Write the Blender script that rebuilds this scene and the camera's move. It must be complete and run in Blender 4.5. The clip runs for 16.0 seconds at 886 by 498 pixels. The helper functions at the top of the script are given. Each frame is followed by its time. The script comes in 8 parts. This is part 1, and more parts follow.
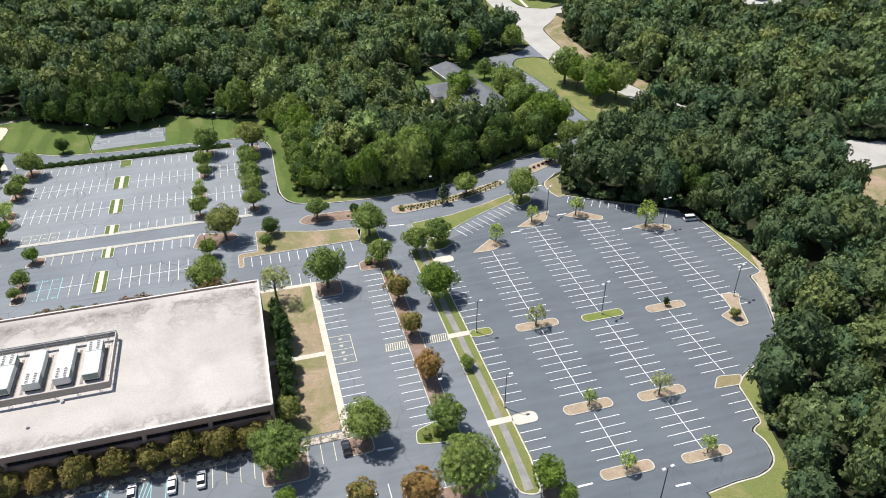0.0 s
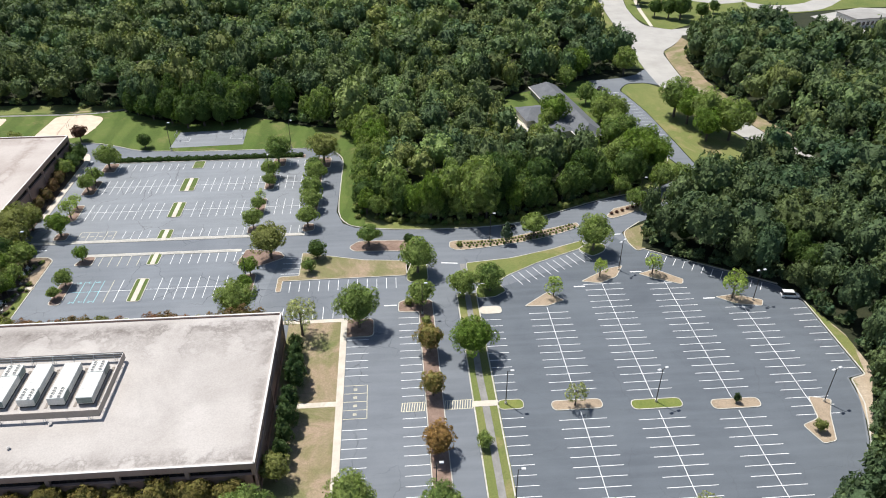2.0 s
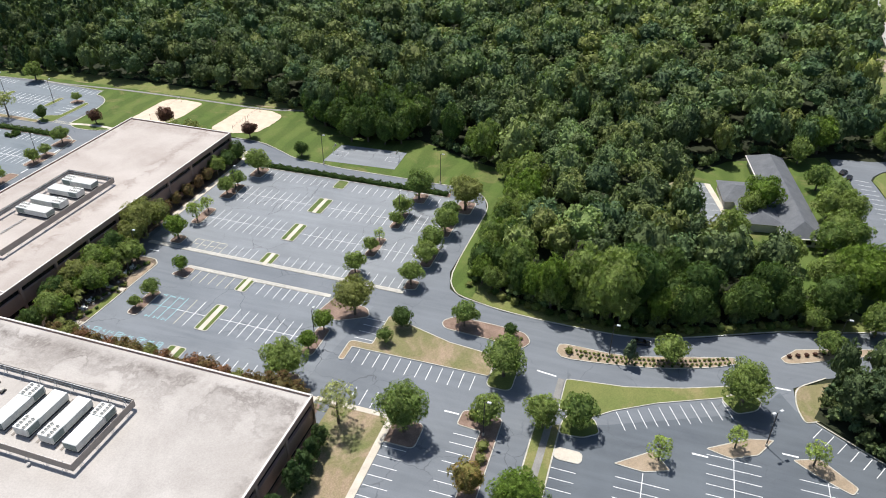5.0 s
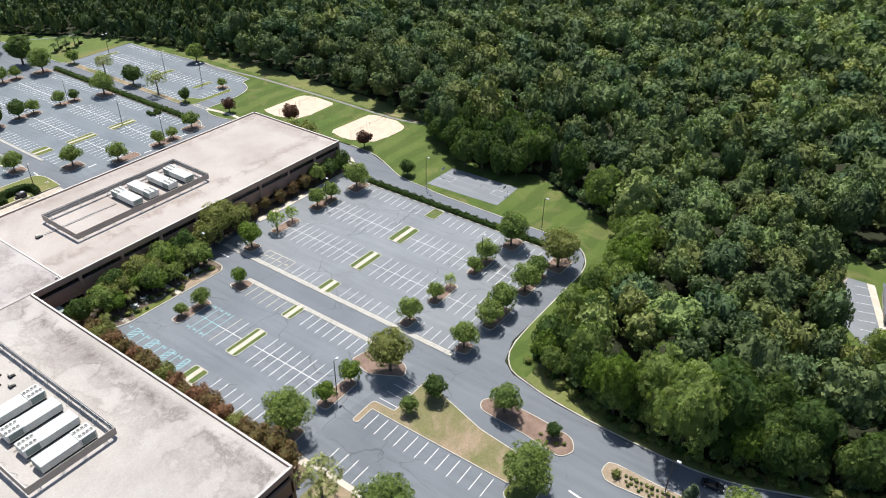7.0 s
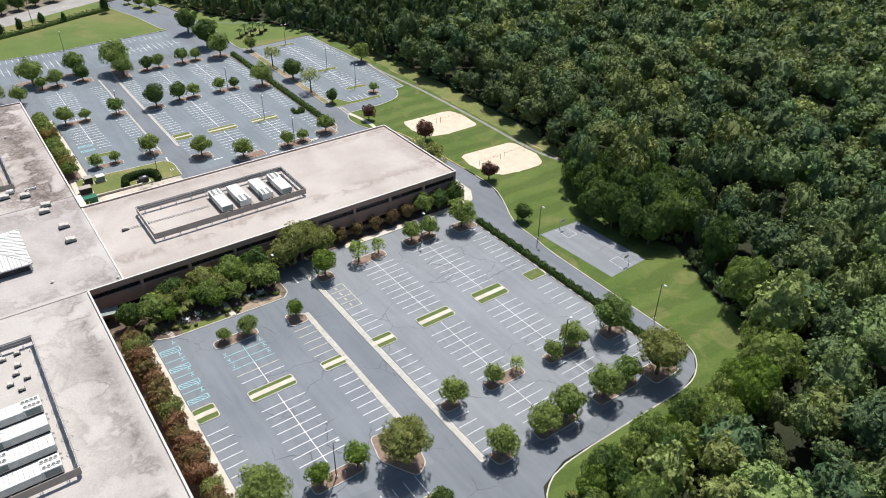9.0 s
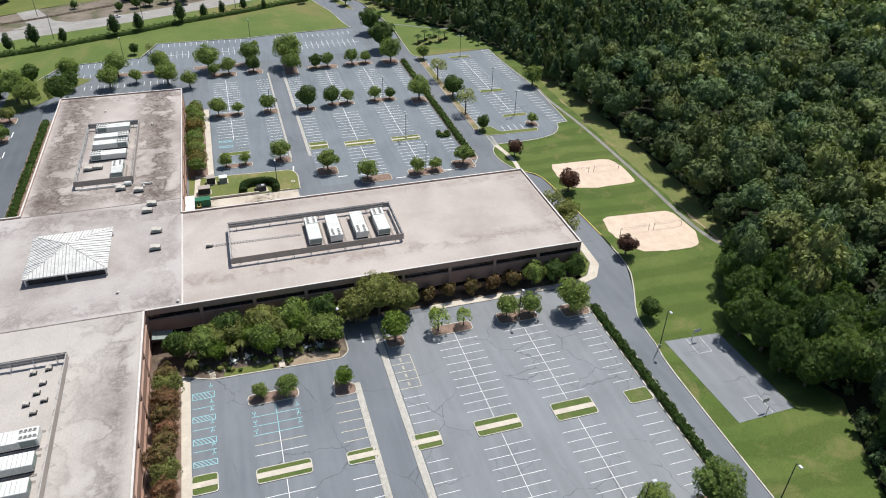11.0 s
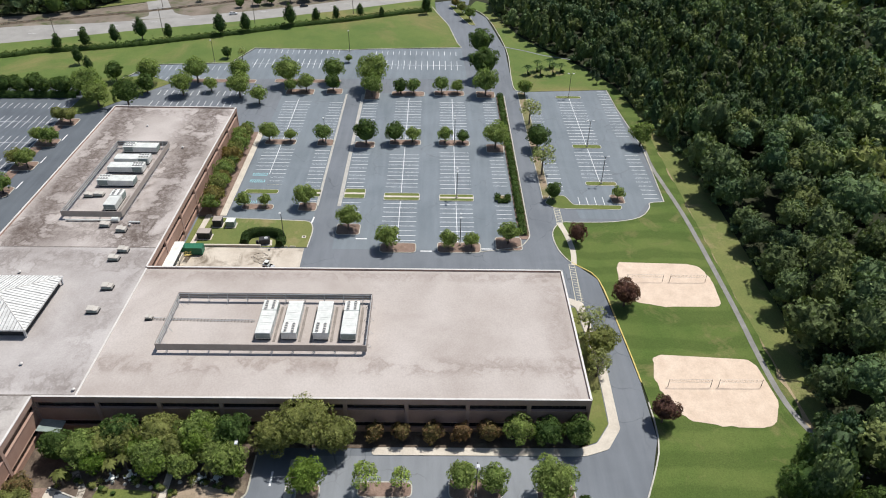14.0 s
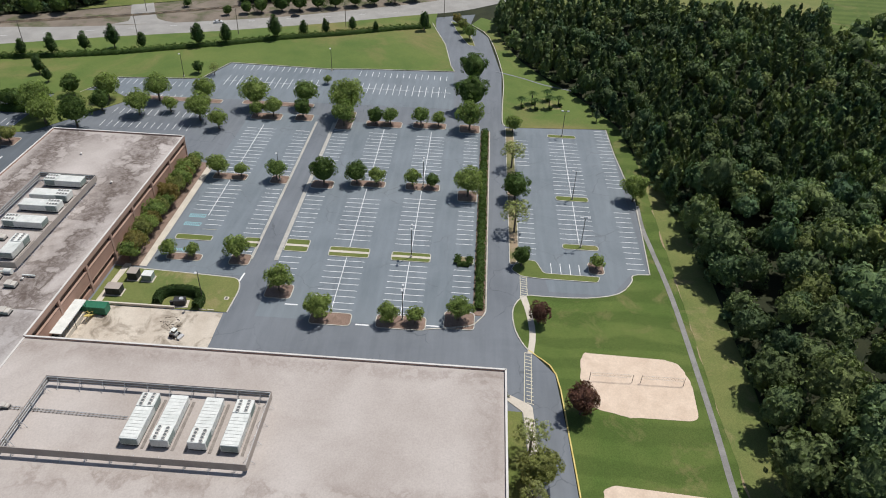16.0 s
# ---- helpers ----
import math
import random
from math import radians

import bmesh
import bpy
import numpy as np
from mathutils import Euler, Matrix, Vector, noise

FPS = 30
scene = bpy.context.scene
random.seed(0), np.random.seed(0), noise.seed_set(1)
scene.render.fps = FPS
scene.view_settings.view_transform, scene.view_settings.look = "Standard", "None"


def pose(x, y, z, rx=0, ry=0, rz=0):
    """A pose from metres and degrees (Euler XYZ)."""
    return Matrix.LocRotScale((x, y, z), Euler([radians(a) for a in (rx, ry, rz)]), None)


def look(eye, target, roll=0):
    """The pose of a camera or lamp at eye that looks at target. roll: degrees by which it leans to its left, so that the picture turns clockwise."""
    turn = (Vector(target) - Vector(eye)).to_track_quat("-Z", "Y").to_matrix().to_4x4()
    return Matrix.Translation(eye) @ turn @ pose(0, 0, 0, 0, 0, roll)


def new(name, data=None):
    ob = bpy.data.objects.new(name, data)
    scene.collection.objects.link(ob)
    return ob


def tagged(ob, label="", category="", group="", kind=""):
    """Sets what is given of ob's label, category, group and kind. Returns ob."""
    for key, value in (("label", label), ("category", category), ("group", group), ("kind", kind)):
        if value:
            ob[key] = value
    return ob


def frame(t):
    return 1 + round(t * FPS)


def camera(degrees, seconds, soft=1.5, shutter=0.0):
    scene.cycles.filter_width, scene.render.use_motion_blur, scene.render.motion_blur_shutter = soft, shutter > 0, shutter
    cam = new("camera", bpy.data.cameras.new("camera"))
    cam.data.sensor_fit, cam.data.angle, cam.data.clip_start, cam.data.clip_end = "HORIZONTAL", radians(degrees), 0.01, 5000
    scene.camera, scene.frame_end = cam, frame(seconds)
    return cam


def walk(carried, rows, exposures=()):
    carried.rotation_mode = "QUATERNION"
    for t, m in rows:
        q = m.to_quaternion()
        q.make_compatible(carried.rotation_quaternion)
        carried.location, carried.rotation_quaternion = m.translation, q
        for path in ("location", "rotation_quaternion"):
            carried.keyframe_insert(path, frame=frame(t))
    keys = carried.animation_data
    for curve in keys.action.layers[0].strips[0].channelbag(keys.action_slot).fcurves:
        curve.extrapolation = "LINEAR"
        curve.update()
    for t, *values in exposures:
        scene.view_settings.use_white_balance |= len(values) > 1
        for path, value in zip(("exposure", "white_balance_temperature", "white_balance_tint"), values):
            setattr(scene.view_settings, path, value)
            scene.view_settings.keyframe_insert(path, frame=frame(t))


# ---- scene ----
cam = camera(63.5, 16.0, soft=1.0)
PATH = [
    (0, (-4.483, 1.091, 123.615), (-4.026, 2.703, 122.523), -0.2),
    (0.5, (1.693, 5.207, 123.629), (2.076, 6.839, 122.539), -0.1),
    (1, (7.918, 9.697, 123.584), (8.223, 11.346, 122.495), -0.1),
    (1.5, (14.052, 14.736, 123.601), (14.27, 16.399, 122.512), 0.0),
    (2, (20.216, 20.677, 123.477), (20.346, 22.349, 122.386), 0.1),
    (2.5, (26.17, 27.255, 123.326), (26.198, 28.931, 122.236), 0.2),
    (3, (31.929, 34.444, 123.104), (31.827, 36.118, 122.014), 0.3),
    (3.5, (37.753, 41.982, 123.023), (37.54, 43.647, 121.934), 0.3),
    (4, (43.198, 50.249, 122.907), (42.89, 51.898, 121.818), 0.4),
    (4.2, (45.165, 53.771, 122.881), (44.818, 55.413, 121.793), 0.3),
    (6.3, (62.895, 92.886, 122.837), (62.078, 94.344, 121.737), 0.7),
    (6.5, (64.276, 96.948, 122.814), (63.415, 98.382, 121.716), 0.7),
    (7, (66.969, 107.913, 122.637), (66.013, 109.283, 121.537), 0.9),
    (7.5, (68.37, 119.22, 122.357), (67.286, 120.49, 121.256), 0.9),
    (8, (68.812, 130.993, 122.025), (67.639, 132.179, 120.922), 0.9),
    (8.5, (68.349, 143.077, 121.688), (67.091, 144.169, 120.581), 0.9),
    (9, (66.861, 154.921, 121.427), (65.517, 155.902, 120.317), 0.8),
    (9.5, (63.914, 166.436, 121.262), (62.49, 167.294, 120.15), 0.8),
    (9.7, (62.083, 170.673, 121.246), (60.627, 171.473, 120.132), 0.8),
    (11.8, (34.551, 210.689, 121.444), (32.937, 211.033, 120.313), 1.4),
    (12, (31.697, 214.495, 121.462), (30.077, 214.799, 120.329), 1.3),
    (12.5, (24.242, 223.911, 121.586), (22.613, 224.143, 120.448), 1.2),
    (13, (16.698, 232.996, 121.732), (15.065, 233.16, 120.59), 1.2),
    (13.5, (8.772, 241.922, 121.77), (7.137, 242.029, 120.623), 1.1),
    (14, (0.647, 250.594, 121.764), (-0.989, 250.62, 120.614), 1.1),
    (14.5, (-7.983, 258.74, 121.769), (-9.617, 258.681, 120.618), 1.0),
    (15, (-17.02, 265.374, 121.879), (-18.653, 265.313, 120.726), 1.4),
    (15.5, (-26.272, 270.033, 121.983), (-27.904, 269.976, 120.829), 2.1),
    (16, (-35.462, 273.272, 122.011), (-37.091, 273.211, 120.852), 2.5),
]
walk(cam, [(t, look(eye, target, roll)) for t, eye, target, roll in PATH], exposures=((0, 0.42), (2, 0.36), (4, 0.34), (7, 0.37), (9.5, 0.25), (12, 0.06), (13, 0.1), (16, -0.19)))

# ---- light ----
SUN_TO = Vector((-3.4, 3.6, 10.4)).normalized()
sun = new("sun", bpy.data.lights.new("sun", "SUN"))
sun.data.energy, sun.data.angle, sun.data.color = 4.75, radians(0.53), (1.0, 0.965, 0.91)
sun.matrix_world = look((0, 0, 300), Vector((0, 0, 300)) - SUN_TO)
world = bpy.data.worlds.new("sky")
scene.world = world
world.use_nodes = True
sky = world.node_tree.nodes.new("ShaderNodeTexSky")
sky.sky_type, sky.sun_disc = "NISHITA", False
sky.sun_elevation = math.asin(SUN_TO.z)
sky.sun_rotation = math.atan2(SUN_TO.x, SUN_TO.y)
background = world.node_tree.nodes["Background"]
background.inputs["Strength"].default_value = 0.085
world.node_tree.links.new(sky.outputs["Color"], background.inputs["Color"])


# ---- materials ----
def shader(name):
    m = bpy.data.materials.new(name)
    m.use_nodes = True
    t = m.node_tree
    return m, t, t.nodes["Principled BSDF"]


def link(t, a, b):
    t.links.new(a, b)


def noise_at(t, scale, detail=4.0, rough=0.6, distort=0.0):
    """Noise laid over the world in metres: scale is waves a metre."""
    geo = t.nodes.new("ShaderNodeNewGeometry")
    n = t.nodes.new("ShaderNodeTexNoise")
    n.inputs["Scale"].default_value, n.inputs["Detail"].default_value = scale, detail
    n.inputs["Roughness"].default_value, n.inputs["Distortion"].default_value = rough, distort
    link(t, geo.outputs["Position"], n.inputs["Vector"])
    return n.outputs["Fac"]


def ramp(t, fac, lo, hi, a=0.0, b=1.0):
    r = t.nodes.new("ShaderNodeMapRange")
    r.inputs["From Min"].default_value, r.inputs["From Max"].default_value = lo, hi
    r.inputs["To Min"].default_value, r.inputs["To Max"].default_value = a, b
    link(t, fac, r.inputs["Value"])
    return r.outputs["Result"]


def mixed(t, fac, a, b, how="MIX"):
    m = t.nodes.new("ShaderNodeMix")
    m.data_type, m.blend_type = "RGBA", how
    for socket, value in ((m.inputs[0], fac), (m.inputs[6], a), (m.inputs[7], b)):
        if isinstance(value, (int, float)):
            socket.default_value = value
        elif isinstance(value, tuple):
            socket.default_value = (*value, 1)
        else:
            link(t, value, socket)
    return m.outputs[2]


def times(t, a, b):
    m = t.nodes.new("ShaderNodeMath")
    m.operation = "MULTIPLY"
    for socket, value in ((m.inputs[0], a), (m.inputs[1], b)):
        if isinstance(value, (int, float)):
            socket.default_value = value
        else:
            link(t, value, socket)
    return m.outputs[0]


def relief(t, bsdf, fac, strength, distance):
    b = t.nodes.new("ShaderNodeBump")
    b.inputs["Strength"].default_value, b.inputs["Distance"].default_value = strength, distance
    link(t, fac, b.inputs["Height"])
    link(t, b.outputs["Normal"], bsdf.inputs["Normal"])


def surface(name, c1, c2, rough=0.85, fine=4.0, big=0.12, grain=0.25, bump=0.3, metal=0.0, spec=0.3, stain=None, stain_at=(0.55, 0.72), stain_scale=0.06):
    """Two tones that wander over the large scale, a fine grain, and an optional stain with a shape of its own."""
    m, t, p = shader(name)
    col = mixed(t, ramp(t, noise_at(t, big, 5, 0.62), 0.35, 0.65), c1, c2)
    if stain:
        col = mixed(t, ramp(t, noise_at(t, stain_scale, 8, 0.68, 0.6), *stain_at), col, stain)
    f = noise_at(t, fine, 3, 0.7)
    col = mixed(t, 1.0, col, mixed(t, ramp(t, f, 0.25, 0.75), (1 - grain,) * 3, (1 + grain * 0.6,) * 3), "MULTIPLY")
    link(t, col, p.inputs["Base Color"])
    p.inputs["Roughness"].default_value, p.inputs["Metallic"].default_value = rough, metal
    p.inputs["Specular IOR Level"].default_value = spec
    if bump:
        relief(t, p, f, bump, 0.03)
    return m


def asphalt(name, c1, c2, crack=0.5, seal=(0.03, 0.03, 0.034)):
    """Rolled asphalt with wandering tone, tyre-worn streaks and dark sealed cracks."""
    m, t, p = shader(name)
    col = mixed(t, ramp(t, noise_at(t, 0.045, 6, 0.65, 0.5), 0.33, 0.68), c1, c2)
    geo = t.nodes.new("ShaderNodeNewGeometry")
    stretch = t.nodes.new("ShaderNodeMapping")
    stretch.inputs["Scale"].default_value = (0.05, 0.5, 1)
    link(t, geo.outputs["Position"], stretch.inputs["Vector"])
    streak = t.nodes.new("ShaderNodeTexNoise")
    streak.inputs["Scale"].default_value, streak.inputs["Detail"].default_value = 1.0, 4
    link(t, stretch.outputs["Vector"], streak.inputs["Vector"])
    col = mixed(t, ramp(t, streak.outputs["Fac"], 0.4, 0.75, 0, 0.35), col, tuple(v * 1.3 for v in c2))
    wander = t.nodes.new("ShaderNodeTexNoise")
    wander.inputs["Scale"].default_value, wander.inputs["Detail"].default_value = 0.25, 4
    link(t, geo.outputs["Position"], wander.inputs["Vector"])
    bent = t.nodes.new("ShaderNodeVectorMath")
    bent.operation = "MULTIPLY_ADD"
    bent.inputs[1].default_value = (4.0, 4.0, 0.0)
    link(t, wander.outputs["Color"], bent.inputs[0])
    link(t, geo.outputs["Position"], bent.inputs[2])
    cells = t.nodes.new("ShaderNodeTexVoronoi")
    cells.feature = "DISTANCE_TO_EDGE"
    cells.inputs["Scale"].default_value = 0.085
    link(t, bent.outputs["Vector"], cells.inputs["Vector"])
    line = ramp(t, cells.outputs["Distance"], 0.004, 0.01, 1, 0)
    some = times(t, line, ramp(t, noise_at(t, 0.05, 2), 0.46, 0.56, 0, crack))
    col = mixed(t, some, col, seal)
    oil = ramp(t, noise_at(t, 0.5, 6, 0.7), 0.62, 0.8, 0, 0.35)
    col = mixed(t, oil, col, tuple(v * 0.6 for v in c1))
    f = noise_at(t, 9.0, 3, 0.75)
    col = mixed(t, 1.0, col, mixed(t, ramp(t, f, 0.25, 0.75), (0.84,) * 3, (1.13,) * 3), "MULTIPLY")
    link(t, col, p.inputs["Base Color"])
    p.inputs["Roughness"].default_value, p.inputs["Specular IOR Level"].default_value = 0.8, 0.3
    relief(t, p, f, 0.25, 0.02)
    return m


def mown(name, c1, c2, dry, stripes=0.22, worn=(0.52, 0.7)):
    """Lawn with soft mowing stripes across x, worn straw patches and clumpy grain."""
    m, t, p = shader(name)
    geo = t.nodes.new("ShaderNodeNewGeometry")
    wave = t.nodes.new("ShaderNodeTexWave")
    wave.bands_direction = "X"
    wave.inputs["Scale"].default_value, wave.inputs["Distortion"].default_value, wave.inputs["Detail"].default_value = 0.034, 5.0, 3
    link(t, geo.outputs["Position"], wave.inputs["Vector"])
    col = mixed(t, ramp(t, noise_at(t, 0.05, 5, 0.62), 0.35, 0.65), c1, c2)
    col = mixed(t, ramp(t, wave.outputs["Fac"], 0.3, 0.7, 0, stripes), col, tuple(v * 0.72 for v in c1))
    col = mixed(t, ramp(t, noise_at(t, 0.07, 8, 0.7, 0.8), worn[0], worn[1], 0, 0.8), col, dry)
    f = noise_at(t, 3.5, 4, 0.75)
    col = mixed(t, 1.0, col, mixed(t, ramp(t, f, 0.25, 0.75), (0.62,) * 3, (1.25,) * 3), "MULTIPLY")
    link(t, col, p.inputs["Base Color"])
    p.inputs["Roughness"].default_value, p.inputs["Specular IOR Level"].default_value = 0.9, 0.2
    relief(t, p, f, 0.7, 0.05)
    return m


def roof_gravel(name, c1, c2, dirt, bands, loose):
    """Pale gravel; dirt left by standing water in soft bands (axis, edge, start, full, end, strength) inside the edges, with thin dark tide marks."""
    m, t, p = shader(name)
    col = mixed(t, ramp(t, noise_at(t, 0.06, 3, 0.55), 0.33, 0.67), c1, c2)
    geo = t.nodes.new("ShaderNodeNewGeometry")
    xyz = t.nodes.new("ShaderNodeSeparateXYZ")
    link(t, geo.outputs["Position"], xyz.inputs[0])
    pool = noise_at(t, 0.1, 7, 0.62, 0.25)
    soft = ramp(t, pool, 0.38, 0.6)
    speck = ramp(t, noise_at(t, 0.45, 7, 0.72), 0.4, 0.62, 0.4, 1.0)
    tide = times(t, ramp(t, pool, 0.455, 0.495), ramp(t, pool, 0.53, 0.498))
    col = mixed(t, times(t, ramp(t, noise_at(t, 0.045, 6, 0.62, 0.7), 0.5, 0.72), loose), col, dirt)
    for axis, edge, start, full, end, strength in bands:
        gap = t.nodes.new("ShaderNodeMath")
        gap.operation = "SUBTRACT"
        link(t, xyz.outputs[axis], gap.inputs[0])
        gap.inputs[1].default_value = edge
        size = t.nodes.new("ShaderNodeMath")
        size.operation = "ABSOLUTE"
        link(t, gap.outputs[0], size.inputs[0])
        rise, fall = ramp(t, size.outputs[0], start, full), ramp(t, size.outputs[0], full, end, 1, 0)
        place = times(t, rise, fall)
        col = mixed(t, times(t, times(t, place, speck), times(t, soft, strength)), col, dirt)
        col = mixed(t, times(t, ramp(t, place, 0.1, 0.6), times(t, tide, strength * 0.55)), col, dirt)
    f = noise_at(t, 2.5, 4, 0.75)
    col = mixed(t, 1.0, col, mixed(t, ramp(t, f, 0.25, 0.75), (0.84,) * 3, (1.1,) * 3), "MULTIPLY")
    link(t, col, p.inputs["Base Color"])
    p.inputs["Roughness"].default_value, p.inputs["Specular IOR Level"].default_value = 0.95, 0.2
    relief(t, p, f, 0.2, 0.02)
    return m


def foliage(name, c1, c2, c3, per_tree=False, thin=0.32, mid=None):
    """Leaves: tone by clump, and by tree through the face attribute 'tone' (joined woods, where it also carries painted
    light and shade) or the object.
    Two materials: ragged sprays with gaps between the leaves, and the dense inner body."""
    pair = []
    for ragged in (True, False):
        m, t, p = shader(name if ragged else name + "_dense")
        geo = t.nodes.new("ShaderNodeNewGeometry")
        if per_tree:
            a = t.nodes.new("ShaderNodeAttribute")
            a.attribute_name = "tone"
            tree = a.outputs["Fac"]
        else:
            tree = t.nodes.new("ShaderNodeObjectInfo").outputs["Random"]
        col = mixed(t, ramp(t, tree, 0.1, 0.55), c1, mid or c2)
        col = mixed(t, ramp(t, tree, 0.55, 1.0), col, c2)
        if per_tree:
            pick = t.nodes.new("ShaderNodeTexWhiteNoise")
            pick.noise_dimensions = "1D"
            link(t, tree, pick.inputs["W"])
            col = mixed(t, ramp(t, pick.outputs["Value"], 0.55, 1.0, 0, 0.6), col, mixed(t, 1.0, col, (0.7, 1.0, 1.15), "MULTIPLY"))
            col = mixed(t, ramp(t, pick.outputs["Value"], 0.3, 0.0, 0, 0.7), col, mixed(t, 1.0, col, (1.3, 1.08, 0.8), "MULTIPLY"))
        if ragged:
            young = ramp(t, geo.outputs["Random Per Island"], 0.3, 1.0, 0, 0.4 if per_tree else 0.6)
            col = mixed(t, times(t, young, ramp(t, tree, 0.0, 0.42, 0.2, 1.0)) if per_tree else young, col, c3)
            spread = t.nodes.new("ShaderNodeTexWhiteNoise")
            spread.noise_dimensions = "1D"
            link(t, geo.outputs["Random Per Island"], spread.inputs["W"])
            col = mixed(t, 1.0, col, mixed(t, spread.outputs["Value"], (0.62,) * 3, (1.38,) * 3), "MULTIPLY")
        col = mixed(t, 1.0, col, mixed(t, ramp(t, noise_at(t, 0.5, 3), 0.3, 0.7), (0.75,) * 3, (1.2,) * 3), "MULTIPLY")
        f = noise_at(t, 2.4 if per_tree else 4.5, 4, 0.75)
        col = mixed(t, 1.0, col, mixed(t, ramp(t, f, 0.3, 0.7), (0.55,) * 3, (1.5,) * 3), "MULTIPLY")
        relief(t, p, f, 0.8, 0.25 if per_tree else 0.15)
        link(t, col, p.inputs["Base Color"])
        p.inputs["Roughness"].default_value, p.inputs["Specular IOR Level"].default_value = 0.65, 0.12
        through_leaf = t.nodes.new("ShaderNodeBsdfTranslucent")
        link(t, mixed(t, 1.0, col, (1.2, 1.35, 0.7), "MULTIPLY"), through_leaf.inputs["Color"])
        both = t.nodes.new("ShaderNodeMixShader")
        both.inputs[0].default_value = thin
        link(t, p.outputs[0], both.inputs[1])
        link(t, through_leaf.outputs[0], both.inputs[2])
        last = both.outputs[0]
        if ragged:
            gaps = t.nodes.new("ShaderNodeMixShader")
            clear = t.nodes.new("ShaderNodeBsdfTransparent")
            link(t, ramp(t, noise_at(t, 2.4 if per_tree else 3.8, 3, 0.65), *((0.43, 0.45) if per_tree else (0.49, 0.51))), gaps.inputs[0])
            link(t, clear.outputs[0], gaps.inputs[1])
            link(t, last, gaps.inputs[2])
            last = gaps.outputs[0]
        link(t, last, t.nodes["Material Output"].inputs["Surface"])
        pair.append(m)
    return pair


def glossy(name, colour, rough=0.1, metal=0.0):
    m, t, p = shader(name)
    f = noise_at(t, 0.7, 3)
    link(t, mixed(t, ramp(t, f, 0.3, 0.7), tuple(v * 0.8 for v in colour), colour), p.inputs["Base Color"])
    p.inputs["Roughness"].default_value, p.inputs["Metallic"].default_value = rough, metal
    return m


ASPHALT_DRIVE = asphalt("asphalt_drive", (0.128, 0.142, 0.16), (0.168, 0.184, 0.205), 0.35)
ASPHALT_NEW = asphalt("asphalt_new", (0.088, 0.101, 0.118), (0.118, 0.134, 0.152), 0.12)
ASPHALT_OLD = asphalt("asphalt_old", (0.176, 0.19, 0.206), (0.224, 0.24, 0.258), 0.6, (0.09, 0.094, 0.1))
ASPHALT_MID = asphalt("asphalt_middle", (0.146, 0.162, 0.182), (0.19, 0.207, 0.228), 0.65, (0.06, 0.063, 0.07))
ASPHALT_FAR = asphalt("asphalt_far", (0.137, 0.162, 0.182), (0.18, 0.207, 0.23), 0.35, (0.09, 0.084, 0.090))
CONCRETE_ROAD = surface("concrete_road", (0.345, 0.332, 0.31), (0.42, 0.405, 0.38), 0.9, 3, 0.08, 0.15, 0.15)
CONCRETE = surface("concrete", (0.5, 0.45, 0.38), (0.6, 0.55, 0.47), 0.9, 4, 0.3, 0.15, 0.2, stain=(0.36, 0.31, 0.25), stain_at=(0.58, 0.8), stain_scale=0.3)
KERB = surface("kerb_concrete", (0.43, 0.41, 0.36), (0.58, 0.555, 0.5), 0.9, 5, 0.5, 0.15, 0.2, stain=(0.3, 0.29, 0.22), stain_at=(0.5, 0.7), stain_scale=0.25)
YELLOW_KERB = surface("yellow_kerb_paint", (0.55, 0.43, 0.12), (0.66, 0.54, 0.22), 0.8, 5, 0.6, 0.2, 0.2)
PAINT = surface("white_line_paint", (0.7, 0.71, 0.72), (0.82, 0.82, 0.82), 0.7, 6, 0.8, 0.18, 0.1)
PAINT_WORN = surface("worn_line_paint", (0.54, 0.55, 0.56), (0.76, 0.76, 0.76), 0.7, 5, 1.3, 0.3, 0.1)
PAINT_YELLOW = surface("faded_yellow_paint", (0.52, 0.48, 0.35), (0.64, 0.6, 0.46), 0.7, 6, 0.8, 0.18, 0.1)
PAINT_FADED = surface("faint_yellow_paint", (0.34, 0.325, 0.27), (0.5, 0.475, 0.38), 0.7, 5, 1.3, 0.3, 0.1)
PAINT_BLUE = surface("turquoise_paint", (0.2, 0.48, 0.53), (0.34, 0.6, 0.64), 0.7, 6, 0.8, 0.18, 0.1)
GRASS = surface("lawn_grass", (0.105, 0.14, 0.032), (0.15, 0.172, 0.047), 0.9, 3.5, 0.06, 0.38, 0.7, stain=(0.225, 0.2, 0.085), stain_at=(0.53, 0.72), stain_scale=0.05)
PAVER_STRIP = surface("divider_pavers", (0.4, 0.385, 0.355), (0.52, 0.5, 0.46), 0.9, 4, 0.9, 0.22, 0.2)
BED_DARK = surface("dark_bed_mulch", (0.085, 0.064, 0.05), (0.15, 0.115, 0.088), 0.95, 4, 0.3, 0.4, 0.8, stain=(0.21, 0.17, 0.12), stain_at=(0.52, 0.66), stain_scale=0.2)
DIVIDER = surface("divider_concrete", (0.37, 0.355, 0.325), (0.47, 0.45, 0.415), 0.9, 4, 0.4, 0.2, 0.2)
WORN_PATH = surface("worn_path", (0.2, 0.195, 0.185), (0.27, 0.262, 0.25), 0.9, 4, 0.3, 0.2, 0.2)
HIGHWAY = surface("worn_highway", (0.27, 0.26, 0.245), (0.34, 0.33, 0.31), 0.9, 2, 0.1, 0.15, 0.1)
GRASS_MOWN = mown("mown_grass", (0.078, 0.125, 0.026), (0.118, 0.155, 0.04), (0.215, 0.188, 0.082), 0.5, (0.54, 0.71))
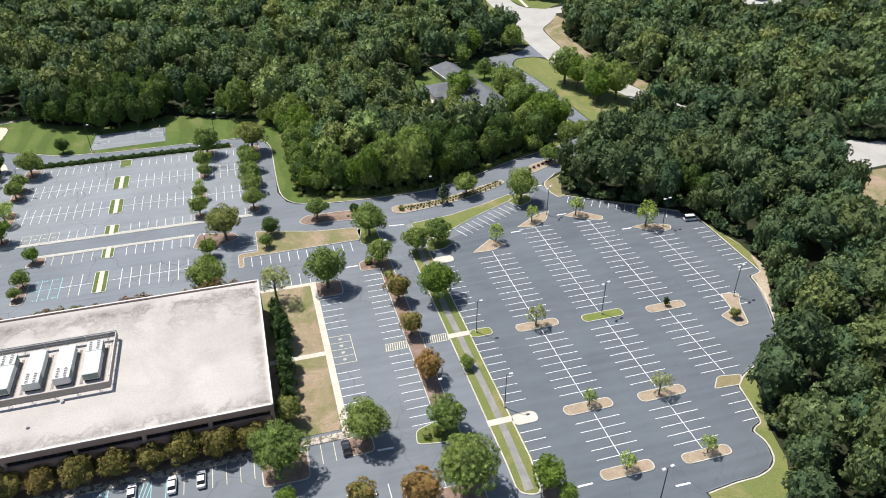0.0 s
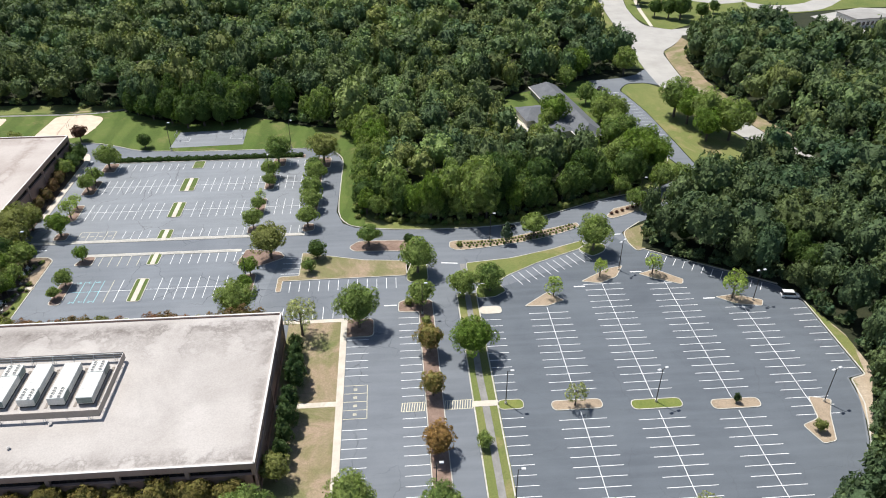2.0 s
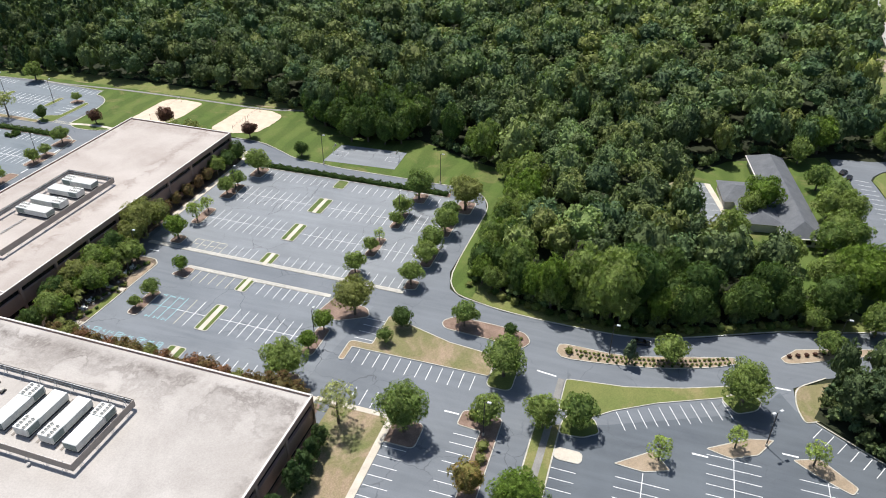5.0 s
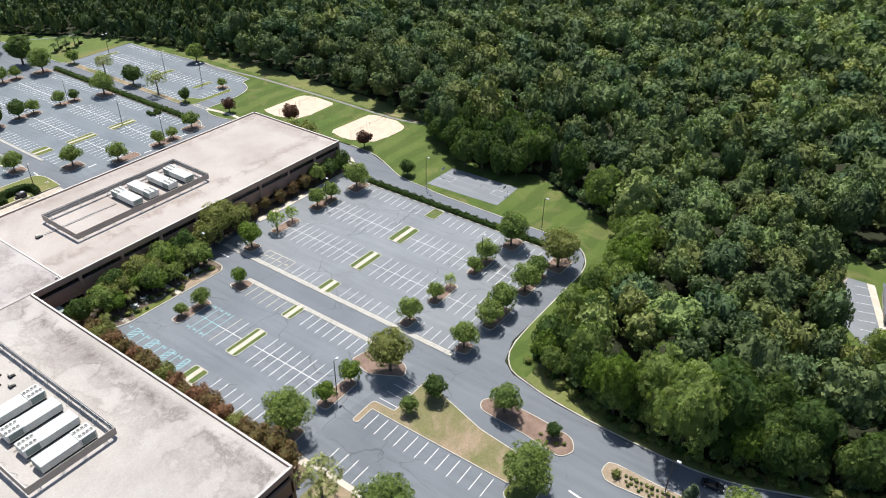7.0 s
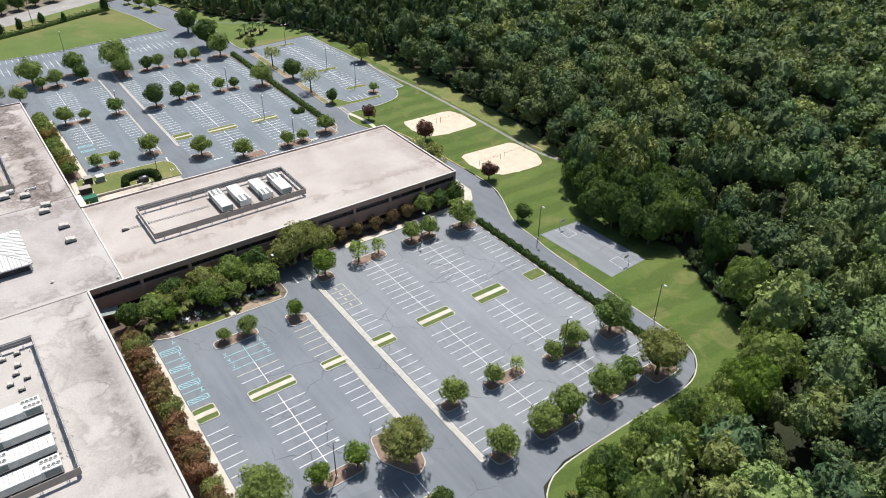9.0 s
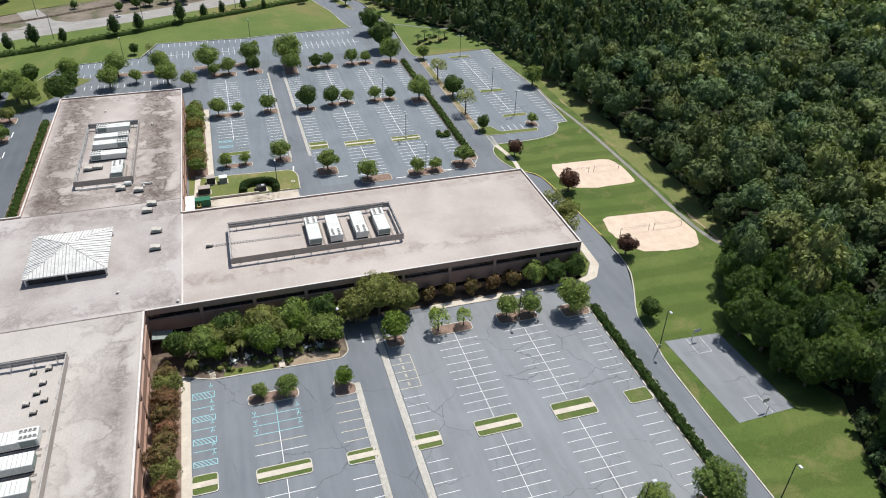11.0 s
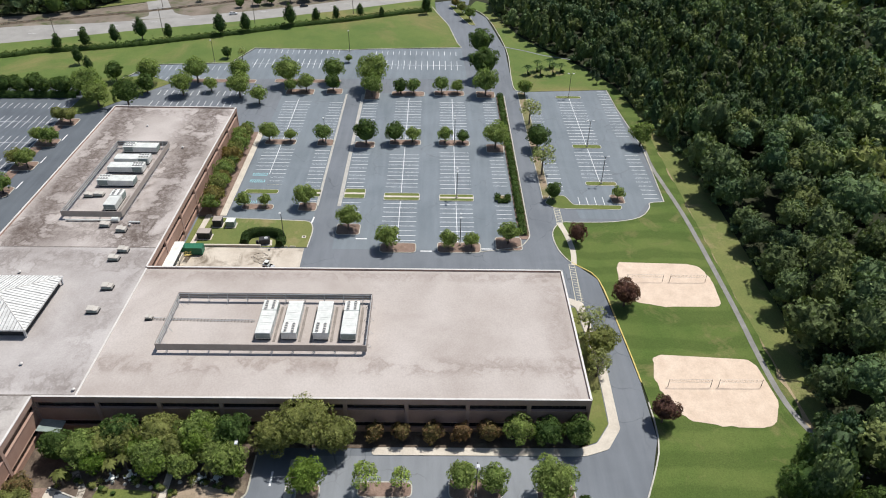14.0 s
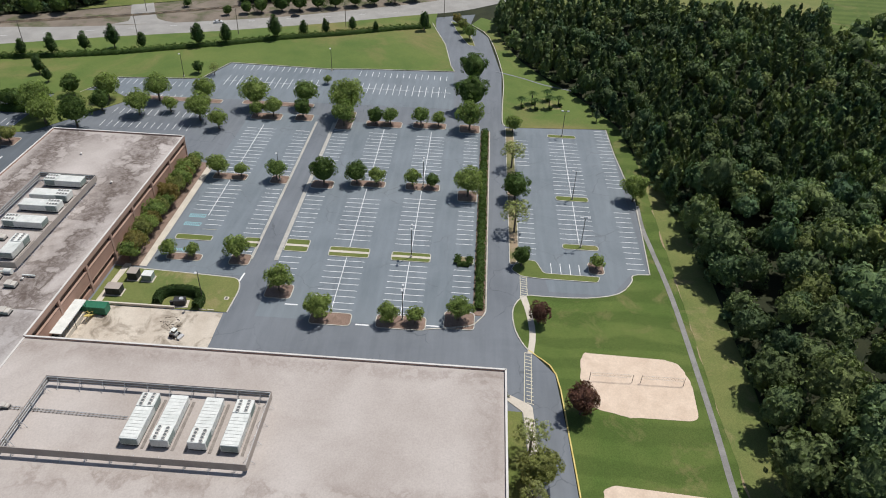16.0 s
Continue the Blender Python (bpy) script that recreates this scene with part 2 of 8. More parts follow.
GRASS_ROADSIDE = surface("roadside_grass", (0.088, 0.14, 0.03), (0.13, 0.172, 0.042), 0.9, 3.5, 0.05, 0.35, 0.6, stain=(0.22, 0.185, 0.075), stain_at=(0.5, 0.72), stain_scale=0.022)
GRASS_VERGE = mown("verge_grass", (0.128, 0.165, 0.048), (0.195, 0.2, 0.07), (0.29, 0.235, 0.12), 0.12, (0.53, 0.68))
GRASS_BRIGHT = surface("bright_grass", (0.14, 0.178, 0.04), (0.195, 0.21, 0.06), 0.9, 4, 0.2, 0.35, 0.7)
GRASS_DRY = mown("dry_grass", (0.148, 0.168, 0.062), (0.245, 0.2, 0.115), (0.37, 0.27, 0.2), 0.05, (0.45, 0.6))
GRASS_ISLAND = surface("island_grass", (0.08, 0.122, 0.03), (0.118, 0.152, 0.042), 0.9, 3.5, 0.2, 0.38, 0.7, stain=(0.17, 0.165, 0.07), stain_at=(0.58, 0.76), stain_scale=0.15)
GRASS_STRAW = mown("straw_grass", (0.25, 0.205, 0.112), (0.33, 0.262, 0.158), (0.38, 0.3, 0.195), 0.05, (0.45, 0.6))
# the dark blotches paint dappled tree shade into the paver colour
PAVER = surface("painted_dapple_pavers", (0.4, 0.36, 0.3), (0.56, 0.51, 0.43), 0.9, 4, 0.5, 0.3, 0.3, stain=(0.15, 0.125, 0.1), stain_at=(0.47, 0.56), stain_scale=0.9)
MULCH = surface("red_mulch", (0.2, 0.137, 0.107), (0.29, 0.205, 0.163), 0.95, 5, 0.4, 0.45, 0.9)
MULCH_PALE = surface("pale_mulch", (0.3, 0.235, 0.165), (0.38, 0.3, 0.22), 0.95, 5, 0.4, 0.4, 0.8)
# litter kept near black, so sunlit gaps between crowns look shaded
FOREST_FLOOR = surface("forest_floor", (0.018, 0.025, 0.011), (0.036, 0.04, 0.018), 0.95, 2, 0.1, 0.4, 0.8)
SAND = surface("court_sand", (0.57, 0.45, 0.35), (0.66, 0.535, 0.425), 0.95, 2.5, 0.3, 0.13, 0.5)
YARD = surface("stained_yard_concrete", (0.46, 0.4, 0.33), (0.58, 0.52, 0.44), 0.9, 3, 0.15, 0.2, 0.2, stain=(0.2, 0.165, 0.125), stain_at=(0.5, 0.66), stain_scale=0.16)
RAIL_SOIL = surface("railway_soil", (0.15, 0.125, 0.1), (0.24, 0.2, 0.16), 0.95, 2, 0.08, 0.3, 0.5, stain=(0.09, 0.1, 0.045), stain_at=(0.5, 0.62), stain_scale=0.06)
DIRT = surface("pale_dirt", (0.36, 0.29, 0.21), (0.45, 0.37, 0.28), 0.95, 2, 0.15, 0.3, 0.6, stain=(0.15, 0.16, 0.07), stain_at=(0.5, 0.6), stain_scale=0.1)
ROOF = roof_gravel("gravel_roof", (0.405, 0.375, 0.35), (0.485, 0.455, 0.43), (0.15, 0.13, 0.118), [(1, 167.6, 0.8, 4.0, 9.5, 0.95), (1, 167.6, 6.0, 11.0, 18.0, 0.4), (1, 119.2, 0.6, 1.5, 6.0, 0.75), (0, -9.7, 0.5, 1.2, 4.0, 0.5)], 0.25)
ROOF_MID = roof_gravel("gravel_roof_middle", (0.38, 0.352, 0.338), (0.47, 0.44, 0.425), (0.2, 0.172, 0.158), [(0, -158, 1.0, 3.0, 16.0, 0.8), (0, -104.2, 0.5, 2.0, 9.0, 0.7), (1, 176, 0.5, 2.0, 12.0, 0.5), (1, 132, 0.5, 6.0, 20.0, 0.4)], 0.5)
ROOF_WARM = roof_gravel("gravel_roof_warm", (0.4, 0.355, 0.325), (0.48, 0.435, 0.405), (0.235, 0.19, 0.165), [(0, -113.5, -4.0, 0.0, 4.0, 0.75), (0, -148.7, 0.6, 2.0, 6.0, 0.6), (1, 284, 0.5, 2.0, 8.0, 0.5)], 0.3)
ROOF_FAR = roof_gravel("gravel_roof_stained", (0.39, 0.35, 0.325), (0.5, 0.455, 0.43), (0.105, 0.08, 0.068), [(1, 131.5, 0.5, 4.0, 14.0, 1.0), (1, 131.5, 2.0, 7.0, 18.0, 0.8), (1, 176.4, 0.5, 5.0, 16.0, 1.0), (1, 176.4, 3.0, 9.0, 20.0, 0.9), (0, -248.4, 1.0, 3.0, 10.0, 0.6), (0, -166, -3.0, 2.0, 7.0, 0.7)], 0.4)
STAIN = surface("roof_dirt", (0.17, 0.15, 0.135), (0.25, 0.22, 0.2), 0.95, 2.0, 0.4, 0.3, 0.3)
CAP = surface("parapet_cap_metal", (0.54, 0.515, 0.485), (0.64, 0.615, 0.585), 0.6, 2, 0.2, 0.1, 0.05)
BRICK = surface("brown_brick", (0.33, 0.205, 0.155), (0.39, 0.25, 0.195), 0.9, 6, 0.2, 0.22, 0.4)
BRICK_PALE = surface("brick_column", (0.37, 0.245, 0.195), (0.43, 0.295, 0.24), 0.9, 6, 0.2, 0.2, 0.4)
GLASS = glossy("dark_window_glass", (0.016, 0.016, 0.018), 0.08)
BRONZE = surface("dark_bronze_frame", (0.035, 0.028, 0.024), (0.05, 0.04, 0.035), 0.5, 8, 1.0, 0.1, 0)
SCREEN = surface("taupe_screen_panel", (0.33, 0.29, 0.26), (0.38, 0.335, 0.3), 0.7, 2, 0.3, 0.1, 0.1)
STEEL = surface("galvanised_steel", (0.5, 0.51, 0.52), (0.62, 0.63, 0.64), 0.5, 3, 0.4, 0.12, 0.05, metal=0.4)
UNIT_WHITE = surface("unit_enamel", (0.6, 0.62, 0.59), (0.72, 0.73, 0.7), 0.55, 2.5, 0.5, 0.12, 0.05, stain=(0.45, 0.45, 0.41), stain_at=(0.6, 0.8), stain_scale=0.4)
UNIT_GREEN = surface("unit_side_grille", (0.2, 0.25, 0.235), (0.28, 0.33, 0.31), 0.6, 3, 0.5, 0.15, 0.1)
FAN_DARK = surface("fan_grille", (0.1, 0.11, 0.11), (0.16, 0.17, 0.17), 0.6, 3, 0.5, 0.15, 0.1)
PAD = surface("walk_boards", (0.2, 0.175, 0.155), (0.29, 0.26, 0.235), 0.95, 3, 0.6, 0.25, 0.2)
VENT_TAN = surface("weathered_vent_enamel", (0.43, 0.4, 0.36), (0.53, 0.5, 0.455), 0.7, 2.5, 0.5, 0.15, 0.05)
DARK = surface("dark_metal", (0.03, 0.03, 0.032), (0.05, 0.05, 0.052), 0.6, 5, 0.5, 0.1, 0)
POLE = surface("dark_bronze_pole", (0.05, 0.047, 0.044), (0.075, 0.07, 0.066), 0.5, 5, 0.5, 0.1, 0, metal=0.3)
LAMP_HEAD = surface("lamp_head_grey", (0.5, 0.51, 0.52), (0.6, 0.61, 0.62), 0.4, 5, 0.5, 0.1, 0)
SKYLIGHT = surface("weathered_skylight_metal", (0.58, 0.58, 0.565), (0.7, 0.7, 0.685), 0.6, 1.2, 0.5, 0.14, 0.1, stain=(0.44, 0.44, 0.42), stain_at=(0.56, 0.7), stain_scale=0.7)
SKY_RIB = surface("dark_seam_metal", (0.3, 0.3, 0.29), (0.4, 0.4, 0.39), 0.6, 2, 0.5, 0.2, 0.1)
SHINGLE = surface("grey_shingle", (0.115, 0.122, 0.135), (0.15, 0.158, 0.172), 0.9, 4, 0.3, 0.25, 0.5)
SIDING = surface("pale_siding", (0.5, 0.48, 0.45), (0.6, 0.58, 0.55), 0.8, 2, 0.3, 0.1, 0.1)
BARK = surface("tree_bark", (0.12, 0.095, 0.075), (0.18, 0.15, 0.12), 0.95, 6, 1.0, 0.35, 0.8)
WHITE_CAR = glossy("white_car_paint", (0.78, 0.79, 0.8), 0.25)
DARK_CAR = glossy("dark_car_paint", (0.03, 0.035, 0.045), 0.2)
RUBBER = surface("rubber", (0.02, 0.02, 0.02), (0.03, 0.03, 0.03), 0.8, 8, 2, 0.1, 0)
GREEN_PAINT = surface("green_enamel", (0.02, 0.13, 0.075), (0.035, 0.17, 0.1), 0.5, 3, 0.6, 0.15, 0.1)
WOOD_POLE = surface("weathered_pole_wood", (0.13, 0.105, 0.085), (0.18, 0.15, 0.12), 0.9, 4, 0.8, 0.25, 0.3)
RED_LENS = glossy("red_lens", (0.35, 0.02, 0.02), 0.2)
CLEAR_LENS = glossy("clear_lens", (0.7, 0.7, 0.68), 0.15)

LEAF = {
    "o": foliage("oak_leaves", (0.125, 0.188, 0.052), (0.19, 0.248, 0.069), (0.28, 0.335, 0.105)),
    "b": foliage("bright_leaves", (0.115, 0.19, 0.03), (0.14, 0.21, 0.038), (0.2, 0.27, 0.055)),
    "d": foliage("dark_leaves", (0.054, 0.098, 0.027), (0.074, 0.12, 0.032), (0.118, 0.168, 0.045)),
    "e": foliage("evergreen_leaves", (0.04, 0.078, 0.028), (0.06, 0.1, 0.034), (0.085, 0.125, 0.042)),
    "g": foliage("olive_leaves", (0.155, 0.178, 0.054), (0.195, 0.212, 0.066), (0.28, 0.285, 0.105)),
    "r": foliage("russet_leaves", (0.29, 0.165, 0.06), (0.205, 0.19, 0.06), (0.36, 0.2, 0.09)),
    "m": foliage("myrtle_leaves", (0.2, 0.152, 0.05), (0.175, 0.16, 0.05), (0.28, 0.205, 0.075)),
    "u": foliage("dark_myrtle_leaves", (0.21, 0.115, 0.066), (0.15, 0.125, 0.05), (0.29, 0.135, 0.09)),
    "w": foliage("wine_leaves", (0.085, 0.045, 0.038), (0.12, 0.06, 0.045), (0.16, 0.09, 0.06)),
    "y": foliage("young_leaves", (0.26, 0.34, 0.075), (0.3, 0.38, 0.09), (0.38, 0.45, 0.13)),
    "p": foliage("pale_sparse_leaves", (0.26, 0.29, 0.11), (0.3, 0.32, 0.13), (0.37, 0.385, 0.17)),
    "c": foliage("needles", (0.1, 0.145, 0.085), (0.125, 0.17, 0.105), (0.18, 0.225, 0.14)),
}
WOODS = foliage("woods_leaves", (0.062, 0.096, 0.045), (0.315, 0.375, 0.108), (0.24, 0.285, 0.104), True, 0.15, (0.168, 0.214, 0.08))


# ---- building tools ----
from mathutils.geometry import tessellate_polygon


def mesh_from(name, verts, faces, material):
    me = bpy.data.meshes.new(name)
    me.from_pydata([tuple(v) for v in verts], [], faces)
    me.materials.append(material)
    me.update()
    return me


def piece(name, me, parent=None, label="", at=None):
    ob = new(name, me)
    if parent:
        ob.parent = parent
    if at is not None:
        ob.matrix_local = at
    if label:
        ob["label"] = label
    return ob


def part(name, bm, material, parent, label=""):
    me = bpy.data.meshes.new(name)
    bm.normal_update()
    bm.to_mesh(me)
    bm.free()
    me.materials.append(material)
    return piece(name, me, parent, label)


def thing(name, at, label, category, group="", kind=""):
    ob = new(name)
    ob.empty_display_size = 0.5
    ob.matrix_world = at
    return tagged(ob, label, category, group, kind)


def box(bm, x0, x1, y0, y1, z0, z1, bevel=0.0, m=None):
    vs = [bm.verts.new((x, y, z)) for x in (x0, x1) for y in (y0, y1) for z in (z0, z1)]
    fs = [bm.faces.new([vs[i] for i in f]) for f in ((0, 1, 3, 2), (4, 6, 7, 5), (0, 4, 5, 1), (2, 3, 7, 6), (0, 2, 6, 4), (1, 5, 7, 3))]
    if bevel:
        edges = list({e for f in fs for e in f.edges})
        made = bmesh.ops.bevel(bm, geom=edges, offset=bevel, segments=1, affect="EDGES")
        vs = list({v for v in made["verts"]} | {v for v in vs if v.is_valid})
    if m is not None:
        bmesh.ops.transform(bm, matrix=m, verts=vs)
    return bm


def tube(bm, p, q, r0, r1=None, sides=8):
    p, q, r1 = Vector(p), Vector(q), r0 if r1 is None else r1
    z = (q - p).normalized()
    x = z.orthogonal().normalized()
    y = z.cross(x)
    rings = []
    for c, r in ((p, r0), (q, r1)):
        rings.append([bm.verts.new(c + r * (math.cos(2 * math.pi * k / sides) * x + math.sin(2 * math.pi * k / sides) * y)) for k in range(sides)])
    for k in range(sides):
        j = (k + 1) % sides
        bm.faces.new((rings[0][k], rings[0][j], rings[1][j], rings[1][k]))
    bm.faces.new(rings[0][::-1])
    bm.faces.new(rings[1])
    return bm


def area2(poly):
    return sum(a[0] * b[1] - b[0] * a[1] for a, b in zip(poly, poly[1:] + poly[:1]))


def prism(bm, poly, z0, z1):
    poly = list(poly) if area2(list(poly)) > 0 else list(poly)[::-1]
    lo = [bm.verts.new((x, y, z0)) for x, y in poly]
    hi = [bm.verts.new((x, y, z1)) for x, y in poly]
    n = len(poly)
    for k in range(n):
        bm.faces.new((lo[k], lo[(k + 1) % n], hi[(k + 1) % n], hi[k]))
    for tri in tessellate_polygon([[Vector((x, y, 0)) for x, y in poly]]):
        a, b, c = (poly[k] for k in tri)
        turn = (b[0] - a[0]) * (c[1] - a[1]) - (b[1] - a[1]) * (c[0] - a[0])
        if abs(turn) > 1e-9:
            bm.faces.new([hi[k] for k in (tri if turn > 0 else tri[::-1])])
    return bm


def rounded(poly, r, n=5):
    """The polygon with its corners turned to arcs; r is one radius, or one for each corner."""
    out, m = [], len(poly)
    rs = r if isinstance(r, (list, tuple)) else [r] * m
    for k in range(m):
        a, b, c = Vector(poly[k - 1]), Vector(poly[k]), Vector(poly[(k + 1) % m])
        u, v = (a - b), (c - b)
        cut = min(rs[k], u.length * 0.49, v.length * 0.49)
        if cut < 0.02:
            out.append(tuple(b))
            continue
        s, e = b + u.normalized() * cut, b + v.normalized() * cut
        for i in range(n + 1):
            w = i / n
            out.append(tuple((1 - w) ** 2 * s + 2 * w * (1 - w) * b + w * w * e))
    return out


def smooth_line(points, n=4):
    """A curve through the points (Catmull-Rom)."""
    out, p = [], [Vector(v) for v in points]
    p = [2 * p[0] - p[1], *p, 2 * p[-1] - p[-2]]
    for k in range(1, len(p) - 2):
        for i in range(n):
            w = i / n
            out.append(tuple(0.5 * (2 * p[k] + (p[k + 1] - p[k - 1]) * w + (2 * p[k - 1] - 5 * p[k] + 4 * p[k + 1] - p[k + 2]) * w * w + (3 * p[k] - p[k - 1] - 3 * p[k + 1] + p[k + 2]) * w ** 3)))
    return out + [tuple(p[-2])]


def offset_line(points, d, closed):
    """The line shifted d to its left, with mitred corners."""
    out, n = [], len(points)
    for k in range(n):
        b = Vector(points[k])
        a = Vector(points[k - 1]) if closed or k else None
        c = Vector(points[(k + 1) % n]) if closed or k < n - 1 else None
        u = (b - a).normalized() if a is not None and (b - a).length > 1e-6 else None
        v = (c - b).normalized() if c is not None and (c - b).length > 1e-6 else None
        u, v = u or v, v or u
        nu, nv = Vector((-u.y, u.x)), Vector((-v.y, v.x))
        w = nu + nv
        w = w / max(w.length_squared / 2, 0.5) if w.length > 1e-6 else nu
        out.append(tuple(b + d * w))
    return out


def strip_mesh(name, points, d0, d1, z0, z1, closed, material):
    """A band of rectangular section along a line, between the offsets d0 and d1."""
    a, b = offset_line(points, d0, closed), offset_line(points, d1, closed)
    n = len(points)
    verts = [(x, y, z) for line, z in ((a, z0), (a, z1), (b, z1), (b, z0)) for x, y in line]
    faces = []
    for k in range(n if closed else n - 1):
        j = (k + 1) % n
        for s in range(4):
            e = (s + 1) % 4
            faces.append((s * n + k, s * n + j, e * n + j, e * n + k))
    if not closed:
        faces += [(0, n, 2 * n, 3 * n), (n - 1, 4 * n - 1, 3 * n - 1, 2 * n - 1)]
    me = mesh_from(name, verts, faces, material)
    bm = bmesh.new()
    bm.from_mesh(me)
    bmesh.ops.recalc_face_normals(bm, faces=bm.faces)
    bm.to_mesh(me)
    bm.free()
    return me


def slab(name, poly, z0, z1, material, label, category, kind="structure", group=""):
    bm = prism(bmesh.new(), poly, z0, z1)
    return tagged(part(name, bm, material, None), label, category, group, kind)


def kerb(points, closed=False, material=None, side=1, label="pale concrete kerb along the asphalt drive", w=0.32, h=0.15):
    me = strip_mesh("kerb", points, 0, side * w, -0.05, h, closed, material or KERB)
    return tagged(piece("kerb", me), label, "kerb", "kerbs", "structure")


def island(poly, bed, label, radius=1.2, strip=None, w=0.22):
    """A kerbed island: kerb ring, raised bed, and an optional concrete crossing strip."""
    poly = rounded(poly if area2(poly) > 0 else poly[::-1], radius)
    cx, cy = sum(p[0] for p in poly) / len(poly), sum(p[1] for p in poly) / len(poly)
    root = thing("parking_island", pose(cx, cy, 0), label, "island", "parking islands", "structure")
    local = [(x - cx, y - cy) for x, y in poly]
    piece("kerb", strip_mesh("kerb", local, 0, w, -0.05, 0.16, True, KERB), root, "pale concrete kerb ring")
    part("bed", prism(bmesh.new(), offset_line(local, w, True), -0.04, 0.13), bed, root)
    if strip:
        x0, x1, y0, y1 = strip
        part("concrete_strip", box(bmesh.new(), x0 - cx, x1 - cx, y0 - cy, y1 - cy, 0.1, 0.175), CONCRETE, root, "pale concrete walking strip")
    return root


LINE_MESHES = {}


def line(lot, x0, y0, x1, y1, w=None, material=None, name="parking_line"):
    """One painted line, a thin film on the lot that it belongs to."""
    if w is None:
        w = 0.18 if x0 < -150 else 0.15
    if material is None:
        material = PAINT_WORN if lot.data.materials[0] is ASPHALT_OLD else PAINT
    length = round(math.hypot(x1 - x0, y1 - y0), 1)
    key = (length, w, material.name)
    if key not in LINE_MESHES:
        bm = box(bmesh.new(), -length / 2, length / 2, -w / 2, w / 2, 0, 0.006)
        me = bpy.data.meshes.new(name)
        bm.to_mesh(me)
        bm.free()
        me.materials.append(material)
        LINE_MESHES[key] = me
    turn = math.degrees(math.atan2(y1 - y0, x1 - x0))
    z = 0.013
    return piece(name, LINE_MESHES[key], lot, at=pose((x0 + x1) / 2, (y0 + y1) / 2, z, 0, 0, turn))


def row_x(lot, xs, y0, y1, spine=None, material=None):
    """Stall lines across y at each x, with an optional spine along the row's middle."""
    for x in xs:
        line(lot, x, y0, x, y1, material=material)
    if spine:
        line(lot, spine[0], (y0 + y1) / 2, spine[1], (y0 + y1) / 2)


def row_y(lot, ys, x0, x1, spine=None, material=None):
    for y in ys:
        line(lot, x0, y, x1, y, material=material)
    if spine:
        line(lot, (x0 + x1) / 2, spine[0], (x0 + x1) / 2, spine[1])


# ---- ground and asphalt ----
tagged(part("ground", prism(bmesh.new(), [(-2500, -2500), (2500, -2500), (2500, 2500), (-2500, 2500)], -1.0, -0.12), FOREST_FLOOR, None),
       "near-black leaf-littered forest ground reaching the horizon", "ground", kind="structure")
CAMPUS = [(-70, 45), (74.3, 45), (74.3, 79.4), (81.8, 80.2), (87.2, 80.2), (90.8, 81.2), (93.2, 83.1), (94.4, 86.4), (94.5, 89.0), (93.7, 91.2), (94.8, 92.3), (97.2, 93.2), (98.4, 98.7), (99.4, 104.8), (103, 107.8), (118.6, 115.3),
          (120.8, 119.3), (124.2, 124), (129.4, 135.6), (130.8, 144), (135.2, 145.2), (135, 175), (131.5, 183.2), (98, 205), (94.4, 209), (94.2, 215.6), (100, 220.5),
          (116, 229), (140, 243), (166, 254), (162, 268), (137, 256.5), (118, 246.2), (113, 243.4), (92, 236.8), (72.3, 228.1), (57, 222.7), (37.6, 221.6), (19.6, 222.5),
          (6.7, 225.1), (2.7, 228), (0.2, 236), (0.8, 260), (0.8, 275), (-1.3, 281.6), (-5, 286), (-10, 287.7), (-17.6, 288), (-34, 288.3), (-68.7, 289.3), (-80, 290.4),
          (-91.6, 295.7), (-102, 299.3), (-118.8, 299.5), (-140.6, 298.2), (-158.6, 296.6), (-164.7, 292), (-173, 287.3), (-180, 286.6), (-185, 288), (-187.3, 291),
          (-187.3, 295.1), (-187.8, 307.2), (-190.7, 316), (-196.7, 320.3), (-199.6, 321.2), (-200.5, 326.2), (-240, 328.3), (-274, 325.6), (-294, 325.2), (-294, 319.5),
          (-291, 288), (-294, 284.4), (-345, 284.6), (-394, 278), (-412, 268.5), (-430, 270.5), (-421, 250), (-403, 250.6), (-380, 257), (-352, 261.2), (-345, 263.5),
          (-341.5, 220), (-339.5, 207), (-340.5, 163), (-320.5, 156), (-317, 122), (-300, 113.5), (-296, 100), (-286, 40), (-190, 40), (-158, 90), (-104, 90)]
campus = slab("pavement", CAMPUS, -0.3, 0.0, ASPHALT_DRIVE, "grey asphalt drives between the parking lots", "asphalt")


def lot_slab(name, poly, material, label):
    return slab(name, poly, -0.2, 0.012, material, label, "parking lot")


big_lot = lot_slab("pavement_big_lot", [(42.8, 62), (74.3, 62), (74.3, 79.6), (81.6, 80.4), (87.0, 80.4), (90.6, 81.4), (93.0, 83.2), (94.2, 86.6), (94.3, 89.2), (93.5, 91.4), (94.6, 92.5), (97.0, 93.4), (98.2, 98.9), (99.2, 105), (103, 108.2), (118.2, 115.8),
                   (123.8, 124.2), (129, 135.8), (130.4, 144.3), (134.8, 145.5), (134.6, 174.8), (131, 182.8), (98, 204.4), (94, 208), (91, 213), (87, 207), (80.6, 202), (53, 189.5), (42.8, 186)],
                   ASPHALT_NEW, "dark newly sealed asphalt parking lot with white stalls")
a_lot = lot_slab("pavement_office_lot", [(-50, 62), (37, 62), (37, 110), (30, 111), (20, 112), (25.6, 118), (25.6, 184), (22.5, 190), (22.5, 195.4), (-14, 195.4), (-14.5, 176.6), (6, 176.6), (6, 113), (-50, 113)],
                 ASPHALT_DRIVE, "grey asphalt lot beside the office lawn")
mid_lot = lot_slab("pavement_middle_lot", [(-86, 176.6), (-20, 176.6), (-15, 213.4), (-86, 213.4)], ASPHALT_MID, "grey worn asphalt lot with sealed cracks and stalls")
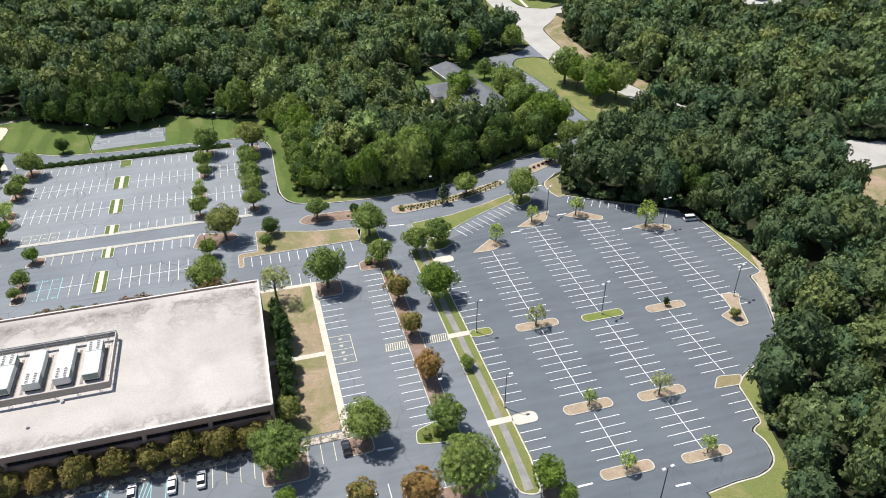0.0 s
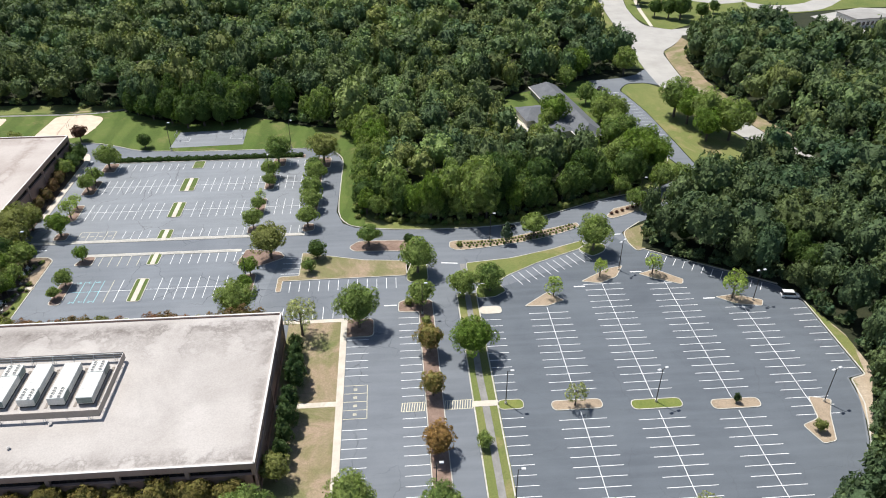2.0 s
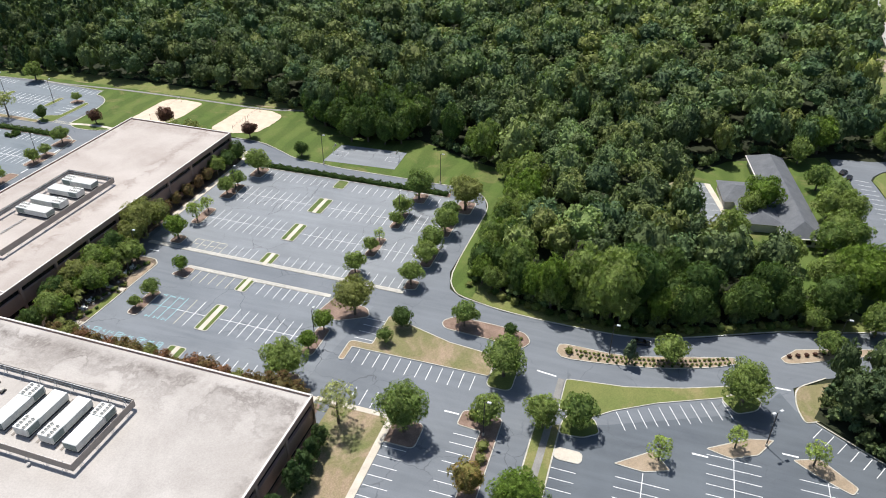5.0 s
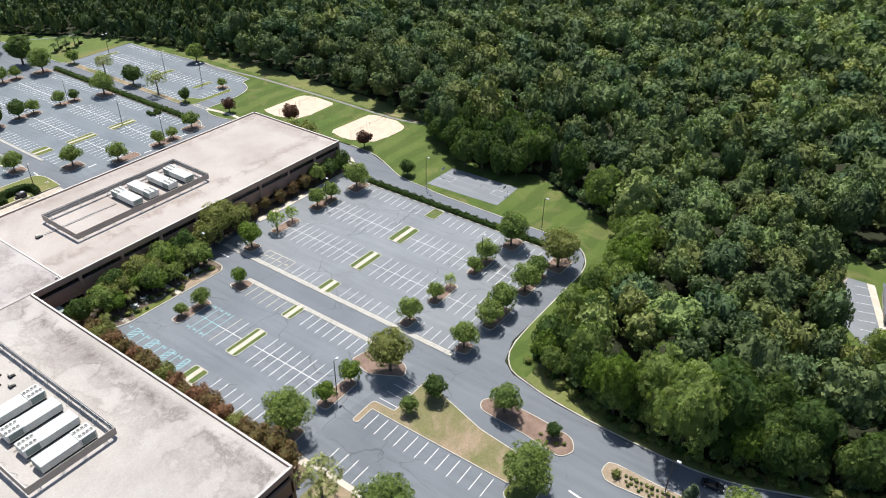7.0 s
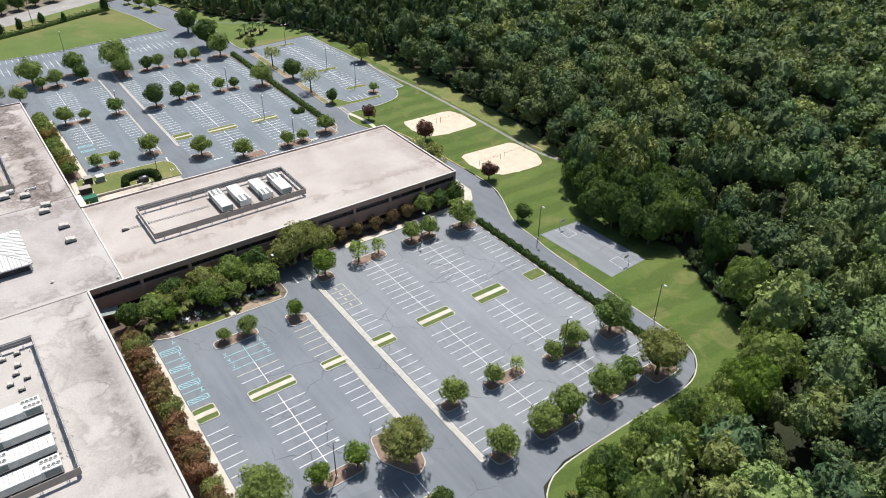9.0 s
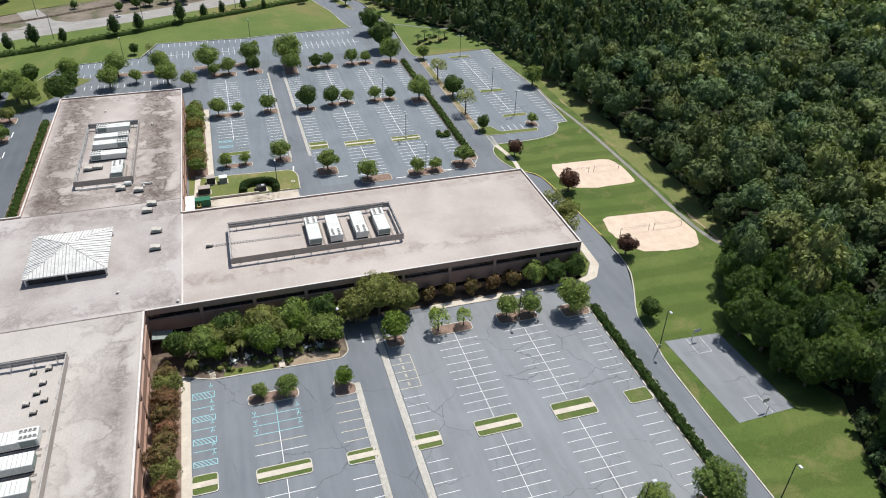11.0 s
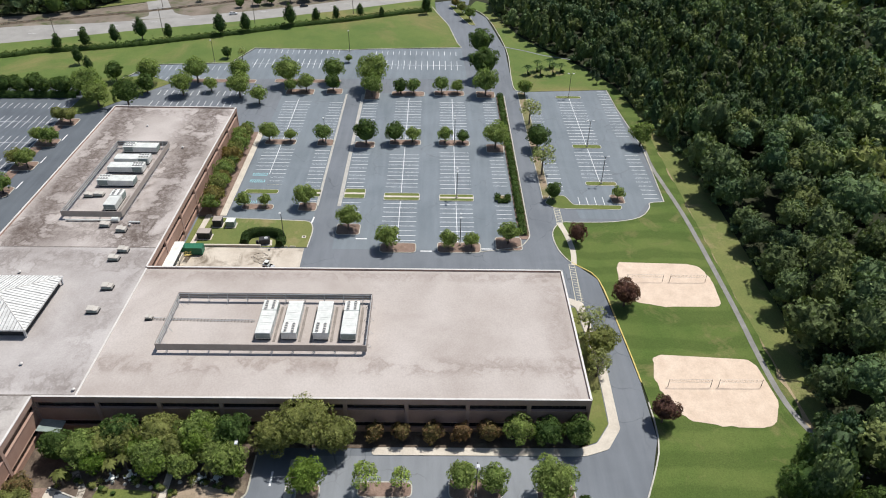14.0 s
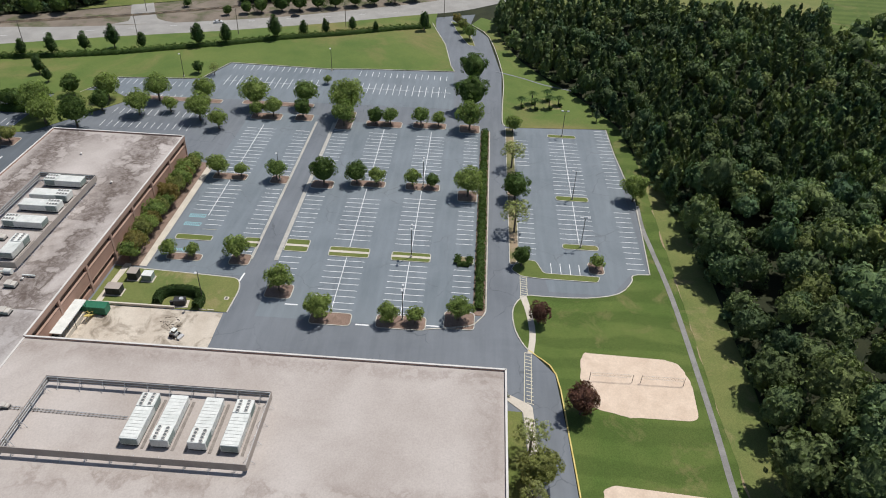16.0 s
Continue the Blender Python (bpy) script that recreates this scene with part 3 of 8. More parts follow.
mid_lot_2 = lot_slab("pavement_north_lot", [(-97, 223.3), (-11, 223.3), (-5, 240), (-5, 279.5), (-87, 279.5), (-97, 276)], ASPHALT_OLD, "pale grey worn asphalt lot with rows of stalls")
far_lot = lot_slab("pavement_far_lot", [(-292, 186), (-188, 186), (-188, 212.8), (-292, 212.8)], ASPHALT_FAR, "grey asphalt lot beside the far wing")
far_lot_2 = lot_slab("pavement_far_lot_main", [(-288, 220.6), (-172, 220.6), (-172, 276.4), (-288, 276.4)], ASPHALT_FAR, "large grey asphalt lot with long rows of stalls")
east_lot = lot_slab("pavement_east_lot", [(-291, 289.2), (-200, 289.2), (-197, 296), (-190, 297), (-190, 314), (-200, 320.6), (-201, 325.6), (-274, 325.2), (-293.6, 324.8)], ASPHALT_FAR, "grey asphalt lot beside the woods")
back_lot = lot_slab("pavement_back_lot", [(-344, 263), (-305, 265), (-303, 200), (-300, 114.5), (-316.6, 122.6), (-320, 156.4), (-340, 163.4), (-339, 207), (-341, 220)], ASPHALT_FAR, "pale asphalt lot along the roadside lawn")
side_lot = lot_slab("pavement_side_lot", [(-283, 45), (-159, 45), (-159, 121), (-283, 121)], ASPHALT_NEW, "grey asphalt lot beside the far wing")

# lawns
EAST_EDGE = smooth_line([(8.4, 225.3), (4.5, 227.6), (1.2, 236), (1.1, 262), (1.1, 275.3), (-1, 281.8), (-5, 286.4), (-10, 288.1), (-17.6, 288.4), (-58, 288.6), (-68.7, 289.7), (-80, 290.8),
                         (-91.6, 296.1), (-102, 299.7), (-118.8, 299.9), (-140.6, 298.6), (-158.6, 297), (-164.7, 292.4), (-167.3, 290), (-173, 287.7), (-180, 287), (-185, 288.4), (-187.6, 291.2),
                         (-187.6, 295.1), (-188.1, 307.2), (-191, 316.2), (-196.7, 320.6), (-199.8, 321.5), (-200.6, 326.4)], 3)
slab("lawn_east", EAST_EDGE + [(-240, 328.6), (-274, 326), (-294, 325.4), (-294.5, 336), (-215, 344), (-130, 344), (-98, 334), (-60, 318), (-60, 352), (0, 330), (14, 300), (10, 226)], -0.2, 0.1, GRASS_MOWN,
     "mown green lawn with straw-coloured patches", "lawn")
kerb(EAST_EDGE[:42], False, None, 1)
kerb(EAST_EDGE[42:54], False, YELLOW_KERB, 1, "yellow-painted concrete kerb beside the lawn")
kerb(EAST_EDGE[53:], False, None, 1)
kerb([(-200.6, 326.4), (-240, 328.4), (-274, 325.8), (-294, 325.2)], False, None, 1, "pale kerb between stalls and lawn")
NORTH_EDGE = smooth_line([(-291, 287.8), (-294, 284.8), (-310, 284.6), (-345, 285), (-394, 278.4), (-412, 269)], 3)
slab("lawn_north", NORTH_EDGE + [(-425, 274), (-405, 300), (-345, 330), (-300, 345), (-295, 345), (-294.4, 325.8), (-293.8, 319)], -0.2, 0.1, GRASS_ROADSIDE, "green lawn beside the entry drive", "lawn")
kerb(NORTH_EDGE, False, None, -1)
slab("lawn_roadside", [(-240, -60), (-270, 0), (-280, 30), (-286.5, 45), (-296.4, 100), (-300.3, 113.2), (-317.3, 121.6), (-320.8, 155.6), (-340.8, 162.6), (-339.8, 207), (-341.8, 220), (-345.4, 263.6), (-352, 261.6), (-380, 257.4),
                       (-402, 251.2), (-414, 250), (-428, 250), (-421, 234), (-404, 200), (-382, 147.5), (-365, 98), (-347, 52), (-338, 26), (-326, -8), (-310, -60)], -0.2, 0.09, GRASS_ROADSIDE, "broad green roadside lawn with dry patches", "lawn")
kerb([(-300.3, 113.2), (-317.3, 121.6), (-320.8, 155.6), (-340.8, 162.6), (-339.8, 207), (-341.8, 220), (-345.4, 263.6), (-352, 261.6), (-380, 257.4), (-402, 251.2), (-412, 248.6)], False, None, 1)
slab("woodland_edge_strip", [(-215, 333.2), (-300, 333), (-300, 341), (-215, 343.4), (-130, 343), (-100, 338.4), (-100, 335), (-147, 333)], -0.1, 0.13, GRASS_VERGE, "straw-coloured rough grass along the woods", "grass")

# kerb round the sealed lot
RIGHT = [(74.6, 79.1), (82.0, 79.9), (87.4, 79.9), (91.0, 80.9), (93.4, 82.8), (94.6, 86.1), (94.7, 88.7), (93.9, 90.9), (95.0, 92.0), (97.4, 92.9), (98.6, 98.4), (99.6, 104.6), (103, 107.5), (118.8, 115.1), (121, 119.1), (124.4, 123.9), (129.7, 135.5), (131.1, 143.7), (135.5, 145), (135.3, 175.2), (133, 180.5)]
RIGHT = rounded(RIGHT, [0] + [1.6] * 8 + [0.8] * 11 + [0], 4)
kerb(RIGHT, False, None, -1, "pale concrete kerb round the sealed lot")
slab("verge_east", [(74.6, 60), (74.6, 79), (82.1, 79.8), (87.5, 79.8), (91.1, 80.8), (93.5, 82.7), (94.7, 86.0), (94.8, 88.6), (94.0, 90.8), (95.1, 91.9), (97.5, 92.8), (98.7, 98.3), (99.7, 104.5), (103.1, 107.4), (118.9, 115), (121.1, 119), (124.5, 123.8), (129.8, 135.4),
                    (131.2, 143.6), (135.6, 144.9), (135.4, 175.3), (133.2, 180.8), (146, 182), (147, 146), (134, 128), (124, 112), (104, 98), (100, 60)], -0.2, 0.08, GRASS_VERGE, "rough grass verge below the trees", "grass")
slab("bare_soil", [(131.6, 143.4), (135.8, 145.2), (140, 160), (137.5, 165), (141, 150), (138, 139), (131, 131), (127, 126), (125.5, 125)], -0.1, 0.1, DIRT, "pale washed-out bare soil by the kerb", "soil")
slab("verge_corner", rounded([(94.5, 216), (94.3, 209.2), (96, 204.2), (99.5, 205.9), (131.6, 184), (136, 190), (112, 215), (104, 221)], [2, 3, 2, 0.5, 0.5, 1, 1, 1]), -0.2, 0.1, GRASS_DRY, "dry grass corner below the trees", "grass")
kerb(rounded([(102, 222), (94.4, 215.8), (94.2, 209), (95.9, 203.9), (98.6, 205.4)], [0, 3, 3, 1.5, 0]), False, None, 1)
kerb([(98, 205.2), (131.6, 183.6)], False, None, 1, "low dark kerb below the trees")
kerb(smooth_line([(118, 246.6), (113, 243.7), (92, 237.1), (72.3, 228.4), (57, 223), (37.6, 221.9), (19.6, 222.8), (8.4, 225)]), False, None, -1)
slab("verge_woods", smooth_line([(118, 247), (113, 244.1), (92, 237.5), (72.3, 228.8), (57, 223.4), (37.6, 222.3), (19.6, 223.2), (8.8, 225.6)]) + [(10, 240), (40, 236), (70, 238), (110, 256)], -0.2, 0.09, GRASS_VERGE, "rough patchy grass verge before the woods", "grass")

# ---- office-side islands, lawns and walks ----
slab("lawn_office", [(-9.8, 117.5), (4.4, 117.5), (4.4, 176.4), (-9.8, 176.4)], -0.2, 0.1, GRASS_DRY, "dry brownish office lawn with bare patches", "lawn")
slab("sidewalk_office", [(4.4, 115.2), (6.1, 115.2), (6.1, 176.8), (-14, 176.8), (-14, 175.4), (4.4, 175.4)], -0.2, 0.14, CONCRETE, "pale concrete sidewalk along the stalls", "sidewalk")
slab("sidewalk_front", [(-100, 114.6), (6.1, 114.6), (6.1, 116.6), (-100, 116.6)], -0.2, 0.144, PAVER, "pale front sidewalk with painted dapples of shade", "sidewalk")
slab("sidewalk_cross", [(-9.8, 143.6), (4.4, 143.6), (4.4, 145.2), (-9.8, 145.2)], -0.2, 0.14, CONCRETE, "concrete path across the lawn", "sidewalk")
slab("bed_front", [(-104, 116.6), (-8, 116.6), (-8, 119.6), (-104, 119.6)], -0.2, 0.12, MULCH, "brown mulch bed along the office wall", "bed")
# promenade between the drive and the sealed lot
slab("promenade", rounded([(36.9, 186), (36.9, 98), (36.6, 90), (41.5, 88), (43, 98), (42.8, 186)], [0.5, 0, 2.4, 2.4, 0, 0.5]), -0.2, 0.11, GRASS_VERGE, "narrow grass strip with a central footpath", "grass")
kerb(rounded([(42.8, 186), (42.8, 98), (41.6, 88), (36.6, 89.6), (36.9, 98), (36.9, 186)], [0, 0, 2.4, 2.4, 0, 0]), True, None, -1, "pale concrete kerb round the footpath strip")
slab("footpath", smooth_line([(39.4, 201), (39.2, 176), (38.7, 154), (39.0, 139), (39.2, 112), (38.7, 96), (38.2, 90)], 3) + smooth_line([(40.3, 90), (40.5, 96), (40.8, 112), (40.7, 139), (40.4, 154), (40.8, 176), (41.0, 201)], 3),
     -0.1, 0.145, WORN_PATH, "grey worn footpath between grass strips", "path")
for y in (142, 109.8):
    slab("crosswalk_landing", [(36.8, y - 0.9), (42.9, y - 0.9), (42.9, y + 0.9), (36.8, y + 0.9)], -0.1, 0.16, CONCRETE, "concrete landing across the footpath strip", "sidewalk")
island([(42.7, 175.9), (48.9, 175.9), (48.9, 179.4), (42.7, 179.4)], CONCRETE, "concrete-topped island finger in the sealed lot", 1.5)
island([(42.7, 139.6), (48.9, 139.6), (48.9, 142.9), (42.7, 142.9)], GRASS_BRIGHT, "kerbed island finger with bright grass", 1.5)
island([(42.7, 107.4), (48.8, 107.4), (48.8, 110.9), (42.7, 110.9)], CONCRETE, "concrete-topped island finger", 1.6)
island([(42.6, 183.2), (48, 183.6), (51.7, 186.2), (49.8, 190.4), (44, 190.4), (42.6, 187)], GRASS, "kerbed tree island by the sealed lot", 1.2)
# median of the office drive
island([(25.7, 118), (30.1, 118), (29.9, 183.2), (25.2, 185.4), (20.2, 183.2), (20, 178.6), (25.7, 178.2)], MULCH, "long reddish mulch median with round trees", [0.5, 0.5, 1, 1, 1, 1, 0.3])
island([(19.7, 108.2), (26, 107.2), (30.2, 107.4), (30.2, 114), (25.7, 114), (20.4, 112.4)], GRASS, "kerbed grass island beside the drive", 1.4)
island([(3.6, 109), (10.6, 109), (10.6, 114.4), (3.6, 114.4)], MULCH, "kerbed tree island at the end of the stalls", 1.6)
island([(4.5, 168.6), (13.4, 168.6), (13.4, 176.4), (4.5, 176.4)], MULCH, "kerbed mulch island below a broad tree", 1.8)
island([(18, 88), (30.4, 88), (30.4, 95.5), (18, 95.5)], MULCH, "kerbed mulch island below broad trees", 1.6)
island([(-14, 105.6), (-4, 105.6), (-4, 113.6), (-14, 113.6)], MULCH, "kerbed tree island at the front walk", 1.6)
island([(40, 84), (46.6, 84), (46.6, 93), (42.9, 93)], MULCH, "kerbed tree island at the lot corner", 1.2)
# lawn triangles at the junction
island([(-15.3, 190.4), (-13.6, 190.4), (-13.6, 195.7), (22.9, 196.2), (24.8, 203), (21, 204.4), (10, 205.5), (-1, 208.6), (-9.2, 211), (-9.2, 198.4), (-15.3, 198.2)], GRASS_DRY,
       "kerbed lawn wedge with bare brown patches", [0.8, 0.8, 0.3, 0.5, 1.5, 0.5, 0.5, 0.5, 1, 0.5, 1.5])
island([(22.9, 192.6), (29.4, 192.6), (29.4, 203), (22.9, 203.4)], GRASS, "kerbed tree island at the junction", 2.2)
island([(41.2, 190.6), (49.6, 190.8), (53.4, 194), (63, 199.8), (77.4, 206.4), (80.4, 208.4), (79.9, 211.6), (68.7, 207.2), (55.6, 203.3), (41.2, 201.5)], GRASS_VERGE, "curved green lawn strip above angled stalls", 1.0)
island([(77.2, 206.4), (80.9, 202), (85.8, 204.8), (87, 208.6), (82, 210.8)], GRASS, "small kerbed tree island at the junction", 1.6)
island([(5, 213.2), (6.6, 210.4), (19.1, 209.8), (28.3, 208.6), (30.3, 212), (28, 215.4), (19.5, 216.2), (8.1, 216.4)], MULCH, "kerbed mulch median in the drive", 1.6)
island(smooth_line([(37.1, 210.6), (41.1, 208.8), (60.7, 212), (75, 216.8), (81.4, 220.4)], 3) + smooth_line([(80.8, 222.7), (70, 219.4), (53.9, 214.7), (39, 214.4), (37, 212.4)], 3), MULCH_PALE, "curved planted median with low shrubs", 0.3)
island(smooth_line([(91.9, 226.2), (93.6, 224.6), (100, 227.2), (115.6, 235)], 3) + smooth_line([(115, 237.4), (104, 233.8), (95.8, 231)], 3), MULCH_PALE, "curved planted median with red and green shrubs", 0.3)

# ---- islands of the sealed lot ----
for x0, x1, y0, y1, bed, what in ((55.3, 67.6, 138.4, 141.7, MULCH_PALE, "bare mulch"), (74.2, 86.6, 137.3, 140.6, GRASS_BRIGHT, "bright grass"), (93.2, 105.2, 136.0, 139.3, MULCH_PALE, "bare mulch"),
                                  (55.2, 67.7, 106.8, 110.1, MULCH_PALE, "pale mulch"), (74.2, 86.6, 106.0, 109.3, MULCH_PALE, "pale mulch"), (55.1, 67.6, 87.5, 90.6, MULCH_PALE, "pale mulch"), (74.2, 86.1, 86.7, 89.7, MULCH_PALE, "pale mulch")):
    island([(x0, y0), (x1, y0), (x1, y1), (x0, y1)], bed, f"kerbed island of {what} in the sealed lot", 2.0)
island([(55.4, 178.6), (61.8, 178.2), (67.5, 180.4), (63.4, 185)], MULCH_PALE, "arrow-shaped mulch island in the sealed lot", 0.7)
island([(74.2, 189.2), (79.7, 187.9), (85.4, 190.8), (89, 196.6), (83.4, 195.2)], MULCH_PALE, "arrow-shaped mulch island in the sealed lot", 0.8)
island([(92.2, 191.8), (97, 188.6), (103.6, 185.6), (105, 188), (98, 194)], MULCH_PALE, "arrow-shaped mulch island in the sealed lot", 0.8)
island([(110.8, 179), (115.5, 175.2), (122.6, 173.8), (124, 176.4), (117, 179.8)], MULCH_PALE, "arrow-shaped mulch island in the sealed lot", 0.8)
island([(117.4, 138.6), (122.6, 137.2), (119.8, 132.4), (117, 124.6), (113.6, 124), (111.6, 129.8), (116.2, 131.6)], MULCH_PALE, "hooked mulch island at the end of a row", 0.8)
island([(93.2, 105.2), (100.6, 104.8), (103, 108), (96.6, 109)], GRASS_DRY, "kerbed dry grass finger at the lot edge", 1.2)

# ---- stalls of the sealed lot ----
P = 2.74
row_y(big_lot, [173.4 - P * k for k in range(11)] + [136.9 - P * k for k in range(9)] + [105.2 - P * k for k in range(4)], 42.9, 48.2)
row_y(big_lot, [175.3 - P * k for k in range(12)], 56.2, 67.4)
line(big_lot, 61.8, 178, 61.8, 142.4)
row_y(big_lot, [135.4 - P * k for k in range(9)], 56.2, 67.4)
line(big_lot, 61.8, 137.8, 61.8, 111)
row_y(big_lot, [104.2 - P * k for k in range(5)], 56.2, 67.4)
line(big_lot, 61.8, 106, 61.8, 91.2)
row_y(big_lot, [187.7 - P * k for k in range(17)], 74.6, 85.8)
line(big_lot, 80.2, 189, 80.2, 141)
row_y(big_lot, [134.2 - P * k for k in range(9)], 74.6, 85.8)
line(big_lot, 80.2, 136.8, 80.2, 110)
row_y(big_lot, [103.3 - P * k for k in range(5)], 74.6, 85.8)
line(big_lot, 80.2, 105.2, 80.2, 90)
row_y(big_lot, [186.8 - P * k for k in range(17)], 93.4, 104.6)
line(big_lot, 99, 187.6, 99, 139.8)
row_y(big_lot, [133 - P * k for k in range(9)], 93.4, 104.6)
line(big_lot, 99, 135.5, 99, 109.2)
row_y(big_lot, [174 - P * k for k in range(16)], 111.8, 122.4)
line(big_lot, 117.1, 175.4, 117.1, 132.2)
row_y(big_lot, [172.2 - P * k for k in range(10)], 129.7, 134.7)
row_y(big_lot, [102.8, 100, 97.2, 94.4], 93.6, 98.8)
for k in range(11):
    w = k / 10
    x, y = 54.3 + 23.4 * w, 194.2 + 11.4 * w
    line(big_lot, x, y, x + 2.6, y - 5.2)
for k in range(13):
    x, y = 99.4 + 2.35 * k, 203.6 - 1.55 * k
    line(big_lot, x, y, x - 2.2, y - 3.6)
for x, y, a in ((92, 193.1, 0), (73.2, 186.9, 0), (109, 178.6, 0), (91.8, 214.5, 10), (70.8, 82.5, -10), (51, 88, 0)):
    line(big_lot, x - 1.7, y, x + 1.7, y + 0.1 * a / 10, 0.45, name="stop_bar")

# ---- stalls beside the office ----
row_y(a_lot, [167.6 - P * k for k in range(6)], 6.2, 11.9)
row_y(a_lot, [150.4 - P * k for k in range(5)], 6.2, 11.8, material=PAINT_YELLOW)
line(a_lot, 11.8, 150.4, 11.8, 139.4, material=PAINT_YELLOW)
row_y(a_lot, [136 - P * k for k in range(8)], 6.2, 11.9)
row_y(a_lot, [176 - P * k for k in range(12)], 20.1, 25.5)
row_y(a_lot, [138.6 - P * k for k in range(10)], 20.1, 25.5)
row_x(a_lot, [-11.3 + 2.82 * k for k in range(12)], 190.2, 195.4)
row_x(a_lot, [-12 + 2.8 * k for k in range(7)], 177.2, 182.6)
row_y(campus, [199.6, 202.4, 205.2, 208], -14.6, -9.4)
row_x(a_lot, [-30 + 2.9 * k for k in range(12)], 108.8, 114.2, material=PAINT_YELLOW)
row_x(a_lot, [2.6 + 2.9 * k for k in range(8)], 94.4, 99.8)
row_x(a_lot, [-48, -45.2, -39.4, -36.6, -33.6], 108.8, 114.2, material=PAINT_BLUE)
for x in (-47.4, -46.6, -45.8, -38.8, -38, -37.2):
    line(a_lot, x - 0.5, 109, x + 0.7, 114, 0.16, PAINT_BLUE, "hatch_stripe")
line(campus, 16.1, 181.9, 19.7, 181.9, 0.45, name="stop_bar")
line(campus, 33.8, 202.2, 38.8, 201.6, 0.45, name="stop_bar")
line(a_lot, 11, 109.2, 14.6, 109, 0.5, name="stop_bar")
for x0, x1, n in ((20, 25.4, 9), (30.2, 36.8, 11)):
    for y in (140.8, 143.6):
        line(campus, x0, y, x1, y, 0.14, PAINT_YELLOW, "crosswalk_line").location.z += 0.006
    for k in range(n + 1):
        x = x0 + (x1 - x0) * k / n
        line(campus, x - 0.2, 140.8, x + 0.2, 143.6, 0.2, PAINT_YELLOW, "crosswalk_line")

# ---- middle lots ----
PAVER_MESHES = {}


def lane_divider(x0, x1, y0, y1, label):
    """A low kerbed divider: a concrete edge and two strips of pavers with open joints."""
    root = thing("lane_divider", pose((x0 + x1) / 2, (y0 + y1) / 2, 0), label, "divider", "lane dividers", "structure")
    a, b = (x1 - x0) / 2, (y1 - y0) / 2
    part("edge", prism(bmesh.new(), rounded([(-a, -b), (a, -b), (a, b), (-a, b)], 0.5), -0.1, 0.12), KERB, root, "concrete edge")
    wide, n = round(b - 0.27, 3), int((2 * a - 1.2) / 1.55)
    if wide not in PAVER_MESHES:
        me = bpy.data.meshes.new("paver")
        bm = box(bmesh.new(), -0.74, 0.74, -wide / 2, wide / 2, 0, 0.035, 0.012)
        bm.to_mesh(me)
        bm.free()
        me.materials.append(PAVER_STRIP)
        PAVER_MESHES[wide] = me
    for k in range(n):
        for side in (-1, 1):
            piece("paver", PAVER_MESHES[wide], root, at=pose(-a + 0.6 + 0.775 + 1.55 * k, side * (wide / 2 + 0.04), 0.12))


lane_divider(-76, -28.4, 213.1, 214.6, "long divider of pale pavers between lane and stalls")
lane_divider(-96, -9.4, 221.4, 223.0, "long divider of pale pavers between lane and stalls")
row_x(mid_lot, [-49.6 + P * k for k in range(7)], 176.8, 181.7)
for x in (-82.4, -80.4, -77.6, -75, -73.4, -71.1, -68.4, -66.8, -64.9, -62.2, -60.8):
    line(mid_lot, x, 176.8, x, 181.6, material=PAINT_BLUE)
for x, w in ((-82.4, 2.0), (-75, 1.6), (-68.4, 1.6), (-62.2, 1.4)):
    for j in range(5):
        line(mid_lot, x + 0.1, 176.9 + 0.8 * j, x + w - 0.1, 178.0 + 0.8 * j, 0.16, PAINT_BLUE, "hatch_stripe")
    for y in (176.8, 181.6):
        line(mid_lot, x, y, x + w, y, 0.16, PAINT_BLUE, "hatch_stripe")


def accessible_mark(x, y, turn):
    """The wheel, seat and head of the painted wheelchair sign."""
    bm = bmesh.new()
    for k in range(12):
        a, b = -0.6 + 0.4 * k, -0.6 + 0.4 * (k + 1)
        bm.faces.new([bm.verts.new((r * math.cos(c), r * math.sin(c), 0)) for r, c in ((0.5, a), (0.5, b), (0.34, b), (0.34, a))])
    for x0, x1, y0, y1 in ((-0.1, 0.08, 0.1, 1.0), (0.08, 0.6, 0.2, 0.36), (-0.18, 0.16, 1.08, 1.36)):
        bm.faces.new([bm.verts.new(v) for v in ((x0, y0, 0), (x1, y0, 0), (x1, y1, 0), (x0, y1, 0))])
    mark = part("accessible_mark", bm, PAINT_BLUE, mid_lot, "painted wheelchair sign")
    mark.matrix_local = pose(x, y, 0.036, 0, 0, turn) @ Matrix.Scale(0.78, 4)


for x, y, turn in ((-84, 180.9, 90), (-78.8, 180.9, 90), (-76.3, 180.9, 90), (-72.4, 180.9, 90), (-70, 180.9, 90), (-66.1, 181, 90), (-63.6, 181, 90), (-72.9, 189.9, -90), (-70.3, 190, -90), (-67.6, 190, -90), (-72.7, 199.5, 90), (-70.1, 199.5, 90), (-67.4, 199.5, 90)):
    accessible_mark(x, y, turn)
row_x(mid_lot, [-71.6, -68.8, -66.1], 189.3, 200.2, material=PAINT_BLUE)
row_x(mid_lot, [-63.3], 189.3, 200.3, material=PAINT_YELLOW)
row_x(mid_lot, [-60.5], 189.3, 200.3)
line(mid_lot, -74.3, 194.8, -66.2, 194.8, material=PAINT_BLUE)
line(mid_lot, -66.1, 194.8, -57, 194.8)
row_x(mid_lot, [-49.4 + P * k for k in range(8)], 189.4, 200.3)
line(mid_lot, -53, 194.9, -27, 194.9)
row_x(mid_lot, [-70.6 + 2.88 * k for k in range(5)], 207.7, 213.3, material=PAINT_YELLOW)
row_x(mid_lot, [-49 + P * k for k in range(8)], 207.8, 213.2)
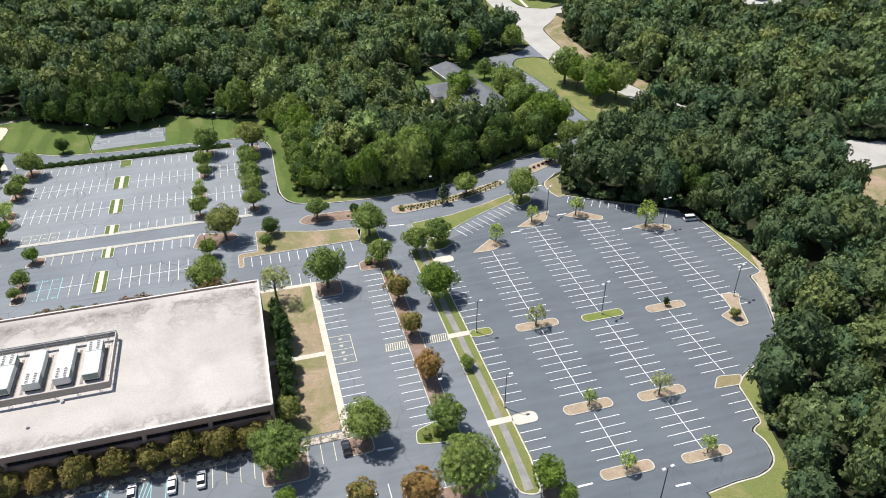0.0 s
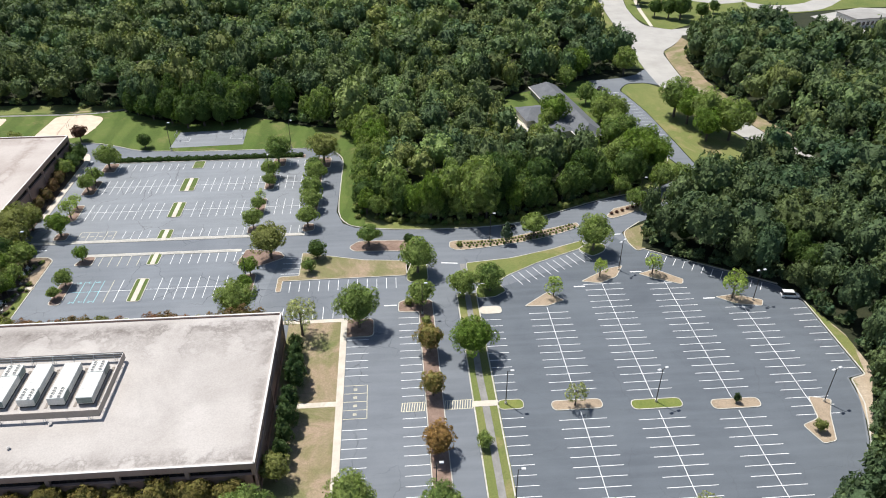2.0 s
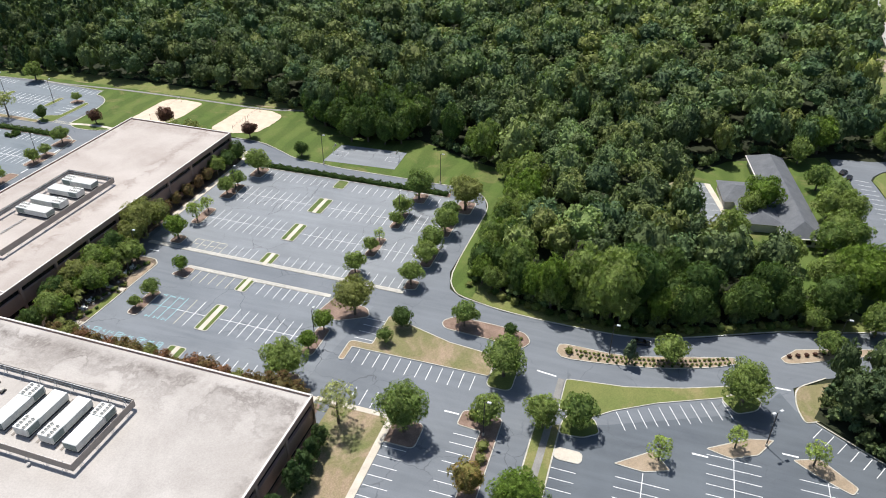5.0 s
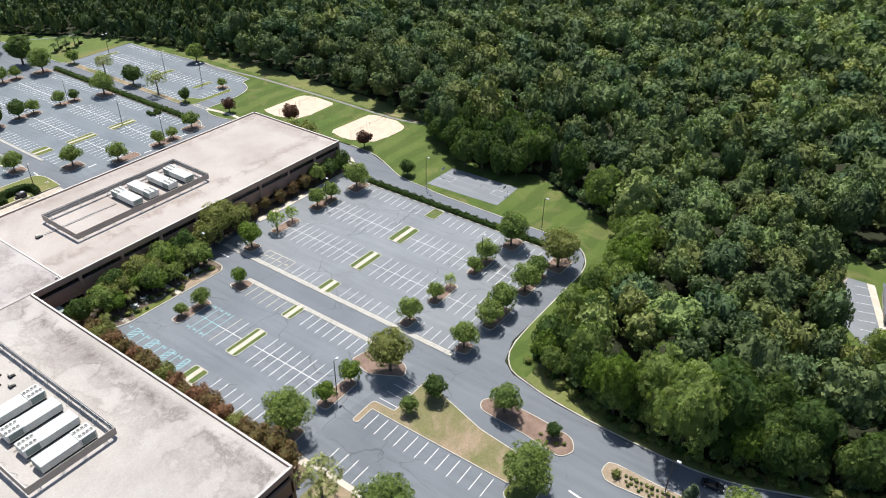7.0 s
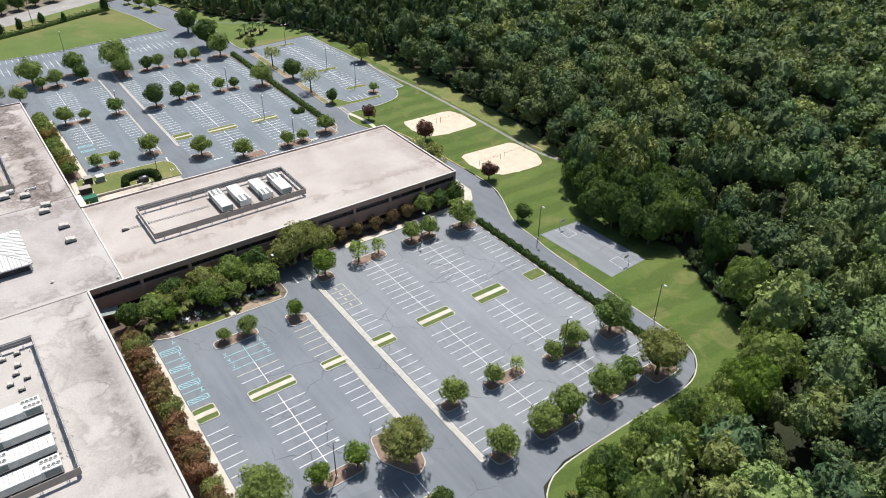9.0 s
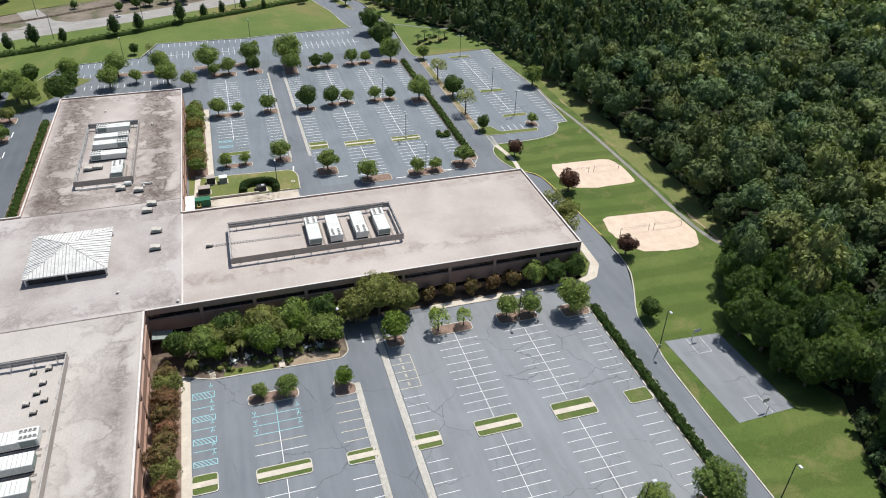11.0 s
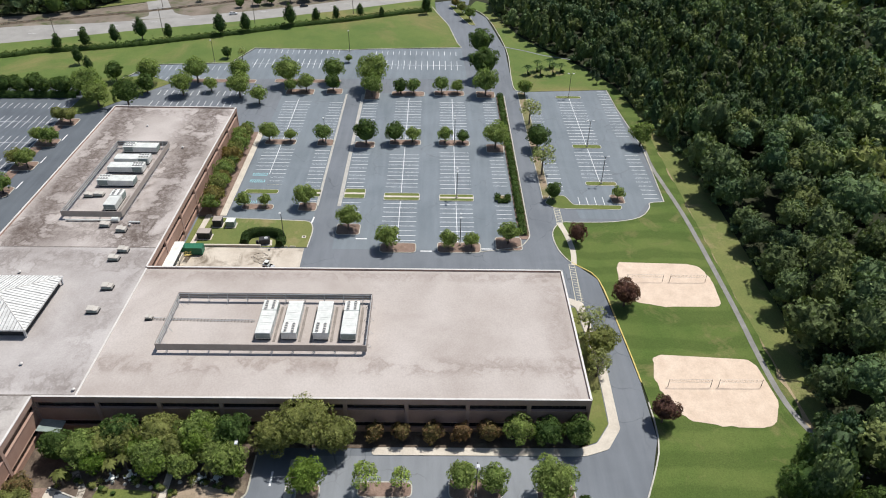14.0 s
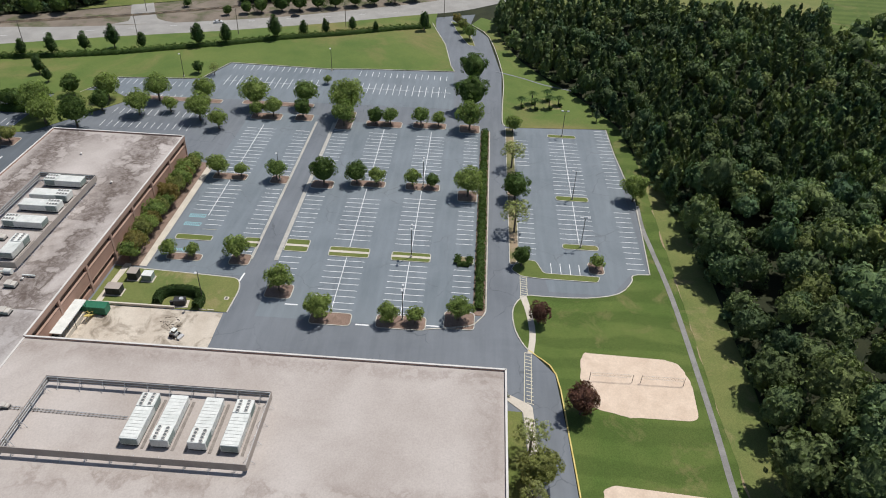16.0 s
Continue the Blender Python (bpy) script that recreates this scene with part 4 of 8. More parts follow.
row_x(mid_lot_2, [-82.2 + 2.8 * k for k in range(5)], 223.3, 228.3, material=PAINT_YELLOW)
line(mid_lot_2, -82.2, 228.3, -71, 228.3, material=PAINT_YELLOW)
for k in range(4):
    line(mid_lot_2, -81.4 + 2.8 * k, 225.6, -80.2 + 2.8 * k, 225.7, 0.5, PAINT_FADED, "visitor_mark")
    line(a_lot, 8.5, 149 - P * k, 9.4, 149.1 - P * k, 0.8, PAINT_FADED, "visitor_mark")
row_x(mid_lot_2, [-68 + 2.63 * k for k in range(4)], 223.3, 228.3)
row_x(mid_lot_2, [-48.9 + 2.76 * k for k in range(8)] + [-22.6 + P * k for k in range(5)], 223.4, 228.2)
row_x(mid_lot_2, [-84.05 + 2.672 * k for k in range(10)] + [-48.9 + 2.77 * k for k in range(8)] + [-21 + P * k for k in range(4)], 236, 246.8)
line(mid_lot_2, -86.6, 241.4, -57, 241.4)
line(mid_lot_2, -52.4, 241.4, -11, 241.4)
row_x(mid_lot_2, [-84 + 2.71 * k for k in range(10)] + [-48.6 + 2.75 * k for k in range(8)] + [-22 + P * k for k in range(5)], 254.2, 265)
line(mid_lot_2, -85.6, 259.6, -57.6, 259.6)
line(mid_lot_2, -52, 259.6, -11, 259.6)
row_x(mid_lot_2, [-83.6 + 2.67 * k for k in range(10)] + [-48.4 + 2.77 * k for k in range(8)] + [-22 + P * k for k in range(4)], 272.5, 277.8)
line(campus, -93, 218.2, -89.5, 218.2, 0.45, name="stop_bar")
line(campus, -189.4, 213, -185.8, 212.6, 0.45, name="stop_bar")
for x0, x1, y0, y1 in ((-57, -53, 189, 200.4), (-56.3, -52.6, 207.6, 214.3), (-56.9, -52.4, 221.6, 228.3), (-57, -52.4, 236.2, 246.7), (-57.2, -51.8, 254.8, 265), (-56.4, -52.1, 273.1, 279.4), (-58.6, -53.6, 176.3, 181.6)):
    island([(x0, y0), (x1, y0), (x1, y1), (x0, y1)], GRASS_ISLAND, "kerbed grass island with a concrete strip", 0.9, strip=None if y0 > 270 else ((x0 + x1) / 2 - 0.7, (x0 + x1) / 2 + 0.7, y0, y1))
for poly in ([(-78.6, 188.8), (-75, 188.8), (-75, 200.4), (-78.6, 200.4)], [(-78.4, 208.6), (-72.6, 208), (-72.6, 213.4), (-76, 213.6)], [(-28, 235.8), (-24.4, 235.8), (-24.4, 247.4), (-28, 247.4)], [(-28.4, 223.4), (-24.8, 223.4), (-24.8, 228.4), (-28.4, 228.4)],
             [(-26.8, 253.8), (-23.2, 253.8), (-23.2, 265.2), (-26.8, 265.2)], [(-26, 272.2), (-21, 272.2), (-21, 279.4), (-26, 279.4)], [(-10.4, 223.4), (-6.4, 224), (-6.4, 228.6), (-10.4, 228.6)], [(-10, 235.8), (-6.2, 235.8), (-6.2, 247.2), (-10, 247.2)],
             [(-10, 254), (-6.2, 254), (-6.2, 267.4), (-10, 267.4)], [(-9.6, 270), (-3.6, 270), (-3.6, 279), (-9.6, 279)], [(-90.6, 235.8), (-86.8, 235.8), (-86.8, 246.8), (-90.6, 246.8)], [(-91.4, 254), (-86.6, 254), (-86.6, 265), (-91.4, 265)],
             [(-90, 223.6), (-85.6, 223.6), (-85.6, 228.4), (-90, 228.4)], [(-90, 271.6), (-84.6, 271.6), (-84.6, 279.4), (-90, 279.4)], [(-25.6, 189), (-21.8, 189), (-21.8, 200.6), (-25.6, 200.6)], [(-27, 176.6), (-21, 176.6), (-21, 182), (-27, 182)],
             [(-29, 205.6), (-22, 204), (-14, 208.6), (-16, 212), (-27, 214.4)]):
    island(poly, MULCH, "kerbed red mulch island with small trees", 1.4)
slab("hedge_bed", [(-87, 279.6), (-14, 279.6), (-14, 282.4), (-87, 282.4)], -0.1, 0.1, MULCH, "narrow mulch bed below the clipped hedge", "bed")
kerb([(-87, 282.6), (-14, 282.6)], False, None, -1)
kerb([(-87, 279.4), (-14, 279.4)], False, None, 1)

# beds and walks round the wings
slab("bed_courtyard", rounded([(-103.6, 167.4), (-88.6, 167.4), (-88.6, 174.6), (-86.2, 181.4), (-85.4, 212.2), (-87.4, 214), (-99, 214), (-99, 284), (-103.6, 284)], [0, 0, 0.5, 1, 1, 1, 0, 0, 0]), -0.2, 0.12, BED_DARK, "dark mulched bed before the office wing", "bed")
slab("grass_courtyard_edge", smooth_line([(-86.5, 184), (-86, 187), (-85.8, 191), (-86, 195.6)], 3) + smooth_line([(-88, 195.4), (-88.3, 191), (-88.5, 188), (-88.2, 184.4)], 3), -0.1, 0.128, GRASS, "thin strip of grass along the bed", "grass")
slab("soil_courtyard", smooth_line([(-86, 199.6), (-85.8, 204), (-86, 211.6)], 3) + smooth_line([(-87.8, 212), (-89.2, 206), (-88.6, 203), (-87.6, 200)], 3), -0.1, 0.126, MULCH_PALE, "bare tan soil along the bed", "soil")
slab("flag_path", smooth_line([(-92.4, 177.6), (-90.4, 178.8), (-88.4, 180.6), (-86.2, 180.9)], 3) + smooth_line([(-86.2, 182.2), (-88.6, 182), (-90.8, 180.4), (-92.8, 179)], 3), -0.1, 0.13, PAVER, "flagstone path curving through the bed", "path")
kerb(rounded([(-88.6, 174.6), (-86, 181.4), (-85.2, 212.2), (-87.4, 214.2), (-97, 214.2)], [0, 1, 1, 1, 0]), False, None, 1)
slab("bed_hedge", [(-88.6, 167.4), (-12, 167.4), (-12, 174.4), (-88.6, 174.4)], -0.2, 0.12, MULCH, "brown planted bed along the office wall", "bed")
slab("sidewalk_hedge", [(-88, 174.4), (-14, 174.4), (-14, 176.4), (-88, 176.4)], -0.2, 0.14, CONCRETE, "pale concrete sidewalk along accessible stalls", "sidewalk")
slab("sidewalk_wing", rounded([(-99.2, 238), (-97.2, 238), (-97.2, 283), (-99, 288.2), (-104.6, 291.8), (-123, 292.4), (-148, 290.8), (-151.2, 285.2), (-149.4, 284.8), (-146, 288.6), (-124, 290.2), (-106, 289.6), (-100.6, 286), (-99.2, 282)], 0.8), -0.2, 0.14, CONCRETE,
     "curved pale concrete walk round the wing", "sidewalk")
slab("bed_wing_end", [(-146, 284), (-146, 288.4), (-124, 290), (-106, 289.4), (-101, 286), (-99.4, 282), (-103.2, 282), (-103.2, 284)], -0.2, 0.12, GRASS, "narrow grass bed at the wing's end", "grass")
slab("path_courtyard", [(-100, 196.8), (-85.4, 197), (-85.4, 198.4), (-100, 198.2)], -0.1, 0.15, CONCRETE, "concrete path through the planted bed", "path")

# ---- far lots ----
for y0, y1 in ((212.6, 213.4), (219.4, 220.6)):
    slab("lane_divider", [(-286, y0), (-196, y0), (-196, y1), (-286, y1)], -0.1, 0.13, DIVIDER, "long pale concrete divider between lane and stalls", "divider")
Q = 2.58
row_x(far_lot, [-244.2 - Q * k for k in range(14)] + [-219.7 - Q * k for k in range(7)], 188.1, 199.2)
row_x(far_lot, [-217, -214.4, -211.8, -209.2], 194.4, 199.2)
row_x(far_lot, [-217, -215.4, -212.4, -210.8], 188.2, 193, material=PAINT_BLUE)
for x in (-216.8, -212.2, -198.8):
    for j in range(6):
        line(far_lot, x, 188.3 + 0.7 * j, x + 1.3, 189.2 + 0.7 * j, 0.2, PAINT_BLUE, "hatch_stripe")
    for y in (188.2, 193):
        line(far_lot, x - 0.1, y, x + 1.4, y, 0.2, PAINT_BLUE, "hatch_stripe")
line(far_lot, -209.2, 194.4, -209.2, 199.2, material=PAINT_YELLOW)
line(far_lot, -281, 193.7, -216.5, 193.7)
row_x(far_lot, [-244 - Q * k for k in range(14)] + [-208.6 - Q * k for k in range(11)] + [-199.4], 207, 212.2)
row_x(far_lot_2, [-246 - Q * k for k in range(14)] + [-208.65 - Q * k for k in range(10)] + [-198.2 + 2.65 * k for k in range(4)], 221, 226.8)
row_x(far_lot_2, [-243.4 - Q * k for k in range(15)] + [-208.6 - Q * k for k in range(10)] + [-198 + 2.65 * k for k in range(9)], 234.3, 245)
row_x(far_lot_2, [-246.1 - 2.52 * k for k in range(14)] + [-208 - Q * k for k in range(11)] + [-197.6 + 2.6 * k for k in range(9)], 252.5, 263)
for c in (239.6, 257.7):
    line(far_lot_2, -283, c, -244, c)
    line(far_lot_2, -239, c, -204.6, c)
    line(far_lot_2, -199.6, c, -175, c)
row_x(far_lot_2, [-246 - Q * k for k in range(15)] + [-210 - Q * k for k in range(10)] + [-197.1 + 2.55 * k for k in range(6)], 270.5, 275.5)
row_x(east_lot, [-280.4 + 2.66 * k for k in range(15)] + [-235.4 + 2.73 * k for k in range(8)], 301.9, 312.6)
line(east_lot, -286, 307.4, -213, 307.4)
row_x(east_lot, [-292.3 + 2.7 * k for k in range(17)] + [-233.2 + 2.764 * k for k in range(12)], 320.2, 325.2)
row_x(east_lot, [-280.4 + P * k for k in range(8)] + [-249 + 2.74 * k for k in range(2)] + [-232 + P * k for k in range(10)], 289.4, 294.2)
for x, y in ((-177.5, 228.8), (-171.4, 248.4), (-172.8, 266.4), (-293, 298)):
    line(far_lot_2, x, y - 1.7, x, y + 1.7, 0.45, name="stop_bar")
row_y(east_lot, [298.2, 300.9, 303.6, 306.3], -203.4, -198.3)
row_y(back_lot, [165.6 + P * k for k in range(15)] + [222 + P * k for k in range(15)], -339.4, -334.2)
row_y(back_lot, [167 + P * k for k in range(15)] + [225 + P * k for k in range(14)], -326.6, -315.6)
line(back_lot, -321, 165, -321, 207)
line(back_lot, -321, 223, -321, 263)
row_y(back_lot, [122 + P * k for k in range(13)], -316.6, -311.4)
row_y(back_lot, [124 + P * k for k in range(12)], -303.4, -298)
row_y(campus, [134 + P * k for k in range(14)], -288, -283)
row_y(campus, [134 + P * k for k in range(13)], -277, -272)
for c in (-255.4, -237.7, -220, -202.3):
    row_y(side_lot, [103.4 - P * k for k in range(15)], c - 5.3, c + 5.3)
    line(side_lot, c, 62, c, 103.4)
    line(side_lot, c + 10.6, 112.6, c + 15.4, 112.6, 0.4, name="stop_bar")
    island([(c - 3.4, 103.9), (c + 3.4, 103.9), (c + 3.4, 112.2), (c - 3.4, 112.2)], MULCH, "kerbed mulch island at the end of the rows", 1.6)
row_y(side_lot, [103.4 - P * k for k in range(15)], -273, -268)
for x0, x1, y0, y1, bed in ((-207, -200.8, 220.8, 227.8, GRASS), (-204.6, -199.8, 234, 245.8, GRASS), (-204, -199.6, 252.2, 263.6, GRASS), (-203.6, -200, 270.6, 276, GRASS_DRY), (-206, -203.2, 188, 199, GRASS), (-206.4, -201.4, 208.4, 213.2, GRASS)):
    island([(x0, y0), (x1, y0), (x1, y1), (x0, y1)], bed, "kerbed grass island between stalls", 0.9, strip=((x0 + x1) / 2 - 0.5, (x0 + x1) / 2 + 0.5, y0, y1) if 201 < y0 < 260 else None)
for x0, x1, y0, y1 in ((-287, -284.4, 301.8, 312.6), (-241.4, -238.4, 302, 312.8), (-213.6, -210.8, 302.2, 313)):
    island([(x0, y0), (x1, y0), (x1, y1), (x0, y1)], GRASS, "kerbed green grass island by the woods lot", 1.2)
for x0, x1, y0, y1 in ((-196.6, -193.2, 189, 199.2), (-198, -192.6, 207, 213), (-243, -238.6, 187.4, 199), (-243.4, -238, 206.8, 213), (-242, -236.6, 220.8, 228.4), (-243.8, -239.4, 233.6, 245.4), (-244, -239.2, 252, 263.6), (-241, -234, 269.6, 276.2),
                       (-185.6, -179.4, 220.6, 228), (-175.4, -170.4, 234.6, 245.4), (-176, -170.6, 251.6, 264.6), (-179, -172, 269, 277), (-291, -285, 187, 199), (-292, -286, 204, 211), (-290, -284.6, 232, 246), (-291, -285.6, 250, 263), (-291, -284, 268, 276),
                       (-297, -280.6, 220.6, 227), (-205, -199.2, 308.8, 313.4), (-301, -297, 140, 172), (-302, -298, 180, 209)):
    island([(x0, y0), (x1, y0), (x1, y1), (x0, y1)], MULCH, "kerbed mulch island with lot trees", 1.4)
island([(-204.6, 289), (-199, 286.6), (-196, 289.6), (-195.6, 294.6), (-195.4, 311), (-198.2, 312), (-198.4, 296), (-204, 294)], GRASS, "kerbed green island at the lot mouth", 1.0)
island([(-290.4, 285.8), (-201, 286.3), (-202, 289.1), (-290.4, 289.1)], GRASS_DRY, "long kerbed dry grass strip beside the drive", 1.0)
slab("hedge_bed", [(-286.6, 276.4), (-178, 276.4), (-178, 279.6), (-286.6, 279.6)], -0.1, 0.1, MULCH, "narrow bed below the clipped hedge", "bed")
kerb(rounded([(-286.6, 280), (-179, 280), (-173.6, 276.6), (-171, 264)], [0, 2, 2, 0]), False, None, -1)
# lawn and service yard behind the wing
slab("lawn_service", rounded([(-188.8, 179), (-187, 212.2), (-182.4, 213.6), (-172.6, 213.2), (-172.4, 177), (-188.8, 177)], [0.5, 2.4, 2.4, 0.5, 0, 0]), -0.2, 0.12, GRASS_VERGE, "patchy lawn beside the service yard", "lawn")
kerb(rounded([(-188.8, 179), (-187, 212.4), (-182.4, 213.9), (-172.6, 213.4)], [0, 2.4, 2.4, 0]), False, None, -1)
slab("service_yard", [(-172.2, 178), (-172.2, 212.4), (-160.8, 212.6), (-148.8, 212), (-148.8, 176.6)], -0.1, 0.02, YARD, "stained pale concrete service yard", "yard")
slab("sidewalk_service", [(-190, 179.2), (-173, 178.4), (-173, 180), (-190, 181)], -0.1, 0.15, CONCRETE, "narrow concrete path to the service yard", "path")
slab("bed_far_wing", [(-249, 176.6), (-189.4, 176.6), (-189.4, 183.4), (-249, 183.4)], -0.2, 0.12, MULCH, "planted bed along the far wing", "bed")
slab("sidewalk_far_wing", [(-249, 183.4), (-189.4, 183.4), (-189.4, 185.4), (-249, 185.4)], -0.2, 0.14, CONCRETE, "pale sidewalk along the far wing", "sidewalk")
slab("bed_side_wing", [(-252, 121.2), (-158, 121.2), (-158, 131.5), (-252, 131.5)], -0.2, 0.12, MULCH, "planted bed along the far wing", "bed")
slab("bed_side_trees", [(-262, 104.4), (-190, 104.4), (-190, 108), (-262, 108)], -0.2, 0.12, MULCH, "mulch bed with a row of trees", "bed")
slab("bed_west_trees", [(-300, 104), (-262, 104), (-264, 112), (-280, 124), (-296, 136), (-304, 124)], -0.2, 0.12, GRASS, "grass corner below broad trees", "grass")
# crossing and path
for x0, x1, y0, y1, n in ((-196, -186.8, 289.2, 291, 9), (-165.4, -149, 289.6, 291.2, 14)):
    for y in (y0, y1):
        line(campus, x0, y, x1, y - 0.6 if x1 > -160 else y, 0.16, PAINT_YELLOW, "crosswalk_line").location.z += 0.006
    for k in range(n + 1):
        x = x0 + (x1 - x0) * k / n
        line(campus, x, y0, x + 0.4, y1, 0.2, PAINT_YELLOW, "crosswalk_line")
slab("lawn_path", smooth_line([(-187.2, 288.9), (-180, 290.4), (-172, 291), (-165, 290.2)], 3) + smooth_line([(-165, 291.8), (-172, 292.6), (-180, 292), (-187.2, 290.8)], 3), -0.05, 0.13, CONCRETE, "pale concrete path across the lawn corner", "path")
TRAIL = [(-238, 328.4), (-225, 328), (-214, 328.8), (-196, 330.2), (-179, 330.8), (-147, 331.1), (-127, 330.8), (-112, 331.5), (-100, 335), (-92, 340)]
slab("trail", smooth_line([(x, y - 0.7) for x, y in TRAIL], 3) + smooth_line([(x, y + 0.7) for x, y in TRAIL[::-1]], 3), -0.05, 0.14, WORN_PATH, "grey paved trail along the lawn", "path")
strip_rng = random.Random(31)
DRY_LINE = [(-236 + 3.4 * k, 333.2 + 0.3 * math.sin(k * 0.9)) for k in range(40)]
slab("dry_strip", [(x, y + strip_rng.uniform(-0.5, 0.6)) for x, y in DRY_LINE] + [(x, y + 4.6 + strip_rng.uniform(-0.6, 1.2)) for x, y in DRY_LINE[::-1]], -0.05, 0.112, GRASS_STRAW, "dry straw-coloured grass strip below the woods", "grass")

# ---- sports ground ----
court = slab("basketball_court", [(-69.2, 292.2), (-40.3, 293.8), (-40.9, 309), (-68.4, 307.6)], -0.1, 0.14, ASPHALT_OLD, "worn grey asphalt basketball court in the lawn", "court", kind="structure")
for poly in ([(-166.6, 303.2), (-159, 302.4), (-148.6, 304.4), (-146.6, 312), (-146.6, 328), (-160, 328.8), (-166, 326.4)], [(-128, 304.4), (-118, 303), (-107.4, 307), (-105.4, 316), (-105.2, 326), (-112, 330), (-126.4, 329)]):
    loose = rounded(poly, 2.5)
    loose = [(x + 0.6 * noise.noise((x * 0.5, y * 0.5, 0)), y + 0.6 * noise.noise((x * 0.5, y * 0.5, 9))) for x, y in loose]
    slab("sand_court", loose, -0.1, 0.13, SAND, "pale sand volleyball court with a ragged edge", "court")

slab("bed_palms", rounded([(-308, 289.6), (-313, 290.4), (-322, 303), (-317, 310), (-311, 309.6), (-307.6, 298)], 2.5), -0.1, 0.13, GRASS_VERGE, "rough bed under the palms", "bed")
slab("path_north", smooth_line([(-349, 282), (-342, 294.6), (-336, 303.6), (-330, 318)], 3) + smooth_line([(-329.2, 317.7), (-335.2, 303.3), (-341.2, 294.3), (-348.2, 281.6)], 3), -0.1, 0.135, ASPHALT_OLD, "narrow grey path over the lawn", "path")
island([(-416, 258), (-399, 262.2), (-381, 268.4), (-379.4, 272), (-394, 269.4), (-413, 262.6)], GRASS, "narrow kerbed tree median in the entry drive", 1.2)

# ---- office building ----
ROOF_Z, TOP = 9.9, 10.42
office = thing("office_building", pose(-104, 167.5, 0), "two-storey brown brick office with pale gravel roofs", "building")


def at_office(bm):
    bmesh.ops.transform(bm, matrix=Matrix.Translation((104, -167.5, 0)), verts=bm.verts)
    return bm


def wing(x0, x1, y0, y1, roof, dz=0.0, label=""):
    """The wing's core, set back behind the facade bands, and its roof deck."""
    part("wall", at_office(box(bmesh.new(), x0 + 0.75, x1 - 0.75, y0 + 0.75, y1 - 0.75, 0, 9.4)), BRICK, office, "brown brick wall")
    part("roof", at_office(box(bmesh.new(), x0 + 0.3, x1 - 0.3, y0 + 0.3, y1 - 0.3, 9.4, ROOF_Z + dz)), roof, office, label or "pale pinkish gravel roof with grey stains")


wing(-104.2, -9.7, 119.2, 167.6, ROOF)
wing(-158, -104.0, 60, 176.4, ROOF_MID, 0.004, "grey-stained gravel roof")
wing(-148.7, -103.4, 176.0, 284, ROOF_WARM, 0.002, "warm grey gravel roof")
wing(-248.4, -157.6, 131.5, 176.4, ROOF_FAR, 0.002, "heavily stained gravel roof")


def facade(p, q, ends=(True, True)):
    """A wall from p to q, seen with its outside to the right of that way: brick bands, columns, recessed ribbon windows, cap."""
    p, q = Vector(p), Vector(q)
    length = (q - p).length
    angle = math.degrees(math.atan2(q.y - p.y, q.x - p.x))
    m = Matrix.Translation((104, -167.5, 0)) @ pose(p.x, p.y, 0, 0, 0, angle)

    def band(name, z0, z1, d0, d1, material, label=""):
        bm = box(bmesh.new(), 0, length, d0, d1, z0, z1)
        bmesh.ops.transform(bm, matrix=m, verts=bm.verts)
        part(name, bm, material, office, label)

    band("plinth", 0, 1.5, 0.05, 0.8, BRICK, "brown brick plinth")
    band("spandrel", 3.3, 6.9, 0.05, 0.8, BRICK, "brown brick spandrel band")
    band("fascia", 8.5, 8.9, 0.05, 0.8, BRICK, "brown brick fascia band")
    band("sill", 6.9, 7.02, -0.06, 0.5, BRICK_PALE, "pale brick sill course")
    band("sill", 3.18, 3.3, -0.04, 0.5, BRICK_PALE, "pale brick course over the lower windows")
    band("parapet", 8.9, TOP - 0.12, -0.12, 0.34, BRICK_PALE, "brown brick parapet")
    band("parapet_cap", TOP - 0.12, TOP, -0.15, 0.3, CAP, "pale metal parapet cap")
    n = max(1, round(length / 13.6))
    for k in range(n + 1):
        x = length * k / n
        bm = box(bmesh.new(), max(0, x - 0.4), min(length, x + 0.4), -0.08, 0.82, 0, 8.9)
        bmesh.ops.transform(bm, matrix=m, verts=bm.verts)
        part("column", bm, BRICK_PALE, office)
    for k in range(n):
        a, b = length * k / n + 0.5, length * (k + 1) / n - 0.5
        for z0, z1 in ((1.5, 3.18), (7.02, 8.5)):
            bm = bmesh.new()
            for z in (z0, z1 - 0.1):
                box(bm, a, b, 0.52, 0.66, z, z + 0.1)
            c = max(2, round((b - a) / 1.5))
            for j in range(c + 1):
                x = a + (b - a) * j / c
                box(bm, x - 0.05, x + 0.05, 0.5, 0.66, z0 + 0.1, z1 - 0.1)
            bmesh.ops.transform(bm, matrix=m, verts=bm.verts)
            w = part("window", bm, BRONZE, office, "dark ribbon window")
            bm = box(bmesh.new(), a, b, 0.58, 0.64, z0 + 0.05, z1 - 0.05)
            bmesh.ops.transform(bm, matrix=m, verts=bm.verts)
            part("pane", bm, GLASS, w, "dark tinted glass")


# ways run with the outside on their right
facade((-104, 119.2), (-9.7, 119.2))
facade((-9.7, 119.2), (-9.7, 167.6))
facade((-9.7, 167.6), (-103.4, 167.6))
facade((-103.4, 167.6), (-103.4, 284))
facade((-103.4, 284), (-148.7, 284))
facade((-148.7, 284), (-148.7, 176.4))
facade((-148.7, 176.4), (-248.4, 176.4))
facade((-248.4, 176.4), (-248.4, 131.5))
facade((-248.4, 131.5), (-158, 131.5))
facade((-158, 131.5), (-158, 60))
